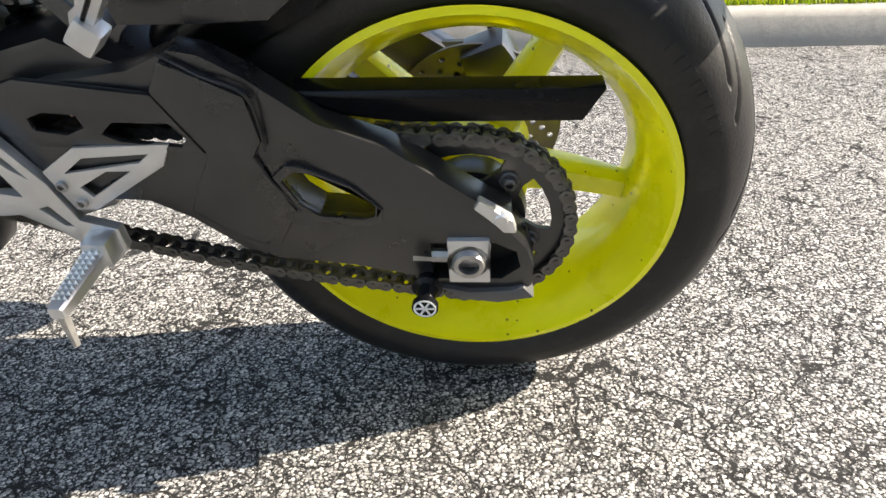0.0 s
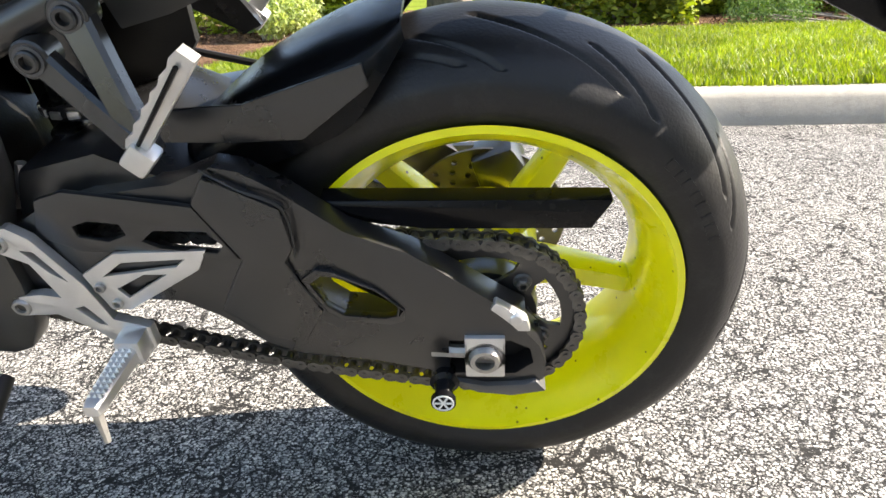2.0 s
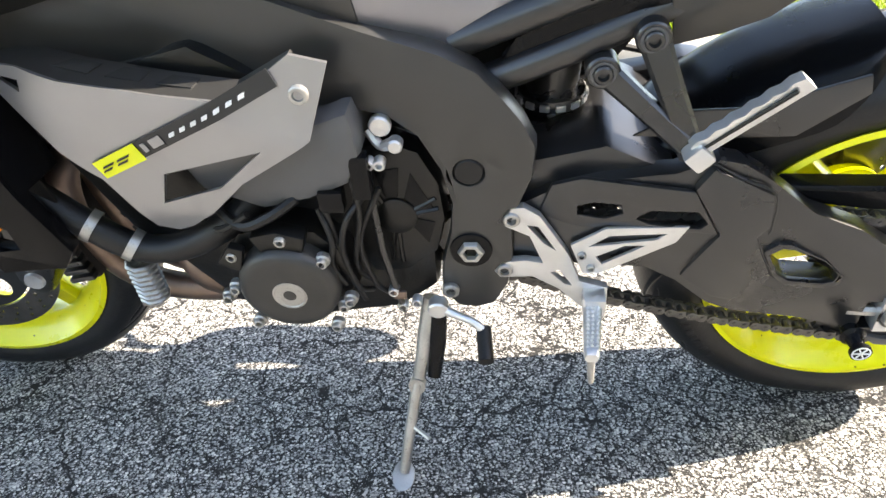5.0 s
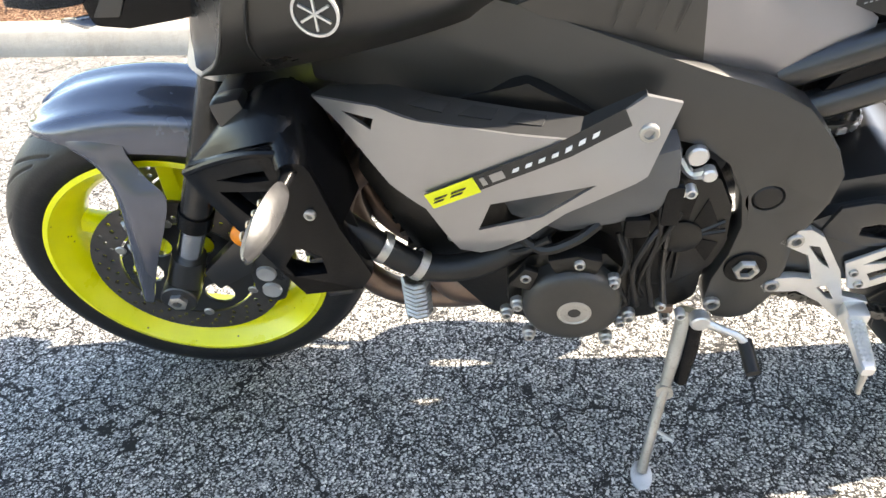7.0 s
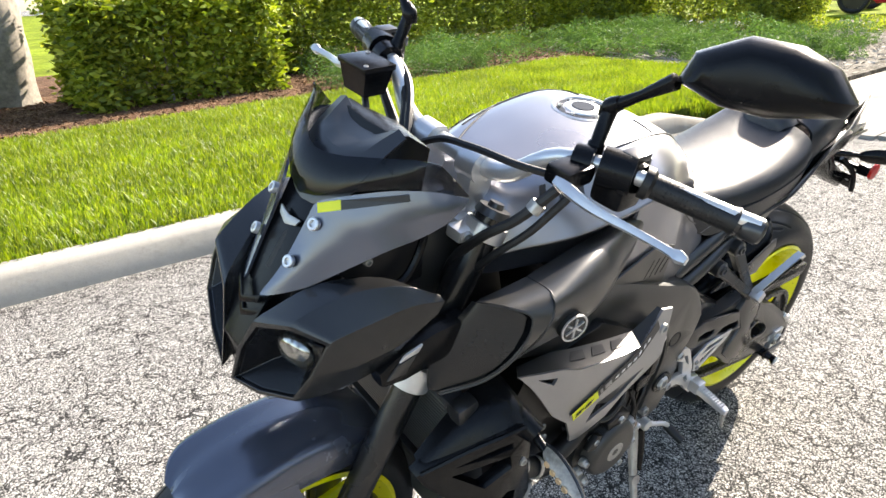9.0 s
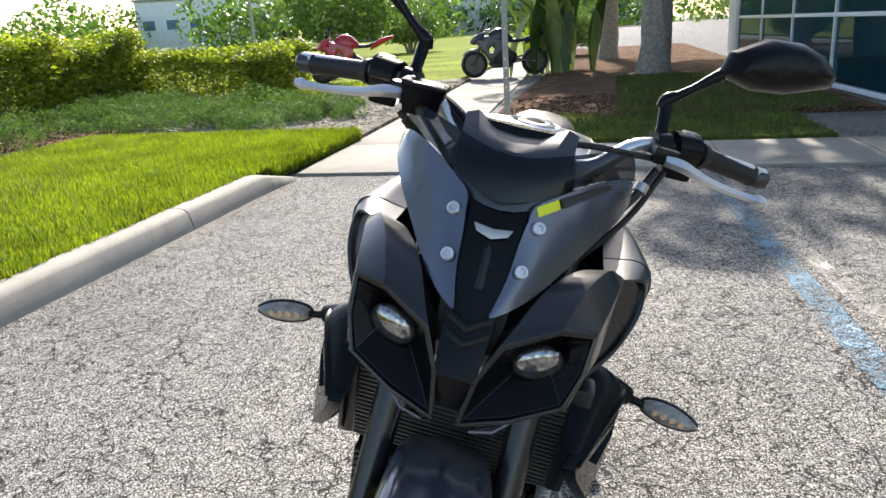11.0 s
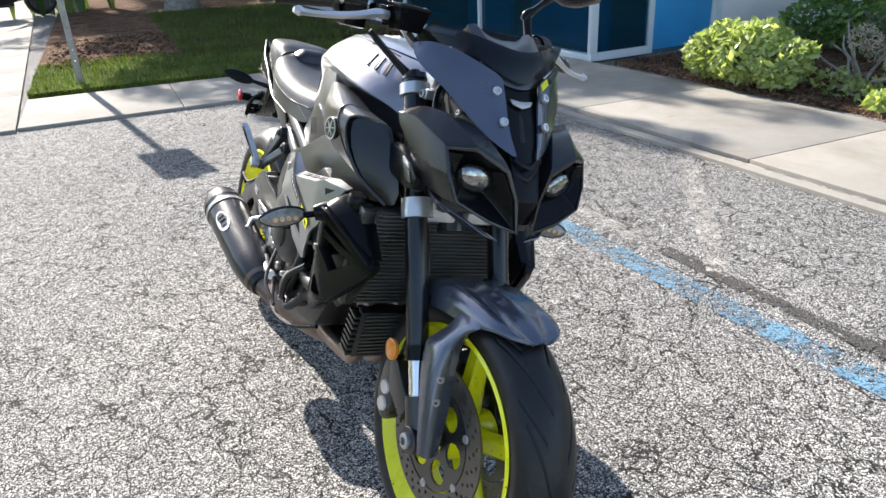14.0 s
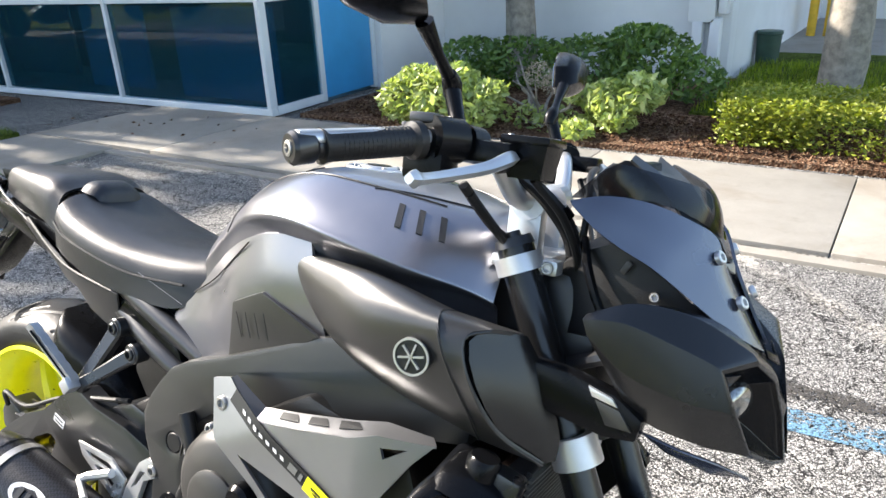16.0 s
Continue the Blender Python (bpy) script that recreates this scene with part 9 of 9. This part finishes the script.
part("instrument", loft([[(1.252, 0.066, 1.082), (1.254, 0.0, 1.08), (1.252, -0.066, 1.082), (1.27, -0.07, 1.05), (1.274, 0.0, 1.04), (1.27, 0.07, 1.05)],
                         [(1.236, 0.07, 1.082), (1.236, 0.0, 1.081), (1.236, -0.07, 1.082), (1.262, -0.086, 1.03), (1.264, 0.0, 1.0), (1.262, 0.086, 1.03)],
                         [(1.206, 0.078, 1.062), (1.206, 0.0, 1.07), (1.206, -0.078, 1.062), (1.226, -0.09, 0.99), (1.226, 0.0, 0.975), (1.226, 0.09, 0.99)]], 1, 1), PLASTIC, bike, "black instrument housing", 30)
hood_ = [[(1.246, 0.078, 1.084), (1.246, 0.062, 1.09), (1.25, 0.03, 1.074), (1.25, 0.0, 1.072)], [(1.285, 0.074, 1.055), (1.292, 0.05, 1.06), (1.3, 0.025, 1.056), (1.302, 0.0, 1.055)], [(1.318, 0.07, 1.018), (1.328, 0.046, 1.018), (1.336, 0.024, 1.008), (1.34, 0.0, 1.004)], [(1.326, 0.066, 1.0), (1.338, 0.044, 0.996), (1.345, 0.022, 0.99), (1.348, 0.0, 0.988)]]
part("instrument_hood", sheet([r + [(x, -y, z) for x, y, z in r[-2::-1]] for r in hood_], 2, 1, 0.003), SATIN, bike, "black two-peaked cowl in front of the instruments", 25)
part("lamp_carrier", loft([[(1.17, 0.06, 0.94), (1.17, 0.0, 0.96), (1.17, -0.06, 0.94), (1.175, -0.065, 0.85), (1.18, 0.0, 0.82), (1.175, 0.065, 0.85)],
                          [(1.25, 0.085, 0.985), (1.255, 0.0, 1.0), (1.25, -0.085, 0.985), (1.255, -0.085, 0.86), (1.26, 0.0, 0.83), (1.255, 0.085, 0.86)],
                          [(1.33, 0.075, 0.955), (1.345, 0.0, 0.975), (1.33, -0.075, 0.955), (1.35, -0.07, 0.85), (1.36, 0.0, 0.82), (1.35, 0.07, 0.85)],
                          [(1.385, 0.045, 0.885), (1.4, 0.0, 0.9), (1.385, -0.045, 0.885), (1.4, -0.04, 0.82), (1.41, 0.0, 0.8), (1.4, 0.04, 0.82)]], 2, 1), RUBBER, bike, "black carrier behind the nose panels", 30)
for s in (1, -1):
    part("carrier_clip", box((1.262, s * 0.09, 0.955), (0.008, 0.006, 0.018), 0.002, Matrix.Rotation(0.5, 3, "Y")), CAPGREY, bike)
    part("carrier_screw", bolt((1.3, s * 0.09, 0.925), (0.1, s, 0.2), 0.006, 0.005), STEEL, bike)
    part("carrier_hose", tube([(1.2, s * 0.075, 0.98), (1.22, s * 0.1, 0.94), (1.25, s * 0.105, 0.89), (1.3, s * 0.1, 0.875)], 0.006, 8, 4), PLASTIC, bike)
part("nose_bracket", tube([(1.15, 0, 0.82), (1.28, 0, 0.86), (1.36, 0, 0.93)], 0.016, 10, 3), SATIN, bike)
both(lambda: tube([(1.12, 0.06, 0.78), (1.25, 0.1, 0.84), (1.34, 0.08, 0.9)], 0.01, 8, 3), "lamp_bracket", SATIN, bike)
both(lambda: tube([(1.3, 0.05, 0.83), (1.24, 0.07, 0.87), (1.18, 0.05, 0.83), (1.13, 0.06, 0.76)], 0.007, 8, 4), "wiring_loom", RUBBER, bike)
